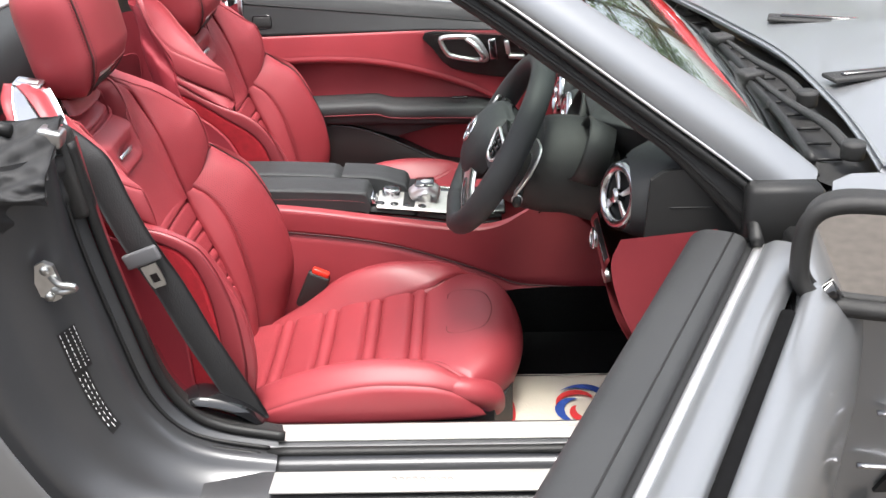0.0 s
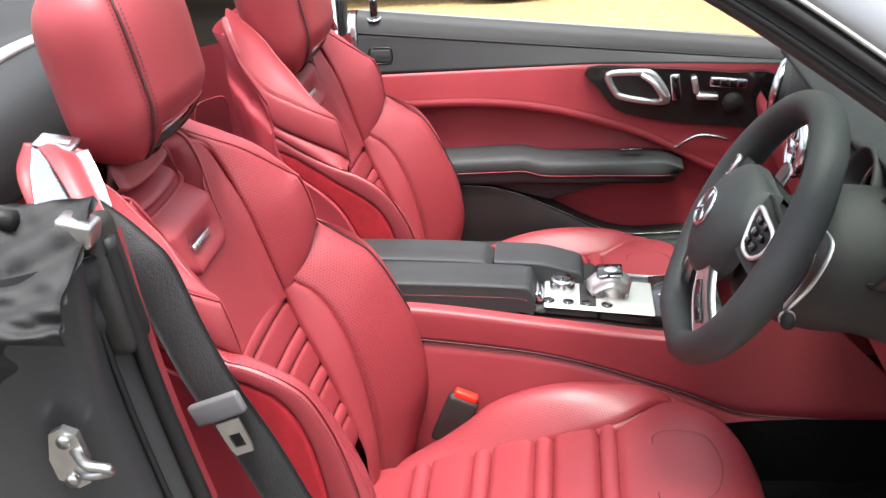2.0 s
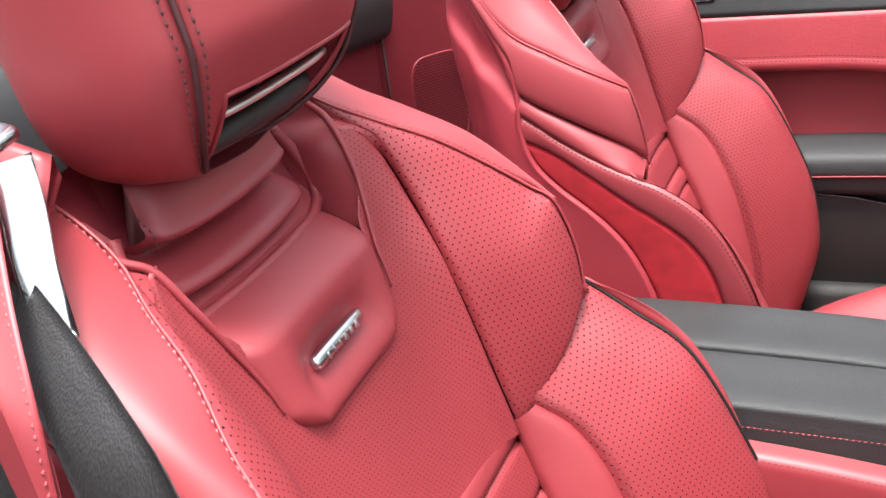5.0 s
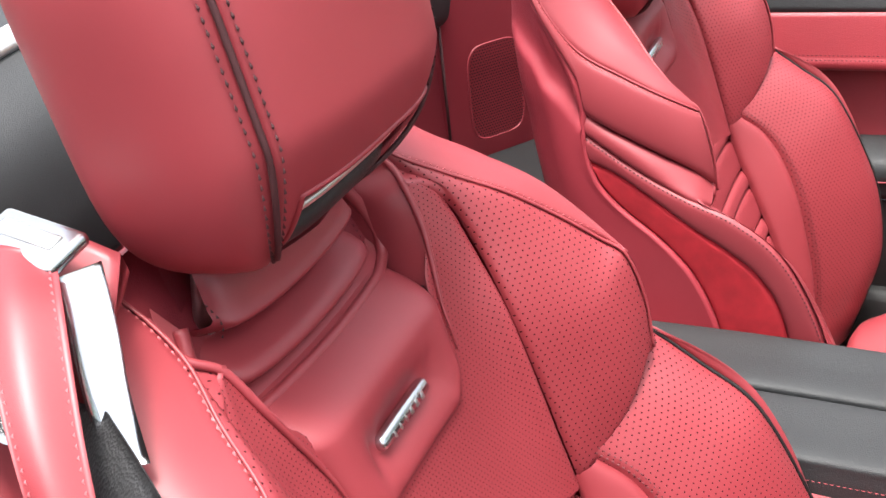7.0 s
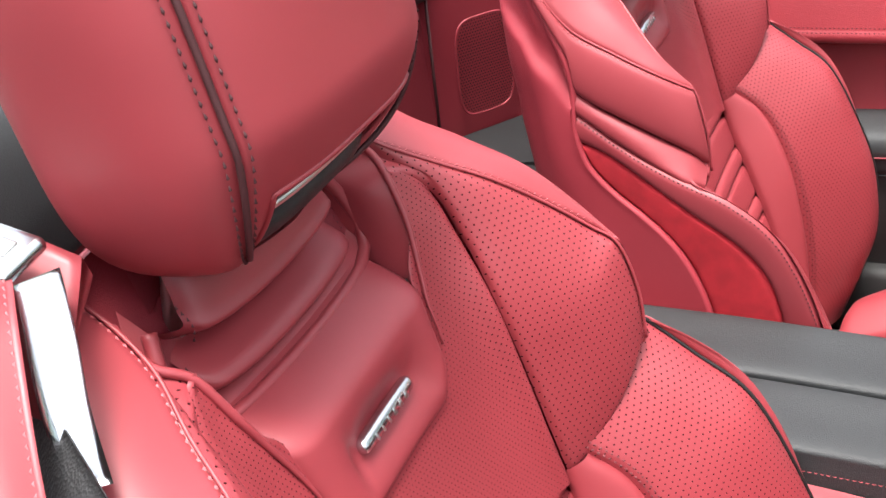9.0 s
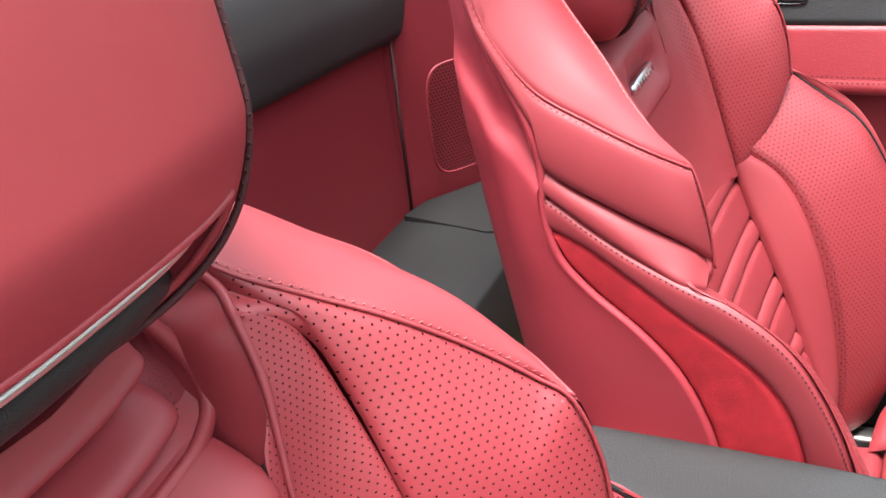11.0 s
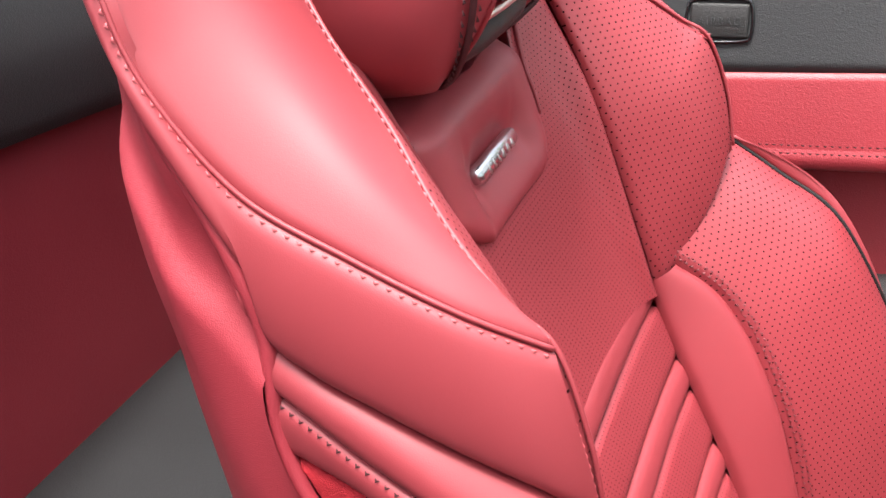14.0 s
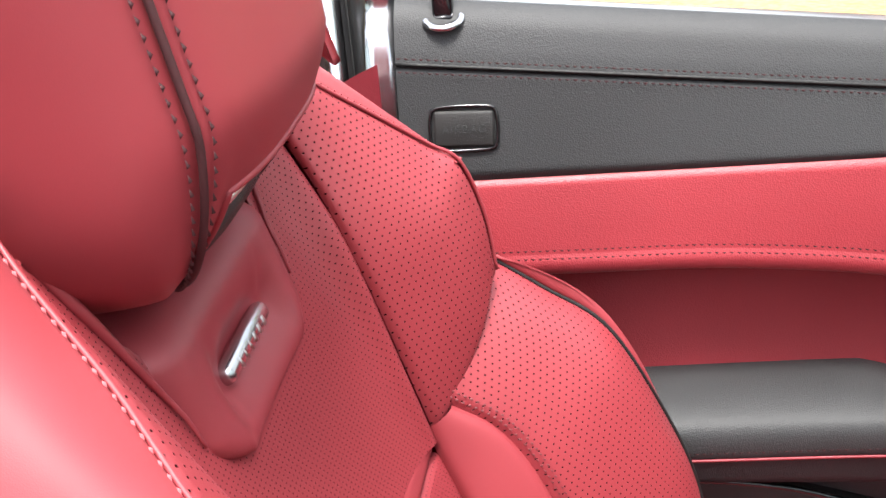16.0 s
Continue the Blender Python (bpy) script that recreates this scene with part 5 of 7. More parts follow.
for k in range(2):
    y0 = -0.60 + 0.30 * k
    arm = part("wiper", tube(crv([(1.40, y0, 0.905), (1.385, y0 + 0.10, 0.918), (1.352, y0 + 0.26, 0.915), (1.325, y0 + 0.46, 0.912)], 20), np.interp(np.linspace(0, 1, 20), [0, 0.3, 1], [0.013, 0.011, 0.006]), 8, flat=0.7), black_soft, car, "black wiper arm and blade")
    part("blade", tube(crv([(1.325, y0 - 0.03, 0.898), (1.328, y0 + 0.25, 0.900), (1.300, y0 + 0.56, 0.902)], 20), 0.008, 6, flat=1.4), rubber, arm)
    part("pivot", disc((1.405, y0, 0.905), (0, 0, 1), 0.022, 0.03, 16), black_soft, arm)
    part("linkage", rbox((0.05, 0.05, 0.02), (1.318, y0 + 0.44, 0.915), 0.006, 2, (0, 0, 20)), black_soft, arm)
P = sheet([[(screen_base(y) + 0.006, y * 1.02, 0.876) for y in yb], [(screen_base(y) + 0.05, y * 1.02, 0.862) for y in yb], [(bonnet_edge(y) + 0.03, y * 1.02, 0.868) for y in yb]], 30, 10)
part("scuttle", mesh_of(P), black_soft, car, "black wiper scuttle")
for k in range(14):
    y = -0.55 + 0.085 * k
    part("scuttle_slat", rbox((0.05, 0.006, 0.006), (screen_base(y) + 0.055, y, 0.868), 0.002, 1), rubber, car)
P = sheet([[(bonnet_edge(y) + 0.015, y * 1.06, 0.885) for y in yb], [(bonnet_edge(y), y * 1.06, 0.898 + 0.006 * (1 - (y / 0.66) ** 2)) for y in yb], [(bonnet_edge(y) + 0.02, y * 1.06, 0.906 + 0.012 * (1 - (y / 0.66) ** 2)) for y in yb], [(1.75, y * 1.1, 0.91 + 0.035 * (1 - (y / 0.66) ** 2)) for y in yb], [(2.2, y * 1.1, 0.88 + 0.04 * (1 - (y / 0.66) ** 2)) for y in yb], [(2.9, y * 1.0, 0.74) for y in yb], [(3.15, y * 0.9, 0.55) for y in yb]], 50, 60)
part("bonnet", thick(P, 0.012, (0, 0, 1)), paint, car, "grey metallic bonnet")
for s in (-1, 1):
    vent = part("bonnet_vent", rbox((0.34, 0.055, 0.010), (1.62, s * 0.21, 0.930), 0.004, 2, (0, 1, s * -16)), black_soft, car, "black bonnet vent")
    part("fin", rbox((0.30, 0.014, 0.008), (1.63, s * 0.21, 0.936), 0.003, 1, (0, 1, s * -16)), black_gloss, vent)
    P = sheet([[(1.335, s * 0.72, 0.895), (1.45, s * 0.705, 0.902), (2.2, s * 0.74, 0.87), (2.9, s * 0.68, 0.73)], [(1.30, s * 0.84, 0.868), (1.55, s * 0.84, 0.875), (2.2, s * 0.86, 0.85), (2.9, s * 0.78, 0.7)], [(1.30, s * 0.905, 0.78), (1.55, s * 0.92, 0.79), (2.2, s * 0.93, 0.76), (2.9, s * 0.84, 0.6)], [(1.31, s * 0.912, 0.6), (1.55, s * 0.935, 0.6), (1.62, s * 0.93, 0.6), (2.9, s * 0.84, 0.5)], [(1.31, s * 0.90, 0.25), (1.40, s * 0.91, 0.25), (1.5, s * 0.91, 0.3), (2.9, s * 0.8, 0.3)]], 40, 40)
    fender = part("front_wing", mesh_of(P), paint, car, "grey metallic front wing")
    if s < 0:
        for z, x0 in ((0.565, 1.385), (0.458, 1.365)):
            part("fin", tube(crv([(x0, -0.935, z), (x0 + 0.08, -0.94, z - 0.003), (x0 + 0.2, -0.938, z - 0.006)], 12), 0.007, 8, flat=0.6), chrome, fender, "chrome wing fin")
        part("vent_mesh", slab([(1.40, 0.40), (1.56, 0.40), (1.58, 0.5), (1.46, 0.5)], -0.936, -0.926, "y"), rubber, fender, "black wing vent", smooth=False)
# added black blocks: one plugs a light leak, one stands for the recess's shade
part("hinge_cover", rbox((0.13, 0.05, 0.2), (1.25, -0.735, 0.80), 0.01, 1), rubber, car)
part("hinge_gap", rbox((0.05, 0.14, 0.55), (1.27, -0.83, 0.56), 0.01, 1), rubber, car, "black block for the shade in the door hinge recess")

# ---- passenger door, closed ----
door = thing("car_door", (0.6, 0.8, 0.3), "closed passenger door trimmed in red and black leather", "car door", "car doors")
XS = np.linspace(0.037, 1.12, 9)


def dl(f, y):
    return [(x, y(x) if callable(y) else y, f(x)) for x in XS]


top_e = lambda x: 0.934 - 0.11 * x
seam2 = lambda x: 0.891 - 0.101 * x
redtop = lambda x: 0.789 + 0.014 * x - 0.04 * max(x - 0.6, 0)
lip = lambda x: float(np.interp(x, [0.05, 0.3, 0.42, 0.56, 0.69, 0.78, 0.95, 1.12], [0.727, 0.728, 0.719, 0.688, 0.645, 0.60, 0.50, 0.44]))
P = sheet([dl(top_e, 0.815), dl(lambda x: top_e(x) + 0.004, 0.80), dl(lambda x: top_e(x) - 0.006, 0.783), dl(lambda x: (top_e(x) + seam2(x)) / 2 - 0.004, 0.772), dl(seam2, 0.765)], 60, 24)
top_pad = part("door_top", mesh_of(P), black_leather, door, "black grained leather door top")
part("stitching", join(stitch(crv(dl(lambda x: seam2(x) + 0.005, 0.7635), 120), (0, -1, 0), 0.0062, 0.0045, 0.0009), stitch(crv(dl(lambda x: seam2(x) - 0.006, 0.7625), 120), (0, -1, 0), 0.0062, 0.0045, 0.0009)), thread_dark, top_pad)
part("seam_cord", tube(crv(dl(seam2, 0.764), 60), 0.0016, 6), rubber, top_pad)
P = pad([dl(seam2, 0.765), dl(lambda x: (seam2(x) + redtop(x)) / 2, 0.755), dl(redtop, 0.745)], (0, -1, 0), 60, 20, 0.0, 0.004, 0.006, (0, 0, 1, 1))
part("upper_panel", mesh_of(P), black_leather, door, "black grained leather upper panel")
P = pad([dl(redtop, 0.744), dl(lambda x: (redtop(x) + lip(x)) / 2, 0.737), dl(lip, 0.731)], (0, -1, 0), 60, 20, 0.0, 0.004, 0.006, (0, 0, 1, 0))
red_p = part("middle_panel", mesh_of(P), door_leather, door, "red leather middle panel")
part("stitching", join(stitch(crv(dl(lambda x: lip(x) + 0.004, 0.7295), 160), (0, -1, 0), 0.006, 0.0042, 0.0008), stitch(crv(dl(lambda x: lip(x) - 0.003, 0.7285), 160), (0, -1, 0), 0.006, 0.0042, 0.0008)), thread_dark, red_p)
P = sheet([dl(lip, 0.731), dl(lambda x: lip(x) - 0.009, 0.728), dl(lambda x: lip(x) - 0.019, 0.732), dl(lambda x: lip(x) - 0.022, 0.75), dl(lambda x: lip(x) - 0.02, 0.77)], 60, 16)
part("lip", mesh_of(P), door_leather, door)
P = sheet([dl(lambda x: lip(x) - 0.015, 0.772), dl(lambda x: 0.66 - 0.06 * x, 0.768), dl(lambda x: 0.58, 0.76), dl(lambda x: 0.5, 0.755), dl(lambda x: 0.36, 0.752), dl(lambda x: 0.28, 0.75)], 60, 24)
part("recess_panel", mesh_of(P), door_leather, door, "recessed red leather panel")
# armrest
arm_top = [(0.16, 0.596), (0.4, 0.601), (0.435, 0.598), (0.48, 0.588), (0.62, 0.585), (0.74, 0.582), (0.795, 0.564)]
A = [[(x, 0.765, z) for x, z in arm_top], [(x, 0.71, z + 0.001) for x, z in arm_top], [(x, 0.682, z - 0.004) for x, z in arm_top], [(x, 0.671 + 0.05 * max(x - 0.72, 0) * 10 * 0.3, z - 0.014) for x, z in arm_top], [(x, 0.668, z - 0.032) for x, z in arm_top[:-1]] + [(0.785, 0.69, 0.545)], [(x, 0.672, z - 0.042) for x, z in arm_top[:-1]] + [(0.785, 0.69, 0.535)]]
P = sheet(A, 50, 24)
arm = part("armrest", mesh_of(P), black_leather, door, "black leather armrest")
part("seam_line", tube(crv([(x, 0.667, z - 0.036) for x, z in arm_top[:-1]] + [(0.78, 0.69, 0.54)], 60), 0.0013, 6), leather_shaded, arm)
part("stitching", stitch(crv([(x, 0.6675, z - 0.029) for x, z in arm_top[:-1]], 100), (0, -1, 0), 0.006, 0.0042, 0.0008), thread_dark, arm)
P = sheet([[(x, 0.672, z - 0.042) for x, z in arm_top[:-1]] + [(0.78, 0.69, 0.53)], [(0.16, 0.68, 0.532), (0.4, 0.68, 0.53), (0.6, 0.68, 0.525), (0.66, 0.682, 0.527), (0.74, 0.69, 0.52), (0.78, 0.71, 0.52)], [(0.16, 0.745, 0.515), (0.4, 0.745, 0.51), (0.6, 0.745, 0.50), (0.66, 0.745, 0.50), (0.74, 0.745, 0.50), (0.78, 0.745, 0.505)]], 50, 12)
part("armrest_underside", mesh_of(P), black_leather, door)
part("lower_panel", slab([(0.10, 0.566), (0.47, 0.557), (0.66, 0.54), (0.665, 0.522), (0.57, 0.505), (0.478, 0.482), (0.33, 0.525), (0.10, 0.528)], 0.702, 0.72, "y"), black_leather, door, "black leather panel under the armrest", smooth=False)
part("switch", rbox((0.05, 0.012, 0.006), (0.675, 0.70, 0.602), 0.002, 2), black_gloss, arm, "small window switch")
# lower black bin with its diagonal edge
edge_u = [(0.10, 0.527), (0.24, 0.525), (0.33, 0.518), (0.40, 0.5), (0.5, 0.455), (0.6, 0.405), (0.68, 0.388), (0.8, 0.392), (1.1, 0.4)]
P = sheet([[(x, 0.748, z) for x, z in edge_u], [(x, 0.70, z + 0.003) for x, z in edge_u], [(x, 0.688, z - 0.008) for x, z in edge_u], [(x, 0.684, z * 0.5 + 0.17) for x, z in edge_u], [(x, 0.70, 0.29) for x, z in edge_u]], 60, 24)
part("door_bin", mesh_of(P), black_soft, door, "black lower door bin")
part("bin_edge", tube(crv([(x, 0.692, z + 0.001) for x, z in edge_u], 60), 0.003, 8), black_gloss, door)
# handle panel
hp = [(0.575, 0.792), (0.60, 0.745), (0.64, 0.695), (0.70, 0.672), (0.80, 0.655), (0.92, 0.643), (0.99, 0.64), (1.0, 0.76), (0.9, 0.772), (0.75, 0.786)]
outl = crv([(a, b, 0) for a, b in hp], 60, closed=True)[:-1]
hpan = part("handle_panel", slab([(a, b) for a, b, _ in outl], 0.722, 0.745, "y"), black_wood, door, "black lacquered wood panel", smooth=False)
ring = [(0.622, 0.770), (0.634, 0.780), (0.69, 0.781), (0.722, 0.776), (0.745, 0.748), (0.757, 0.720), (0.752, 0.709), (0.70, 0.714), (0.655, 0.724), (0.640, 0.734)]
part("handle_bezel", tube(crv([(a, 0.72, b) for a, b in ring], 48, closed=True)[:-1], 0.008, 10, closed=True, up=(0, 1, 0)), satin, hpan, "satin metal handle surround")
part("handle_cup", slab([(a, b) for a, b, _ in crv([(a, b, 0) for a, b in ring], 40, closed=True)[:-1]], 0.7195, 0.7215, "y"), black_soft, hpan, smooth=False)
part("pull_handle", tube(crv([(0.700, 0.716, 0.776), (0.722, 0.706, 0.762), (0.736, 0.703, 0.744), (0.748, 0.706, 0.722), (0.740, 0.712, 0.712)], 24), [0.010] * 24, 10, flat=0.7), satin, hpan, "satin pull handle")
part("switch_bezel", rbox((0.022, 0.006, 0.062), (0.777, 0.719, 0.742), 0.003, 2, (0, -6, 0)), chrome, hpan)
part("switch", rbox((0.016, 0.007, 0.054), (0.777, 0.717, 0.742), 0.003, 2, (0, -6, 0)), black_gloss, hpan)
part("seat_switch", rbox((0.014, 0.014, 0.042), (0.820, 0.714, 0.748), 0.005, 3, (0, -10, 0)), satin, hpan, "satin seat adjuster")
part("seat_switch", rbox((0.05, 0.014, 0.014), (0.848, 0.714, 0.719), 0.005, 3, (0, 4, 0)), satin, hpan, "satin seat adjuster")
mem = part("memory_switch", rbox((0.085, 0.006, 0.022), (0.896, 0.719, 0.749), 0.003, 2, (0, 6, 0)), chrome, hpan)
for k in range(4):
    part("button", rbox((0.017, 0.007, 0.015), (0.867 + 0.0195 * k, 0.7165, 0.752 - 0.002 * k), 0.002, 2, (0, 6, 0)), black_gloss, mem)
part("tweeter", disc((0.907, 0.719, 0.702), (0, -1, 0), 0.024, 0.006, 24), black_soft, hpan, "round tweeter cover")
part("trim_strip", tube(crv([(0.77, 0.735, 0.585), (0.80, 0.722, 0.61), (0.83, 0.718, 0.625), (0.87, 0.718, 0.622), (0.9, 0.72, 0.612)], 24), 0.004, 8), chrome, door, "chrome strip")
# airbag tag and lock pin
tag = part("airbag_tag", rbox((0.05, 0.006, 0.03), (0.09, 0.7540, 0.833), 0.0028, 3, (-11.5, 1.5, 0)), black_soft, door, "embossed airbag tag")
part("airbag_rim", tube(crv([(0.09 + a * 0.0272, 0.7532 + 0.0035 * b, 0.8335 + b * 0.0172) for a, b in ((-1, -0.6), (-1, 0.6), (-0.75, 1), (0.75, 1), (1, 0.6), (1, -0.6), (0.75, -1), (-0.75, -1))], 40, closed=True)[:-1], 0.0016, 6, closed=True, up=(0, 1, 0)), black_gloss, tag)
font = bpy.data.curves.new("airbag_text", "FONT")
font.body, font.size, font.extrude, font.align_x, font.align_y = "AIRBAG", 0.0095, 0.0006, "CENTER", "CENTER"
font.space_character = 1.15
font.materials.append(black_leather)
txt = new("airbag_text", font)
txt.parent = tag
txt.matrix_local = Matrix.Translation(Vector((0.09, 0.7508, 0.833)) - ORIGIN[door]) @ pose(0, 0, 0, 78.5, 0, 0)
pin = part("lock_pin", rbox((0.017, 0.017, 0.05), (0.077, 0.79, 0.936), 0.003, 2), black_gloss, door, "black lock pin")
part("pin_collar", torus((0.077, 0.785, 0.9175), (0, -0.35, 1), 0.0145, 0.004, 24, 8, r2=0.003), chrome, pin, "chrome collar")
P = sheet([[(0.037, y, z) for y, z in ((0.80, 0.935), (0.77, 0.89), (0.748, 0.79), (0.735, 0.70), (0.74, 0.5))], [(0.012, y, z) for y, z in ((0.80, 0.935), (0.77, 0.89), (0.75, 0.79), (0.74, 0.70), (0.745, 0.5))]], 30, 4)
part("door_edge", thick(P, 0.004, (0, -1, 0)), chrome, door, "bright door end trim")
P = sheet([dl(top_e, 0.815), dl(lambda x: top_e(x) - 0.006, 0.86), dl(lambda x: top_e(x) - 0.05, 0.9), dl(lambda x: 0.6, 0.925), dl(lambda x: 0.3, 0.91)], 40, 16)
part("outer_skin", mesh_of(P), paint, door, "grey metallic outer skin")

# ---- driver's door, wide open ----
H0 = Vector((1.125, -0.765, 0))
DV, NV = Vector((-0.41, -0.912, 0)), Vector((0.912, -0.41, 0))
odoor = thing("car_door", (1.0, -1.3, 0.3), "open driver's door seen from above, black padded top and grey skin", "car door", "car doors")


def dp(s, n, z):
    p = H0 + DV * s + NV * n
    return (p.x, p.y, z)


SS = (0.0, 0.12, 0.4, 0.8, 1.15)


def dline(n, z, n0=None):
    return [dp(s, n if n0 is None or k else n0, z - 0.02 * (s / 1.15)) for k, s in enumerate(SS)]


P = sheet([dline(-0.02, 0.45), dline(-0.035, 0.72), dline(-0.04, 0.795), dline(-0.02, 0.824), dline(0.02, 0.83), dline(0.05, 0.826), dline(0.062, 0.812)], 40, 40)
part("door_top", mesh_of(P), black_leather, odoor, "dark padded door top")
part("seam_cord", tube(crv(dline(0.036, 0.829), 40), 0.002, 6), rubber, odoor)
part("glass_seal", tube(crv(dline(0.068, 0.812), 40), 0.008, 8, flat=0.8), rubber, odoor, "rubber window seal")
part("belt_trim", tube(crv(dline(0.082, 0.816), 40), 0.008, 8, flat=0.4), satin, odoor, "bright belt trim")
P = sheet([dline(0.088, 0.816), dline(0.11, 0.828), dline(0.145, 0.824), dline(0.155, 0.80)], 40, 12)
part("skin_lip", mesh_of(P), paint, odoor)
# solid near-black strip in place of the gap's shade
part("door_gap", tube(crv([dp(s, 0.165, 0.806 - 0.02 * s) for s in (0.2, 0.4, 0.6, 0.75)], 30), 0.014, 8, flat=0.6), carpet, odoor, "black strip for the shade in the door shoulder gap")
P = sheet([dline(0.168, 0.79), dline(0.178, 0.815), dline(0.205, 0.815), dline(0.24, 0.785), dline(0.265, 0.72), dline(0.27, 0.58), dline(0.262, 0.48), dline(0.25, 0.3)], 40, 40)
part("outer_skin", mesh_of(P), paint, odoor, "grey metallic outer skin")
P = sheet([[dp(0.0, n, z) for n, z in ((-0.02, 0.35), (-0.02, 0.6), (0.0, 0.82))], [dp(-0.01, n, z) for n, z in ((0.1, 0.35), (0.1, 0.6), (0.1, 0.82))], [dp(0, n, z) for n, z in ((0.255, 0.35), (0.268, 0.6), (0.2, 0.80))]], 20, 10)
part("door_front", mesh_of(P), rubber, odoor)
part("quarter_frame", tube([(1.23, -0.72, 0.86), (1.20, -0.735, 0.83), dp(0.02, 0.08, 0.828)], 0.012, 8), rubber, odoor, "black mirror triangle frame")
# switches on the door's inner face
sw = part("switch_panel", rbox((0.06, 0.03, 0.035), dp(0.22, -0.055, 0.66), 0.006, 2, (0, 0, 66)), satin, odoor, "satin seat switches")
for k in range(2):
    part("switch", rbox((0.022, 0.02, 0.03), dp(0.16 + 0.03 * k, -0.07, 0.70 - 0.02 * k), 0.006, 3, (0, 0, 66)), chrome, sw)
# mirror on the door
mc = Vector((1.335, -0.985, 0.875))
mir = tagged(new("door_mirror"), "black-framed door mirror")
mir.parent = odoor
rings = []
for t_, sc in ((0.0, 0.96), (0.02, 1.0), (0.06, 0.98), (0.10, 0.8), (0.13, 0.45)):
    rings.append([(mc - DV * 0 + Vector((0.27, 0.96, 0)) * t_ + Vector((0.96, -0.27, 0)) * (0.125 * sc * math.copysign(abs(math.cos(a)) ** 0.6, math.cos(a))) + Vector((0, 0, 1)) * (0.092 * sc * math.copysign(abs(math.sin(a)) ** 0.6, math.sin(a)))) for a in np.linspace(0, 2 * math.pi, 40, endpoint=False)])
part("mirror_housing", mesh_of(np.array([[tuple(v) for v in r] for r in rings]), close_u=True), black_soft, mir, "black mirror housing")
part("mirror_rim", tube([tuple(v) for v in rings[0]], 0.015, 8, closed=True, up=(0.27, 0.96, 0)), black_soft, mir)
o = [tuple(v * 1.0) for v in rings[0]]
ctr = mc + Vector((0.27, 0.96, 0)) * 0.012
V = [tuple(ctr + (Vector(v) - mc) * 0.97) for v in o]
part("mirror_glass", (V, [tuple(range(len(V)))], None), mirror_glass, mir, "mirror glass", smooth=False)
part("mirror_foot", tube([tuple(mc + Vector((-0.05, 0.03, -0.06))), tuple(mc + Vector((-0.10, 0.06, -0.1))), dp(0.16, 0.19, 0.76)], 0.03, 12, flat=0.6), black_gloss, mir, "black mirror foot")

# ---- centre console ----
console = thing("centre_console", (0.6, 0, 0.27), "centre console with red leather sides and black armrest lids", "console")
rail_t = [(0.02, 0.612), (0.26, 0.602), (0.5, 0.568), (0.69, 0.542), (0.78, 0.55), (0.85, 0.585), (0.92, 0.63)]
rail_b = [(0.02, 0.57), (0.26, 0.545), (0.5, 0.509), (0.69, 0.447), (0.78, 0.41), (0.85, 0.39), (1.15, 0.37)]
for s in (-1, 1):
    yy = s * 0.122
    P = pad([[(x, yy * 0.82, z + 0.004) for x, z in rail_t], [(x, yy * 0.97, z - 0.002) for x, z in rail_t], [(x, yy * 1.0, z - 0.02) for x, z in rail_t], [(x, yy, z) for x, z in rail_b], ], (0, s, 0.5), 60, 28, 0.0, 0.004, 0.006, (0, 0, 0, 1))
    side = part("console_rail", mesh_of(P), leather, console, "red leather side rail")
    part("stitching", stitch(crv([(x, yy * 0.985, z - 0.003) for x, z in rail_t[:5]], 120), (0, s, 0.6), 0.0052, 0.004, 0.0005, 0.0001), thread_deep, side)
    part("seam_cord", tube(crv([(x, yy * 1.0, z + 0.0005) for x, z in rail_b], 50), 0.002, 6), thread_dark, side)
    P = pad([[(x, yy * 0.99, z - 0.003) for x, z in rail_b], [(x, yy * 1.05, z * 0.5 + 0.16) for x, z in rail_b], [(x, yy * 1.05, 0.28) for x, z in rail_b]], (0, s, 0), 60, 20, 0.004, 0.004, 0.008, (0, 0, 1, 0))
    part("console_side", mesh_of(P), leather, console, "red leather console side")
    P = sheet([[(0.62, yy * 1.14, 0.30), (0.72, yy * 1.14, 0.36), (0.85, yy * 1.14, 0.392), (1.3, yy * 1.14, 0.39)], [(0.62, yy * 1.16, 0.27), (0.72, yy * 1.16, 0.27), (0.85, yy * 1.16, 0.27), (1.3, yy * 1.16, 0.27)]], 20, 6)
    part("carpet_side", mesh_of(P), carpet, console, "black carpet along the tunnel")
# armrest lids
def lid(y0, y1, x0, x1, zr, zf, nose):
    cs = []
    for t_ in (0.0, 0.06, 0.5, 0.94, 1.0):
        y = y0 + (y1 - y0) * t_
        e = 0.0 if 0.02 < t_ < 0.98 else 0.013
        cs.append([(x0, y, zr - e), (x0 + (x1 - x0) * 0.5, y, (zr + zf) / 2 + 0.003 - e), (x1 - 0.035, y, zf - e), (x1 - 0.008, y, zf - 0.01 - e), (x1, y, zf - nose)])
    lo = [[(x, y0 - 0.001, z - 0.034) for x, y, z in cs[0][:4]] + [(x1, y0, zf - nose - 0.006)]]
    lo2 = [[(x, y1 + 0.001, z - 0.034) for x, y, z in cs[-1][:4]] + [(x1, y1, zf - nose - 0.006)]]
    return sheet(lo + cs + lo2, 50, 40)


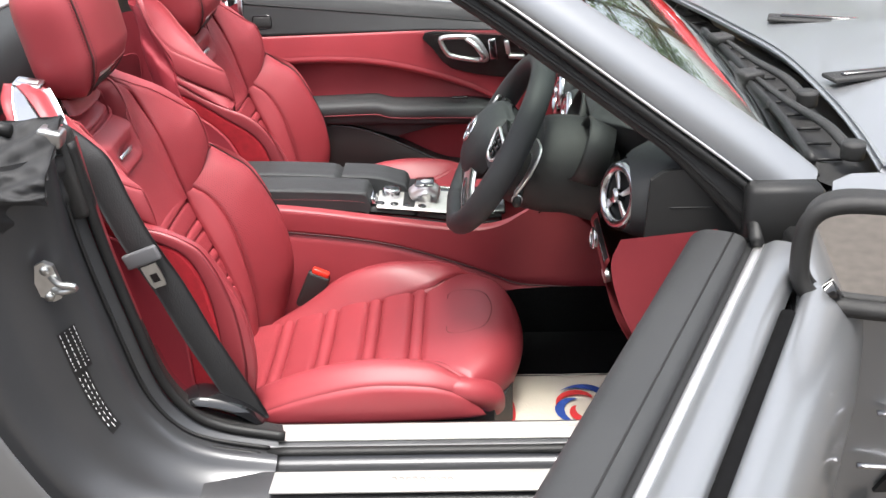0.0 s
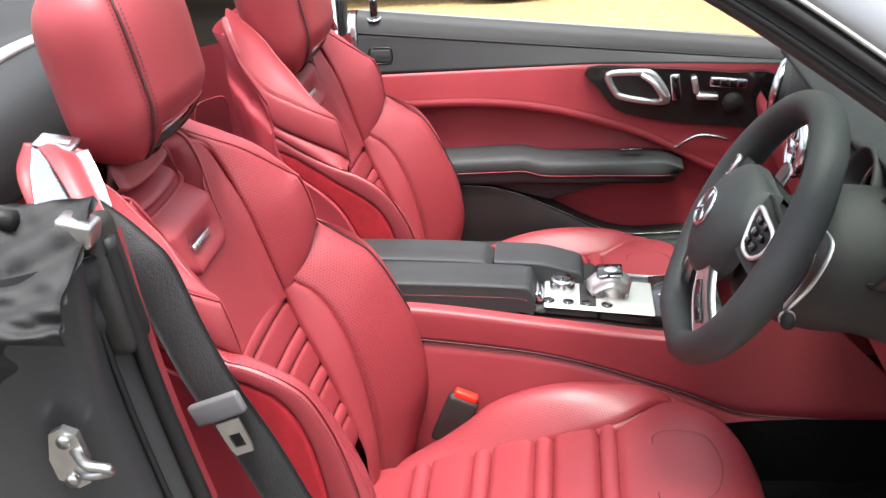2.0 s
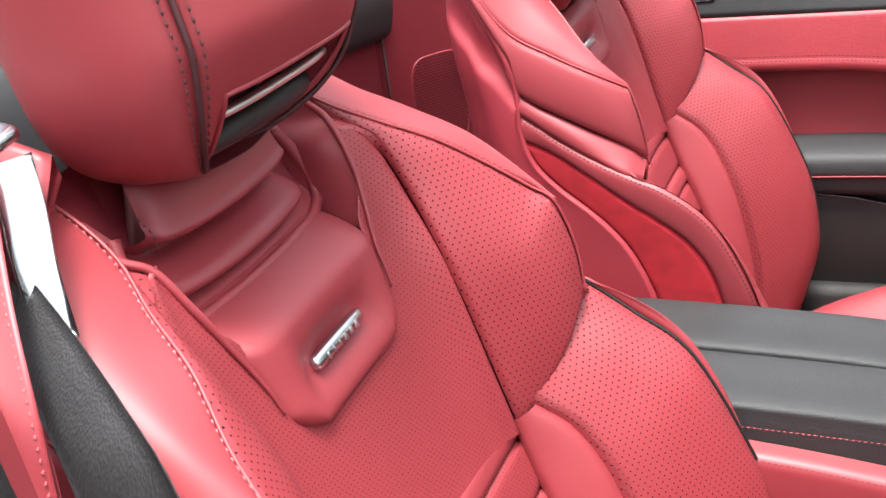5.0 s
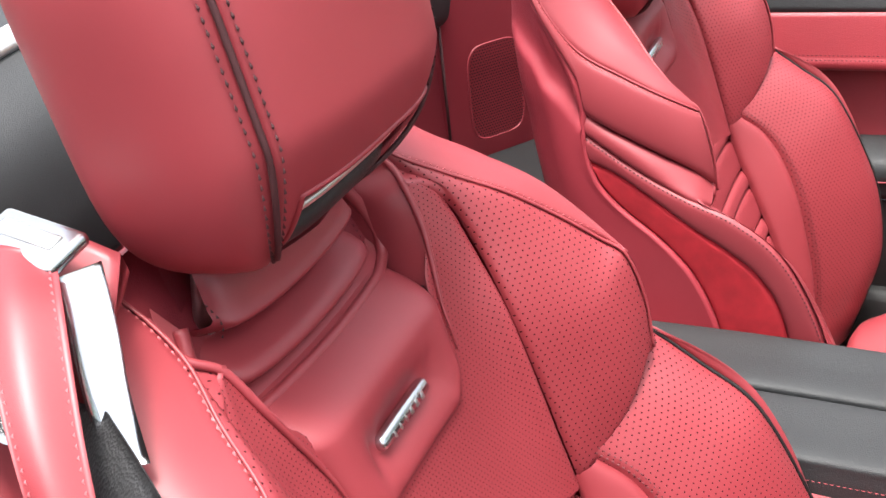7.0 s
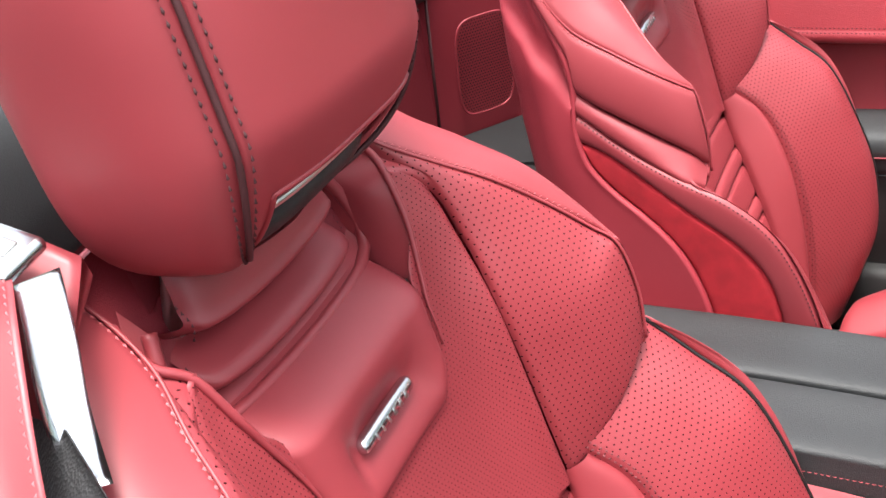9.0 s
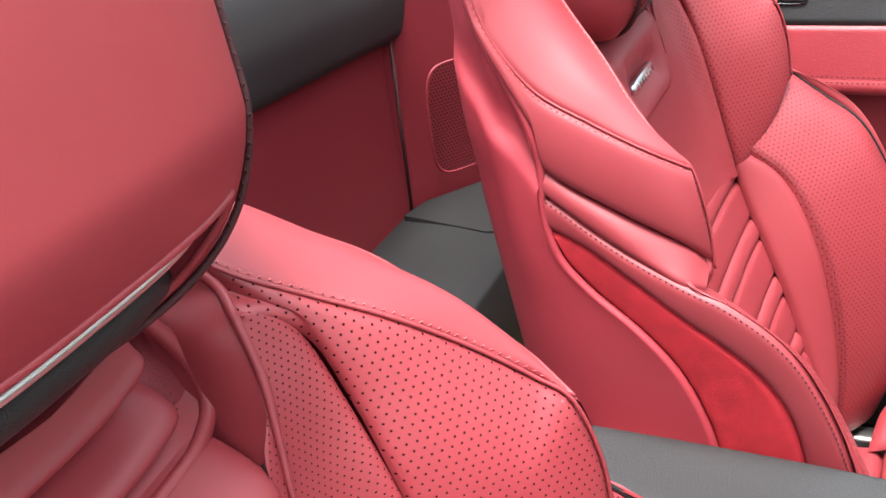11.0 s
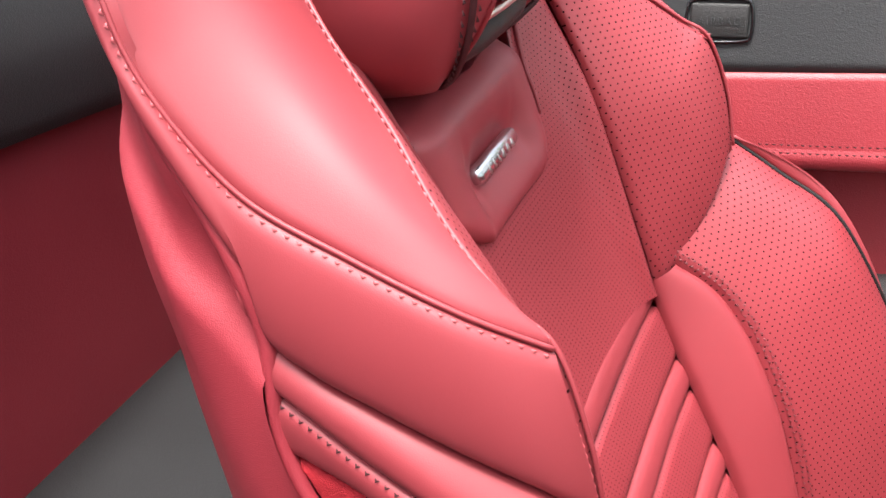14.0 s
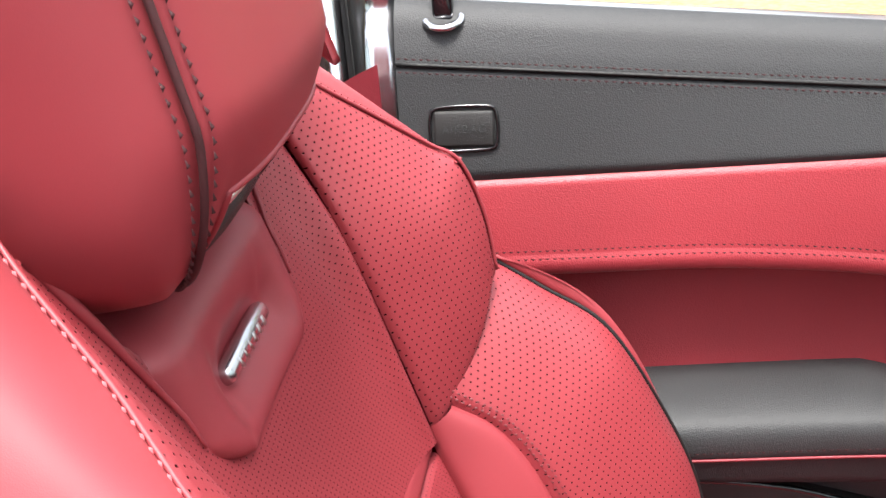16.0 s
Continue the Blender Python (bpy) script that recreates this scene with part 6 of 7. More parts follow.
P = lid(-0.098, -0.004, -0.02, 0.47, 0.648, 0.632, 0.032)
l1 = part("armrest_lid", mesh_of(P), black_leather, console, "black leather armrest lid")
part("stitching", stitch(crv([(0.0, -0.0995, 0.628), (0.22, -0.0995, 0.621), (0.42, -0.0995, 0.612), (0.46, -0.099, 0.604)], 100), (0, -1, 0.3), 0.0052, 0.0042, 0.0005, 0.0001), thread_red, l1)
part("latch", rbox((0.012, 0.05, 0.02), (0.474, -0.06, 0.603), 0.004, 3, (0, -30, 0)), chrome, l1, "chrome lid latch")
P = lid(0.0, 0.094, -0.02, 0.39, 0.648, 0.637, 0.015)
part("armrest_lid", mesh_of(P), black_leather, console, "black leather armrest lid")
P = lid(0.0, 0.094, 0.394, 0.555, 0.636, 0.618, 0.032)
part("armrest_lid", mesh_of(P), black_leather, console, "black leather front armrest lid")
part("console_core", rbox((0.66, 0.19, 0.24), (0.25, 0, 0.47), 0.01, 1), black_soft, console)
# shift panel
P = sheet([[(0.44, -0.098, 0.586), (0.56, -0.098, 0.572), (0.68, -0.098, 0.556), (0.78, -0.098, 0.562)], [(0.44, 0.098, 0.588), (0.56, 0.098, 0.574), (0.68, 0.098, 0.558), (0.78, 0.098, 0.564)]], 20, 8)
part("shift_panel", thick(P, 0.012, (0, 0, 1)), black_wood, console, "black wood shift panel")
sp = part("shift_plate", rbox((0.19, 0.125, 0.006), (0.578, -0.035, 0.5835), 0.003, 2, (0, 6, 0)), plate_metal, console, "satin metal shift plate")
part("controller", disc((0.515, -0.03, 0.602), (0.12, 0, 1), 0.022, 0.026, 32), chrome, sp, "knurled chrome rotary knob")
part("controller_cap", disc((0.5165, -0.03, 0.616), (0.12, 0, 1), 0.016, 0.004, 24), black_gloss, sp)
for k in range(4):
    part("button", disc((0.492 + 0.033 * k, -0.078, 0.5945 - 0.0035 * k), (0.12, 0, 1), 0.010, 0.006, 16), black_gloss, sp)
for k in range(3):
    part("button", rbox((0.018, 0.012, 0.006), (0.49 + 0.03 * k, 0.008, 0.5955 - 0.0033 * k), 0.002, 2, (0, 7, 0)), black_gloss, sp)
shifter = part("gear_selector", tube(crv([(0.605, -0.035, 0.575), (0.602, -0.035, 0.592), (0.598, -0.035, 0.603)], 10), [0.02, 0.019, 0.018, 0.017, 0.016, 0.016, 0.016, 0.017, 0.018, 0.019], 16), satin, console, "satin gear selector")
P = pad([[(0.56, -0.06, 0.604), (0.60, -0.064, 0.621), (0.635, -0.06, 0.604)], [(0.552, -0.035, 0.608), (0.60, -0.035, 0.632), (0.64, -0.035, 0.608)], [(0.56, -0.01, 0.604), (0.60, -0.006, 0.621), (0.635, -0.01, 0.604)]], (0, 0, 1), 20, 16, 0.004, 0.012, 0.012)
part("grip", thick(P, 0.016, (0, 0, 1)), satin, shifter, "satin grip")
part("grip_insert", rbox((0.045, 0.05, 0.006), (0.597, -0.035, 0.630), 0.003, 2), black_gloss, shifter)
tray = part("ash_lid", rbox((0.12, 0.16, 0.012), (0.73, 0, 0.563), 0.004, 2, (0, -3, 0)), black_wood, console, "black wood tray lid")
for k in range(2):
    part("trim_line", rbox((0.1, 0.004, 0.004), (0.73, -0.06 + 0.07 * k, 0.571), 0.001, 1, (0, -3, 20)), chrome, tray)
part("clock_ring", torus((0.87, -0.09, 0.60), (-0.7, -0.3, 0.6), 0.032, 0.006, 32, 8), chrome, console, "chrome ring on the centre stack")

# belt buckle beside the driver's cushion
stalk = part("belt_buckle", rbox((0.055, 0.024, 0.10), (0.325, -0.158, 0.405), 0.008, 3, (0, 24, 0)), black_soft, None, "black seat belt buckle with red button", category="belt buckle")
part("release_button", rbox((0.042, 0.018, 0.016), (0.347, -0.158, 0.453), 0.004, 2, (0, 24, 0)), red_button, stalk, "red release button")
buckle2 = part("belt_buckle", rbox((0.055, 0.024, 0.10), (0.325, 0.158, 0.36), 0.008, 3, (0, 24, 0)), black_soft, None, "black seat belt buckle with red button", category="belt buckle")
part("release_button", rbox((0.042, 0.018, 0.016), (0.347, 0.158, 0.408), 0.004, 2, (0, 24, 0)), red_button, buckle2, "red release button")

# ---- seat belt ----
grip_grey = shader("dark_grey_plastic", (0.10, 0.10, 0.105), 0.45, grain=0.3, grain_scale=1500)
belt = thing("seat_belt", (0.1, -0.7, 0.36), "black webbing seat belt hanging beside the seat", "seat belt")
mid = crv([(-0.070, -0.576, 0.990), (-0.032, -0.602, 0.976), (0.006, -0.628, 0.956), (0.036, -0.648, 0.932), (0.068, -0.668, 0.86), (0.102, -0.684, 0.79), (0.15, -0.692, 0.70), (0.19, -0.692, 0.60), (0.232, -0.686, 0.50), (0.268, -0.676, 0.41), (0.275, -0.672, 0.385)], 60)
wd = np.array([np.interp(np.linspace(0, 1, 60), [0, 0.2, 0.5, 1], c) for c in ([0.85, 0.92, 0.92, 0.95], [-0.3, -0.15, -0.1, 0.05], [0.1, 0.2, 0.38, 0.3])]).T
wd /= np.linalg.norm(wd, axis=1, keepdims=True)
P = np.array([mid + wd * a * np.linspace(0.035, 0.029, 60)[:, None] + np.array((0, -0.004 * (1 - a * a), 0)) for a in np.linspace(-1, 1, 9)])
part("webbing", thick(P, 0.0014, (0.3, -1, 0.2)), webbing, belt, "black woven webbing")
tongue = part("tongue_grip", rbox((0.072, 0.012, 0.03), (0.112, -0.703, 0.768), 0.005, 3, (0, -22, -6)), grip_grey, belt, "grey plastic tongue grip")
o = [(-0.016, 0), (0.016, 0), (0.014, -0.045), (0.009, -0.05), (-0.009, -0.05), (-0.014, -0.045)]
bm = bmesh.new()
pl = rbox((0.03, 0.003, 0.014), (0, 0, -0.007), 0.001, 1)
pl.free()
tng = join(slab([(-0.016, 0.0), (0.016, 0.0), (0.016, -0.018), (-0.016, -0.018)], -0.0015, 0.0015, "y"), slab([(-0.016, -0.018), (-0.008, -0.018), (-0.008, -0.036), (-0.015, -0.036)], -0.0015, 0.0015, "y"), slab([(0.008, -0.018), (0.016, -0.018), (0.015, -0.036), (0.008, -0.036)], -0.0015, 0.0015, "y"), slab([(-0.015, -0.036), (0.015, -0.036), (0.012, -0.046), (-0.012, -0.046)], -0.0015, 0.0015, "y"))
bm.free()
mt = pose(0.124, -0.710, 0.755, 0, -22, -6)
part("tongue", ([tuple(mt @ Vector(v)) for v in tng[0]], tng[1], None), steel, tongue, "steel belt tongue", smooth=False)

# ---- steering wheel ----
wheel = thing("steering_wheel", (0.85, DRIVER, 0.83), "black leather flat-bottomed steering wheel with silver spokes", "steering wheel")
WC = Vector((0.768, DRIVER, 0.853))
wm = Matrix.Translation(WC) @ Matrix.Rotation(radians(30), 4, "Y")


def wp(a, b, c=0.0):
    """A point in the wheel's plane: a to the car's left, b up, c towards the driver."""
    return tuple(wm @ Vector((-c, a, b)))


rim = []
for t_ in np.linspace(0, 2 * math.pi, 72, endpoint=False):
    a, b = 0.181 * math.cos(t_), 0.181 * math.sin(t_)
    b = max(b, -0.158 - 0.012 * math.cos(t_ - 1.5 * math.pi))
    rim.append((a, b))
axis_w = tuple(wm.to_3x3() @ Vector((1, 0, 0)))
rad = [0.0222 + 0.002 * max(0, math.cos(2 * t_)) for t_ in np.linspace(0, 2 * math.pi, 72, endpoint=False)]
rim_ob = part("rim", tube([wp(a, b) for a, b in rim], rad, 20, closed=True, up=axis_w, flat=1.12), black_leather, wheel, "black leather rim")
for t_ in (0.6, 2.5, 3.95, 5.45):
    k = int(t_ / (2 * math.pi) * 72)
    a, b = rim[k]
    part("seam_ring", torus(wp(a, b), tuple(Vector(wp(*rim[(k + 1) % 72])) - Vector(wp(*rim[k - 1]))), 0.0208, 0.0012, 20, 6), thread_dark, rim_ob)
hub = pad([[wp(-0.062, 0.078, 0.020), wp(0, 0.088, 0.034), wp(0.062, 0.078, 0.020)], [wp(-0.094, 0.02, 0.030), wp(0, 0.02, 0.058), wp(0.094, 0.02, 0.030)], [wp(-0.080, -0.045, 0.028), wp(0, -0.045, 0.052), wp(0.080, -0.045, 0.028)], [wp(-0.040, -0.088, 0.018), wp(0, -0.096, 0.030), wp(0.040, -0.088, 0.018)]], tuple(-Vector(axis_w)), 40, 40, 0.008, 0.022, 0.034)
part("airbag_pad", thick(hub, 0.05, tuple(-Vector(axis_w))), black_leather, wheel, "black airbag pad")
emb = part("emblem", torus(wp(0, 0.0, 0.064), axis_w, 0.026, 0.003, 32, 8), chrome, wheel, "chrome round emblem")
part("emblem_bar", tube([wp(0, 0.0, 0.065), wp(0, 0.025, 0.065)], 0.003, 6), chrome, emb)
part("emblem_bar", tube([wp(0, 0.0, 0.065), wp(-0.02, -0.015, 0.065)], 0.003, 6), chrome, emb)
part("emblem_bar", tube([wp(0, 0.0, 0.065), wp(0.02, -0.015, 0.065)], 0.003, 6), chrome, emb)
for s in (-1, 1):
    P = sheet([[wp(s * 0.060, 0.070, 0.020), wp(s * 0.11, 0.062, 0.016), wp(s * 0.168, 0.048, 0.0)], [wp(s * 0.070, 0.035, 0.028), wp(s * 0.12, 0.028, 0.022), wp(s * 0.172, 0.018, 0.0)], [wp(s * 0.070, -0.008, 0.028), wp(s * 0.12, -0.012, 0.020), wp(s * 0.172, -0.018, 0.0)]], 20, 14)
    sp_ = part("spoke", thick(P, 0.016, tuple(-Vector(axis_w))), black_soft, wheel, "black spoke with a silver-edged button pod")
    pod_ = [(0.094, 0.058), (0.118, 0.055), (0.142, 0.048), (0.150, 0.036), (0.146, 0.016), (0.132, 0.004), (0.110, 0.006), (0.098, 0.024), (0.090, 0.044)]
    lift_ = lambda a: float(np.interp(a, [0.08, 0.12, 0.16], [0.034, 0.026, 0.012]))
    part("bezel", tube(crv([wp(s * a, b, lift_(a)) for a, b in pod_], 48, closed=True)[:-1], 0.0034, 8, closed=True, up=axis_w), satin, sp_, "silver bezel round the buttons")
    for k in range(6):
        a, b = 0.106 + 0.017 * (k % 2) + 0.004 * (k // 2 == 1), 0.046 - 0.015 * (k // 2)
        part("button", rbox((0.006, 0.013, 0.010), wp(s * a, b, lift_(a) - 0.001), 0.002, 2, (0, 30, 0)), black_gloss, sp_)
    # pair of silver lower spokes
    P = sheet([[wp(s * 0.030, -0.070, 0.036), wp(s * 0.050, -0.105, 0.026), wp(s * 0.082, -0.140, 0.008), wp(s * 0.098, -0.150, 0.0)], [wp(s * 0.062, -0.052, 0.034), wp(s * 0.088, -0.080, 0.024), wp(s * 0.122, -0.108, 0.008), wp(s * 0.142, -0.116, 0.0)]], 20, 12)
    low_ = part("lower_spoke", thick(P, 0.012, tuple(-Vector(axis_w))), satin, wheel, "silver lower spoke with a dark slot")
    P = sheet([[wp(s * 0.050, -0.082, 0.0335), wp(s * 0.068, -0.104, 0.0265), wp(s * 0.090, -0.124, 0.016)], [wp(s * 0.062, -0.074, 0.0335), wp(s * 0.082, -0.095, 0.0265), wp(s * 0.104, -0.113, 0.016)]], 12, 6)
    part("slot", thick(P, 0.002, tuple(-Vector(axis_w))), black_gloss, low_)
for s in (-1, 1):
    P = sheet([[wp(s * 0.100, 0.075, -0.040), wp(s * 0.150, 0.070, -0.046), wp(s * 0.160, 0.020, -0.050), wp(s * 0.142, -0.035, -0.050)], [wp(s * 0.098, 0.045, -0.040), wp(s * 0.128, 0.045, -0.046), wp(s * 0.138, 0.015, -0.050), wp(s * 0.132, -0.030, -0.050)]], 24, 6)
    part("paddle", thick(P, 0.006, tuple(-Vector(axis_w))), satin, wheel, "metal shift paddle")
col_ = crv([wp(0, 0, -0.01), wp(0, -0.005, -0.08), (0.93, DRIVER, 0.80), (1.1, DRIVER, 0.74)], 20)
part("column_shroud", tube(col_, np.interp(np.linspace(0, 1, 20), [0, 0.1, 0.3, 1], [0.05, 0.088, 0.10, 0.105]), 24), black_soft, wheel, "black column shroud")
for s in (-1, 1):
    part("stalk", tube([wp(s * 0.06, -0.03, -0.07), wp(s * 0.15, -0.045, -0.062)], [0.007, 0.009], 10), black_soft, wheel, "black column stalk")
    part("stalk_ring", torus(wp(s * 0.135, -0.043, -0.063), (0, 1, -0.1), 0.0092, 0.002, 20, 6), satin, wheel)

# ---- dashboard ----
dash = thing("dashboard", (1.1, 0, 0.5), "black leather dashboard over a red lower panel with round chrome vents", "dashboard")
yd = np.linspace(-0.69, 0.69, 31)


def ends(y):
    """The dash top draws back above the vents at its ends."""
    u = min(max((abs(y) - 0.45) / 0.07, 0), 1)
    return 0.10 * u * u * (3 - 2 * u)




def hood(y):
    return 0.035 * math.exp(-((y - DRIVER) / 0.17) ** 4)


P = sheet([[(1.30, y, 0.860) for y in yd], [(1.18, y, 0.905 + hood(y) * 0.3) for y in yd], [(1.03 + ends(y), y, 0.925 + hood(y) - 0.2 * ends(y)) for y in yd], [(0.965 - hood(y) * 0.25 + ends(y), y, 0.90 + hood(y) - 0.1 * ends(y)) for y in yd], [(0.962 - hood(y) * 0.25 + ends(y), y, 0.88 + hood(y)) for y in yd], [(1.0 + ends(y), y, 0.86) for y in yd]], 60, 40)
part("dash_top", mesh_of(P), black_leather, dash, "black leather dash top")
yf = np.linspace(-0.5, 0.5, 13)
P = sheet([[(1.0, y, 0.862) for y in yf], [(0.985 - 0.02 * (abs(y) < 0.15), y, 0.80) for y in yf], [(0.97 - 0.03 * (abs(y) < 0.15), y, 0.745) for y in yf], [(0.965, y, 0.735) for y in yf]], 60, 20)
part("dash_face", mesh_of(P), black_soft, dash, "black dash face")
P = sheet([[(0.962, y, 0.737) for y in yd], [(0.955, y, 0.70) for y in yd], [(0.985, y, 0.60) for y in yd], [(1.06, y, 0.50) for y in yd], [(1.2, y, 0.43) for y in yd]], 60, 24)
part("knee_panel", mesh_of(P), leather, dash, "red leather lower dash")
P = sheet([[(0.958, y, 0.748) for y in (-0.70, -0.62, -0.52)], [(0.95, y, 0.735) for y in (-0.70, -0.62, -0.52)], [(0.955, y, 0.715) for y in (-0.70, -0.62, -0.52)]], 20, 8)
part("trim_strip", mesh_of(P), black_gloss, dash, "black lacquer strip")
def vent(x, y, z, r, ax):
    """A round air vent: black pod, chrome ring, hub and four curved vanes."""
    q = Vector(ax).to_track_quat("Z", "Y").to_matrix()
    pod = part("vent_pod", disc((x + 0.03, y, z), ax, r * 1.25, 0.1, 40, rings=((r * 1.5, -0.06), (r * 1.38, 0.0), (r * 1.22, 0.022), (r * 1.10, 0.028), (r * 0.96, 0.016), (r * 0.9, -0.03))), black_leather, dash, "round vent pod")
    part("vent_ring", torus((x + 0.004, y, z), ax, r, 0.010, 48, 12, r2=0.012), chrome, pod, "chrome vent ring")
    part("vent_hub", disc((x - 0.002, y, z), ax, 0.014, 0.018, 24), chrome, pod)
    for k in range(4):
        a = 0.5 + k * math.pi / 2
        path = [Vector((x + 0.002, y, z)) + q @ Vector((math.cos(a + 0.25 * t_) * r * t_, math.sin(a + 0.25 * t_) * r * t_, 0.002 - 0.008 * t_)) for t_ in np.linspace(0.1, 0.95, 8)]
        part("vent_vane", tube([tuple(p) for p in path], np.linspace(0.004, 0.0085, 8), 8, flat=0.5, up=ax), satin, pod)
    return pod


for (x, y, z, r) in ((0.926, -0.105, 0.812, 0.046), (0.926, 0.105, 0.800, 0.046)):
    vent(x, y, z, r, (-1, 0, 0.18))
for s in (-1, 1):
    cz_ = 0.826 if s < 0 else 0.770
    ax = Vector((-0.9, 0.36 * s, 0.2))
    vent(0.985, s * 0.60, cz_, 0.054, tuple(ax))
    # the end of the dash swells out of the round vent
    rows = []
    for d, hy_, hz_, e_ in ((0.015, 0.070, 0.070, 1.0), (0.03, 0.082, 0.078, 0.9), (0.07, 0.098, 0.084, 0.7), (0.13, 0.108, 0.086, 0.6), (0.22, 0.112, 0.084, 0.55)):
        row = []
        for a in np.linspace(0, 2 * math.pi, 48, endpoint=False):
            ca, sa = math.cos(a), math.sin(a)
            row.append((0.985 + d, s * (0.60 - 0.02 * min(d / 0.1, 1)) + hy_ * math.copysign(abs(ca) ** e_, ca), cz_ + hz_ * math.copysign(abs(sa) ** e_, sa) + 0.02 * min(d / 0.2, 1)))
        rows.append(row)
    part("dash_end_pod", mesh_of(np.array(rows), close_u=True), black_leather, dash, "black leather dash end round the vent")
    part("pod_seam", tube([(0.985 + d, s * (0.585 + 0.105), cz_ + 0.012) for d in np.linspace(0.08, 0.22, 10)], 0.0014, 6), rubber, dash)
# instrument binnacle
for s in (-1, 1):
    tub = part("gauge", torus((0.955, DRIVER + s * 0.085, 0.86), (-1, 0, 0.35), 0.058, 0.006, 40, 8), chrome, dash, "chrome-ringed gauge")
    part("gauge_face", disc((0.962, DRIVER + s * 0.085, 0.858), (-1, 0, 0.35), 0.056, 0.008, 32), black_gloss, tub)
    part("gauge_tube", disc((0.945, DRIVER + s * 0.085, 0.863), (-1, 0, 0.35), 0.06, 0.03, 32, rings=((0.064, -0.03), (0.066, 0.02), (0.063, 0.024), (0.06, 0.02), (0.058, -0.03))), black_soft, tub)
btn = part("start_button", disc((0.953, -0.55, 0.715), (-1, -0.1, 0.1), 0.017, 0.012, 24), steel, dash, "round start button")
part("button_ring", torus((0.946, -0.55, 0.716), (-1, -0.1, 0.1), 0.019, 0.003, 24, 8), chrome, btn)
part("light_switch", disc((0.968, -0.60, 0.66), (-1, -0.1, -0.2), 0.014, 0.012, 24), satin, dash, "small satin switch")
P = sheet([[(0.98, -0.695, 0.78), (0.965, -0.69, 0.72), (1.0, -0.69, 0.6), (1.08, -0.69, 0.48)], [(1.15, -0.70, 0.80), (1.15, -0.70, 0.72), (1.15, -0.70, 0.6), (1.2, -0.7, 0.45)]], 20, 8)
part("dash_end", mesh_of(P), leather, dash, "red dash end panel")
for s in (-1, 1):
    part("dash_cheek", slab([(1.03, 0.89), (1.05, 0.905), (1.08, 0.91), (1.18, 0.90), (1.26, 0.86), (1.27, 0.82), (1.22, 0.765), (1.12, 0.738), (1.0, 0.738), (1.02, 0.75)], s * 0.690, s * 0.676, "y"), black_soft, dash, "black dash cheek", smooth=False)

# ---- floor mat ----
fm = part("paper_floor_mat", thick(np.array([[(x, y, 0.277 + 0.06 * max(0, (x - 1.05)) + 0.004 * noise.noise(Vector((x * 9, y * 9, 0)))) for x in np.linspace(0.74, 1.16, 30)] for y in np.linspace(-0.645, -0.345, 24)]), 0.001, (0, 0, 1)), mat_paper, None, "cream paper floor mat printed with a red and blue swirl", category="floor mat")


def swirl(a0, r0, r1, w, material, name):
    cx, cy_ = 0.955, -0.475
    A = np.linspace(0, 1, 24)
    ins = [(cx + (r0 + (r1 - r0) * t_) * math.cos(a0 + 2.3 * t_), cy_ + (r0 + (r1 - r0) * t_) * math.sin(a0 + 2.3 * t_), 0.2815) for t_ in A]
    out_ = [(cx + (r0 + (r1 - r0) * t_ + w * math.sin(math.pi * min(t_ + 0.12, 1))) * math.cos(a0 + 2.3 * t_), cy_ + (r0 + (r1 - r0) * t_ + w * math.sin(math.pi * min(t_ + 0.12, 1))) * math.sin(a0 + 2.3 * t_), 0.2815) for t_ in A]
    part(name, mesh_of(np.array([ins, out_])), material, fm)


for k in range(3):
    swirl(k * 2.094 + 0.3, 0.03, 0.085, 0.022, print_blue, "printed_swirl")
    swirl(k * 2.094 + 1.2, 0.025, 0.075, 0.02, print_red, "printed_swirl")
P = np.array([[(x + 0.012 * math.sin(y * 22), y, 0.2815) for x in (0.765, 0.785)] for y in np.linspace(-0.64, -0.36, 24)])
part("printed_band", mesh_of(P), print_red, fm)
P = np.array([[(x + 0.012 * math.sin(y * 22) - 0.022 + 0.02 * (x > 0.76), y, 0.2815) for x in (0.745 + 0.012 * (y > -0.5), 0.762)] for y in np.linspace(-0.64, -0.5, 12)])
part("printed_band", mesh_of(P), print_blue, fm)
part("printed_edge", tube([(0.745, -0.356, 0.2812), (1.04, -0.356, 0.2812)], 0.0012, 4), rubber, fm)
for k in range(5):
    part("printed_bar", rbox((0.02, 0.014, 0.0006), (1.06, -0.40 - 0.022 * k, 0.2822), 0, 1), print_red, fm)

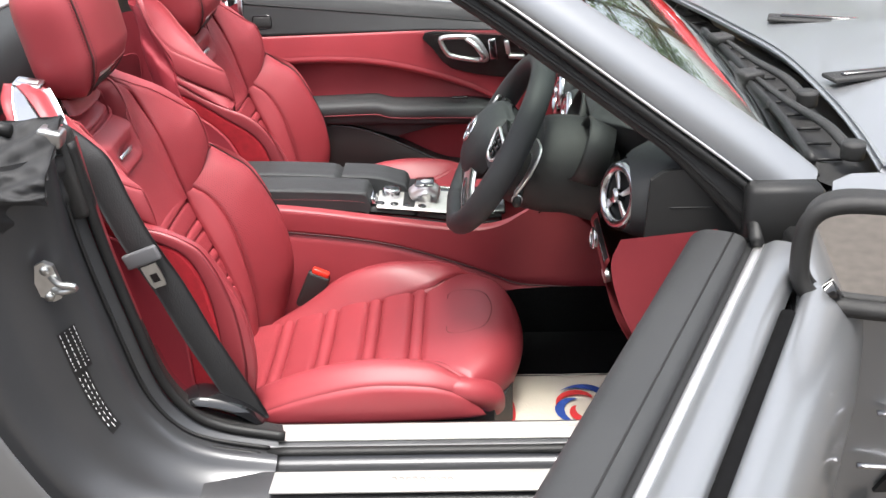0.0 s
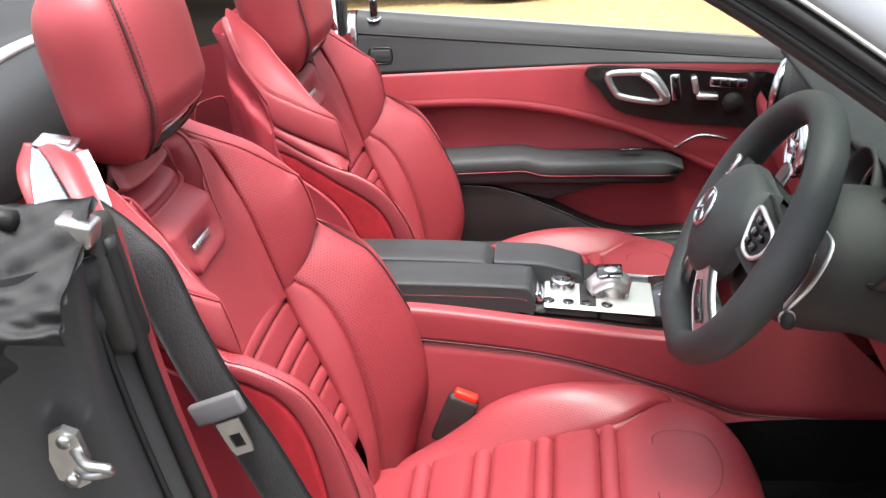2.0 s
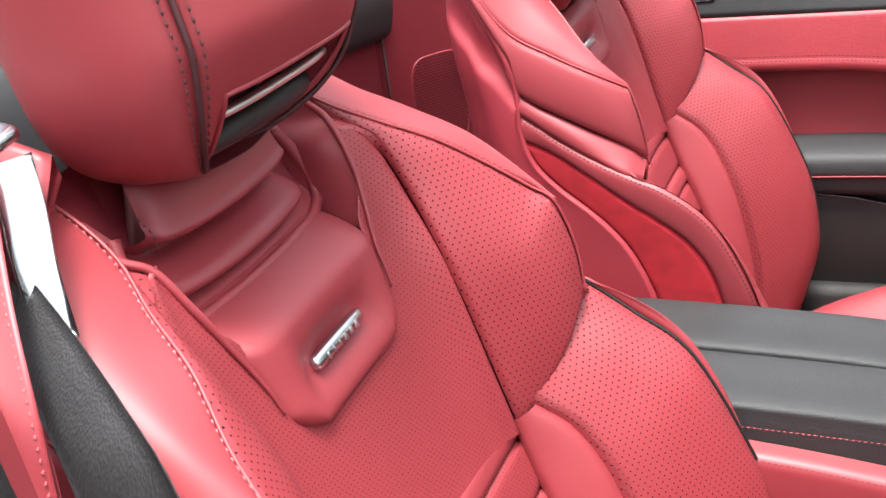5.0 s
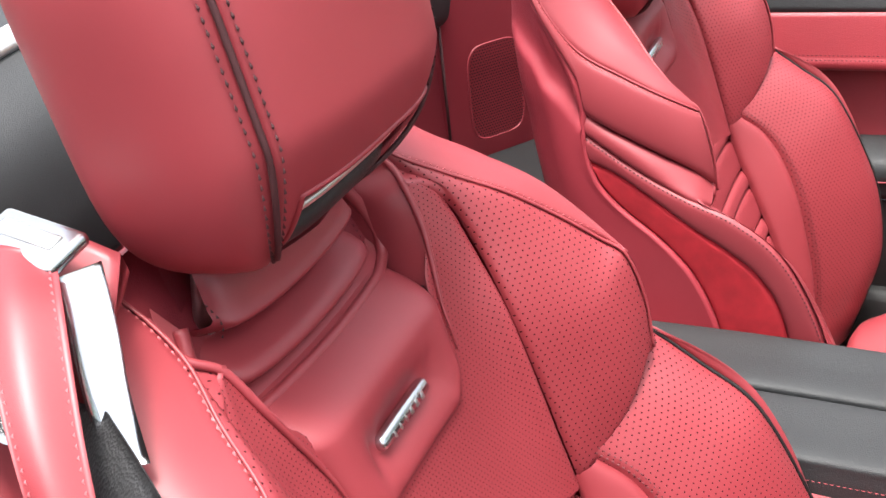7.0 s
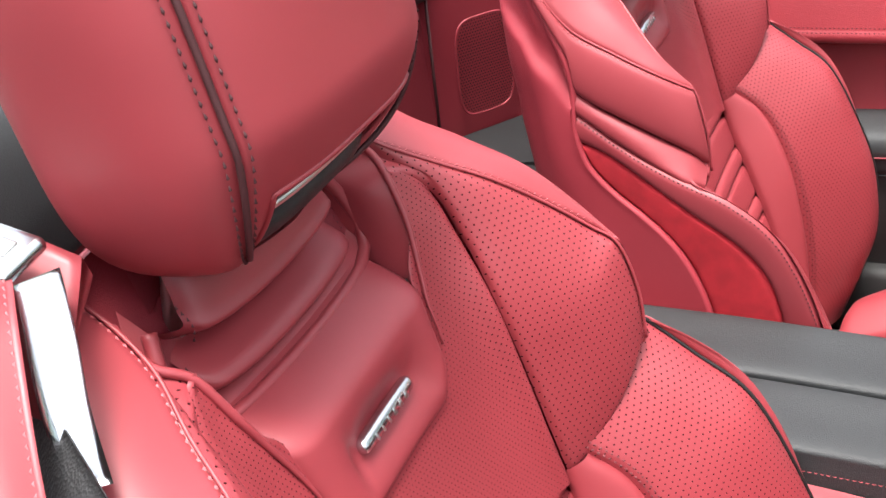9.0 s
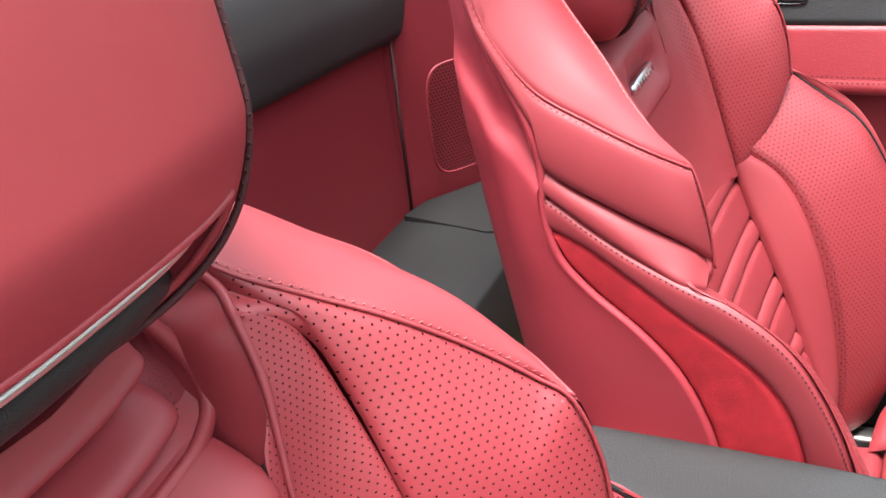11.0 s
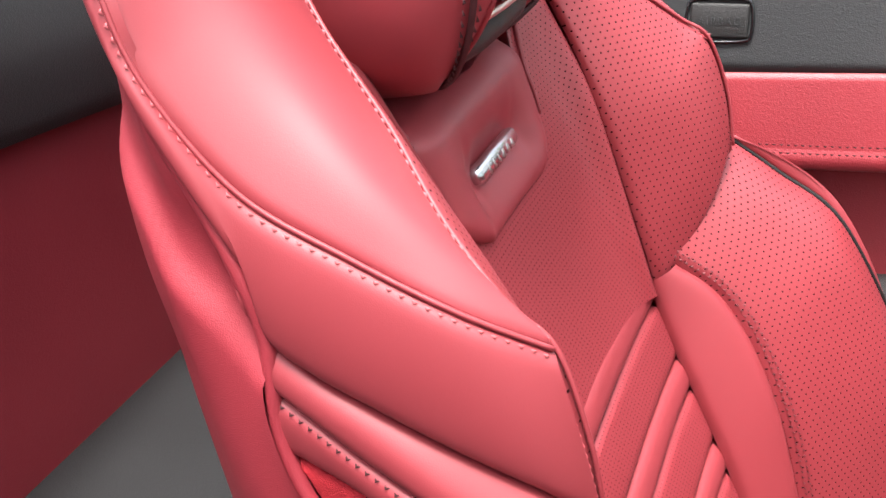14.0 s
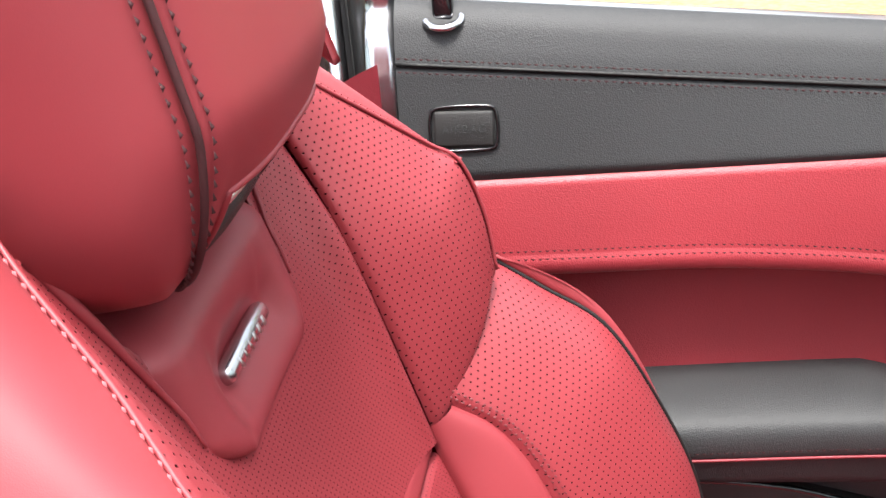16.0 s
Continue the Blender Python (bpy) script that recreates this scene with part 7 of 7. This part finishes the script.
# ---- parked cars beyond ----
def parked_car(loc, turn, body_mat, label):
    """A parked car, nose towards -y before it is turned."""
    c = thing("parked_car", (0, 0, 0), label, "car", "parked cars")
    half = [(-0.9, 0.45), (-0.92, 0.75), (-0.86, 0.98), (-0.7, 1.05), (0.7, 1.05), (0.86, 0.98), (0.92, 0.75), (0.9, 0.45)]
    secs = []
    for y, k, dz in ((-2.1, 0.80, -0.22), (-2.0, 0.95, -0.12), (-1.6, 1.0, -0.05), (0, 1.02, 0.0), (1.6, 1.0, 0.0), (2.1, 0.9, -0.1)):
        secs.append([(x * k, y, max(z + (dz if z > 0.6 else 0), 0.32)) for x, z in half])
    part("body", mesh_of(sheet(secs, 40, 40)), body_mat, c)
    part("nose", mesh_of(sheet([secs[0], [(x * 0.7, -2.16, z * 0.9) for x, y, z in secs[0]], [(x * 0.1, -2.18, 0.6) for x, y, z in secs[0]]], 40, 8)), body_mat, c)
    cab = [[(-0.78, y, 1.0), (-0.66, y + d, 1.42), (0.66, y + d, 1.42), (0.78, y, 1.0)] for y, d in ((-0.9, 0.75), (1.7, -0.4))]
    part("cabin", mesh_of(sheet(cab, 30, 8)), black_gloss, c)
    part("roof", rbox((1.3, 1.5, 0.06), (0, 0.6, 1.42), 0.02, 2), body_mat, c)
    gr = part("grille", rbox((1.2, 0.06, 0.22), (0, -2.17, 0.52), 0.02, 2), rubber, c, "black lower grille")
    for k in range(5):
        part("grille_bar", rbox((1.15, 0.02, 0.012), (0, -2.21, 0.44 + 0.04 * k), 0.003, 1), black_soft, gr)
    pl_ = part("number_plate", rbox((0.52, 0.012, 0.11), (0, -2.23, 0.62), 0.004, 1), label_white, c, "white number plate")
    for k in range(7):
        part("printed_bar", rbox((0.04, 0.004, 0.07), (-0.21 + 0.07 * k, -2.238, 0.62), 0, 1), label_black, pl_)
    for s in (-1, 1):
        part("headlight", rbox((0.36, 0.08, 0.12), (s * 0.62, -2.06, 0.78), 0.03, 2, (0, 0, s * 14)), chrome, c, "headlight")
        part("fog_light", disc((s * 0.7, -2.1, 0.5), (0, -1, 0), 0.06, 0.05, 20), chrome, c)
        for y in (-1.35, 1.35):
            w = part("wheel", torus((s * 0.8, y, 0.335), (1, 0, 0), 0.245, 0.085, 40, 12, r2=0.12), rubber, c, "black tyre on an alloy rim")
            part("rim", disc((s * 0.86, y, 0.335), (1, 0, 0), 0.19, 0.06, 24), steel, w)
            for k in range(5):
                a = 2 * math.pi * k / 5
                part("spoke", tube([(s * 0.90, y, 0.335), (s * 0.90, y + 0.18 * math.cos(a), 0.335 + 0.18 * math.sin(a))], 0.02, 6), satin, w)
    part("floor", rbox((1.6, 3.9, 0.1), (0, 0, 0.3), 0.02, 1), rubber, c)
    c.matrix_world = pose(*loc, 0, 0, turn)
    return c


red_paint = shader("red_car_paint", (0.45, 0.01, 0.015), 0.25, 0.1, vary=0.04, coat=0.9)
black_paint = shader("black_car_paint", (0.012, 0.012, 0.014), 0.2, 0.2, vary=0.04, coat=0.9)
parked_car((2.45, 5.75, 0), 12, red_paint, "red parked car with a black lower grille")
parked_car((-1.25, 6.4, 0), 92, black_paint, "black parked car standing broadside on the gravel")

# ---- garage wall behind the camera ----
gw = thing("garage_wall", (0, -7.5, 0), "pale rendered garage wall with panelled doors", "wall", kind="structure")
wall_mat = shader("pale_render", (0.5, 0.47, 0.43), 0.85, grain=0.6, grain_scale=80, vary=0.12)
door_mat = shader("brown_garage_door", (0.22, 0.19, 0.16), 0.6, vary=0.1)
part("wall", rbox((16, 0.3, 3.0), (0, -7.5, 1.5), 0.02, 1), wall_mat, gw)
for k in range(5):
    gd = part("garage_door", rbox((2.3, 0.08, 2.1), (-5.6 + 2.8 * k, -7.33, 1.05), 0.01, 1), door_mat, gw)
    for j in range(4):
        part("door_panel", rbox((2.2, 0.03, 0.46), (-5.6 + 2.8 * k, -7.28, 0.3 + 0.5 * j), 0.01, 1), door_mat, gd)

# ---- trees reflected in the windscreen ----
leaf = shader("green_leaves", (0.07, 0.11, 0.02), 0.6, vary=0.4, vary_scale=3, spec=0.3)
bark = shader("brown_bark", (0.12, 0.09, 0.06), 0.9, grain=1.0, grain_scale=40, vary=0.3)


def tree(x, y, h, seed):
    rng = random.Random(seed)
    t = thing("broadleaf_tree", (x, y, 0), "broadleaf tree in full leaf at the edge of the gravel", "tree", "trees")
    limbs = [tube(crv([(x, y, 0), (x + 0.1, y, h * 0.3), (x - 0.1, y + 0.1, h * 0.7)], 14), np.linspace(0.22, 0.06, 14), 10)]
    tips = []
    for k in range(11):
        z0 = h * rng.uniform(0.25, 0.6)
        a = rng.uniform(0, 6.28)
        L_ = h * rng.uniform(0.22, 0.4)
        e = (x + L_ * math.cos(a), y + L_ * math.sin(a), z0 + L_ * rng.uniform(0.4, 1.0))
        m_ = (x + L_ * 0.45 * math.cos(a), y + L_ * 0.45 * math.sin(a), z0 + L_ * 0.25)
        limbs.append(tube(crv([(x, y, z0), m_, e], 8), np.linspace(0.08, 0.02, 8), 6))
        tips += [e, m_]
    part("trunk", join(*limbs), bark, t)
    V, F = [], []
    for e in tips:
        for k in range(420):
            c = Vector(e) + Vector((rng.gauss(0, 0.5), rng.gauss(0, 0.5), rng.gauss(0.1, 0.4)))
            u = Vector((rng.gauss(0, 1), rng.gauss(0, 1), rng.gauss(0, 1))).normalized() * 0.09
            w = u.orthogonal().normalized() * 0.04
            n0 = len(V)
            V += [c - u, c + w, c + u, c - w]
            F.append((n0, n0 + 1, n0 + 2, n0 + 3))
    part("crown", (V, F, None), leaf, t, smooth=False)


tree(5.5, 10.5, 7.5, 1)
tree(9.5, 7.5, 8.0, 2)
tree(-4.5, 13.0, 7.0, 3)
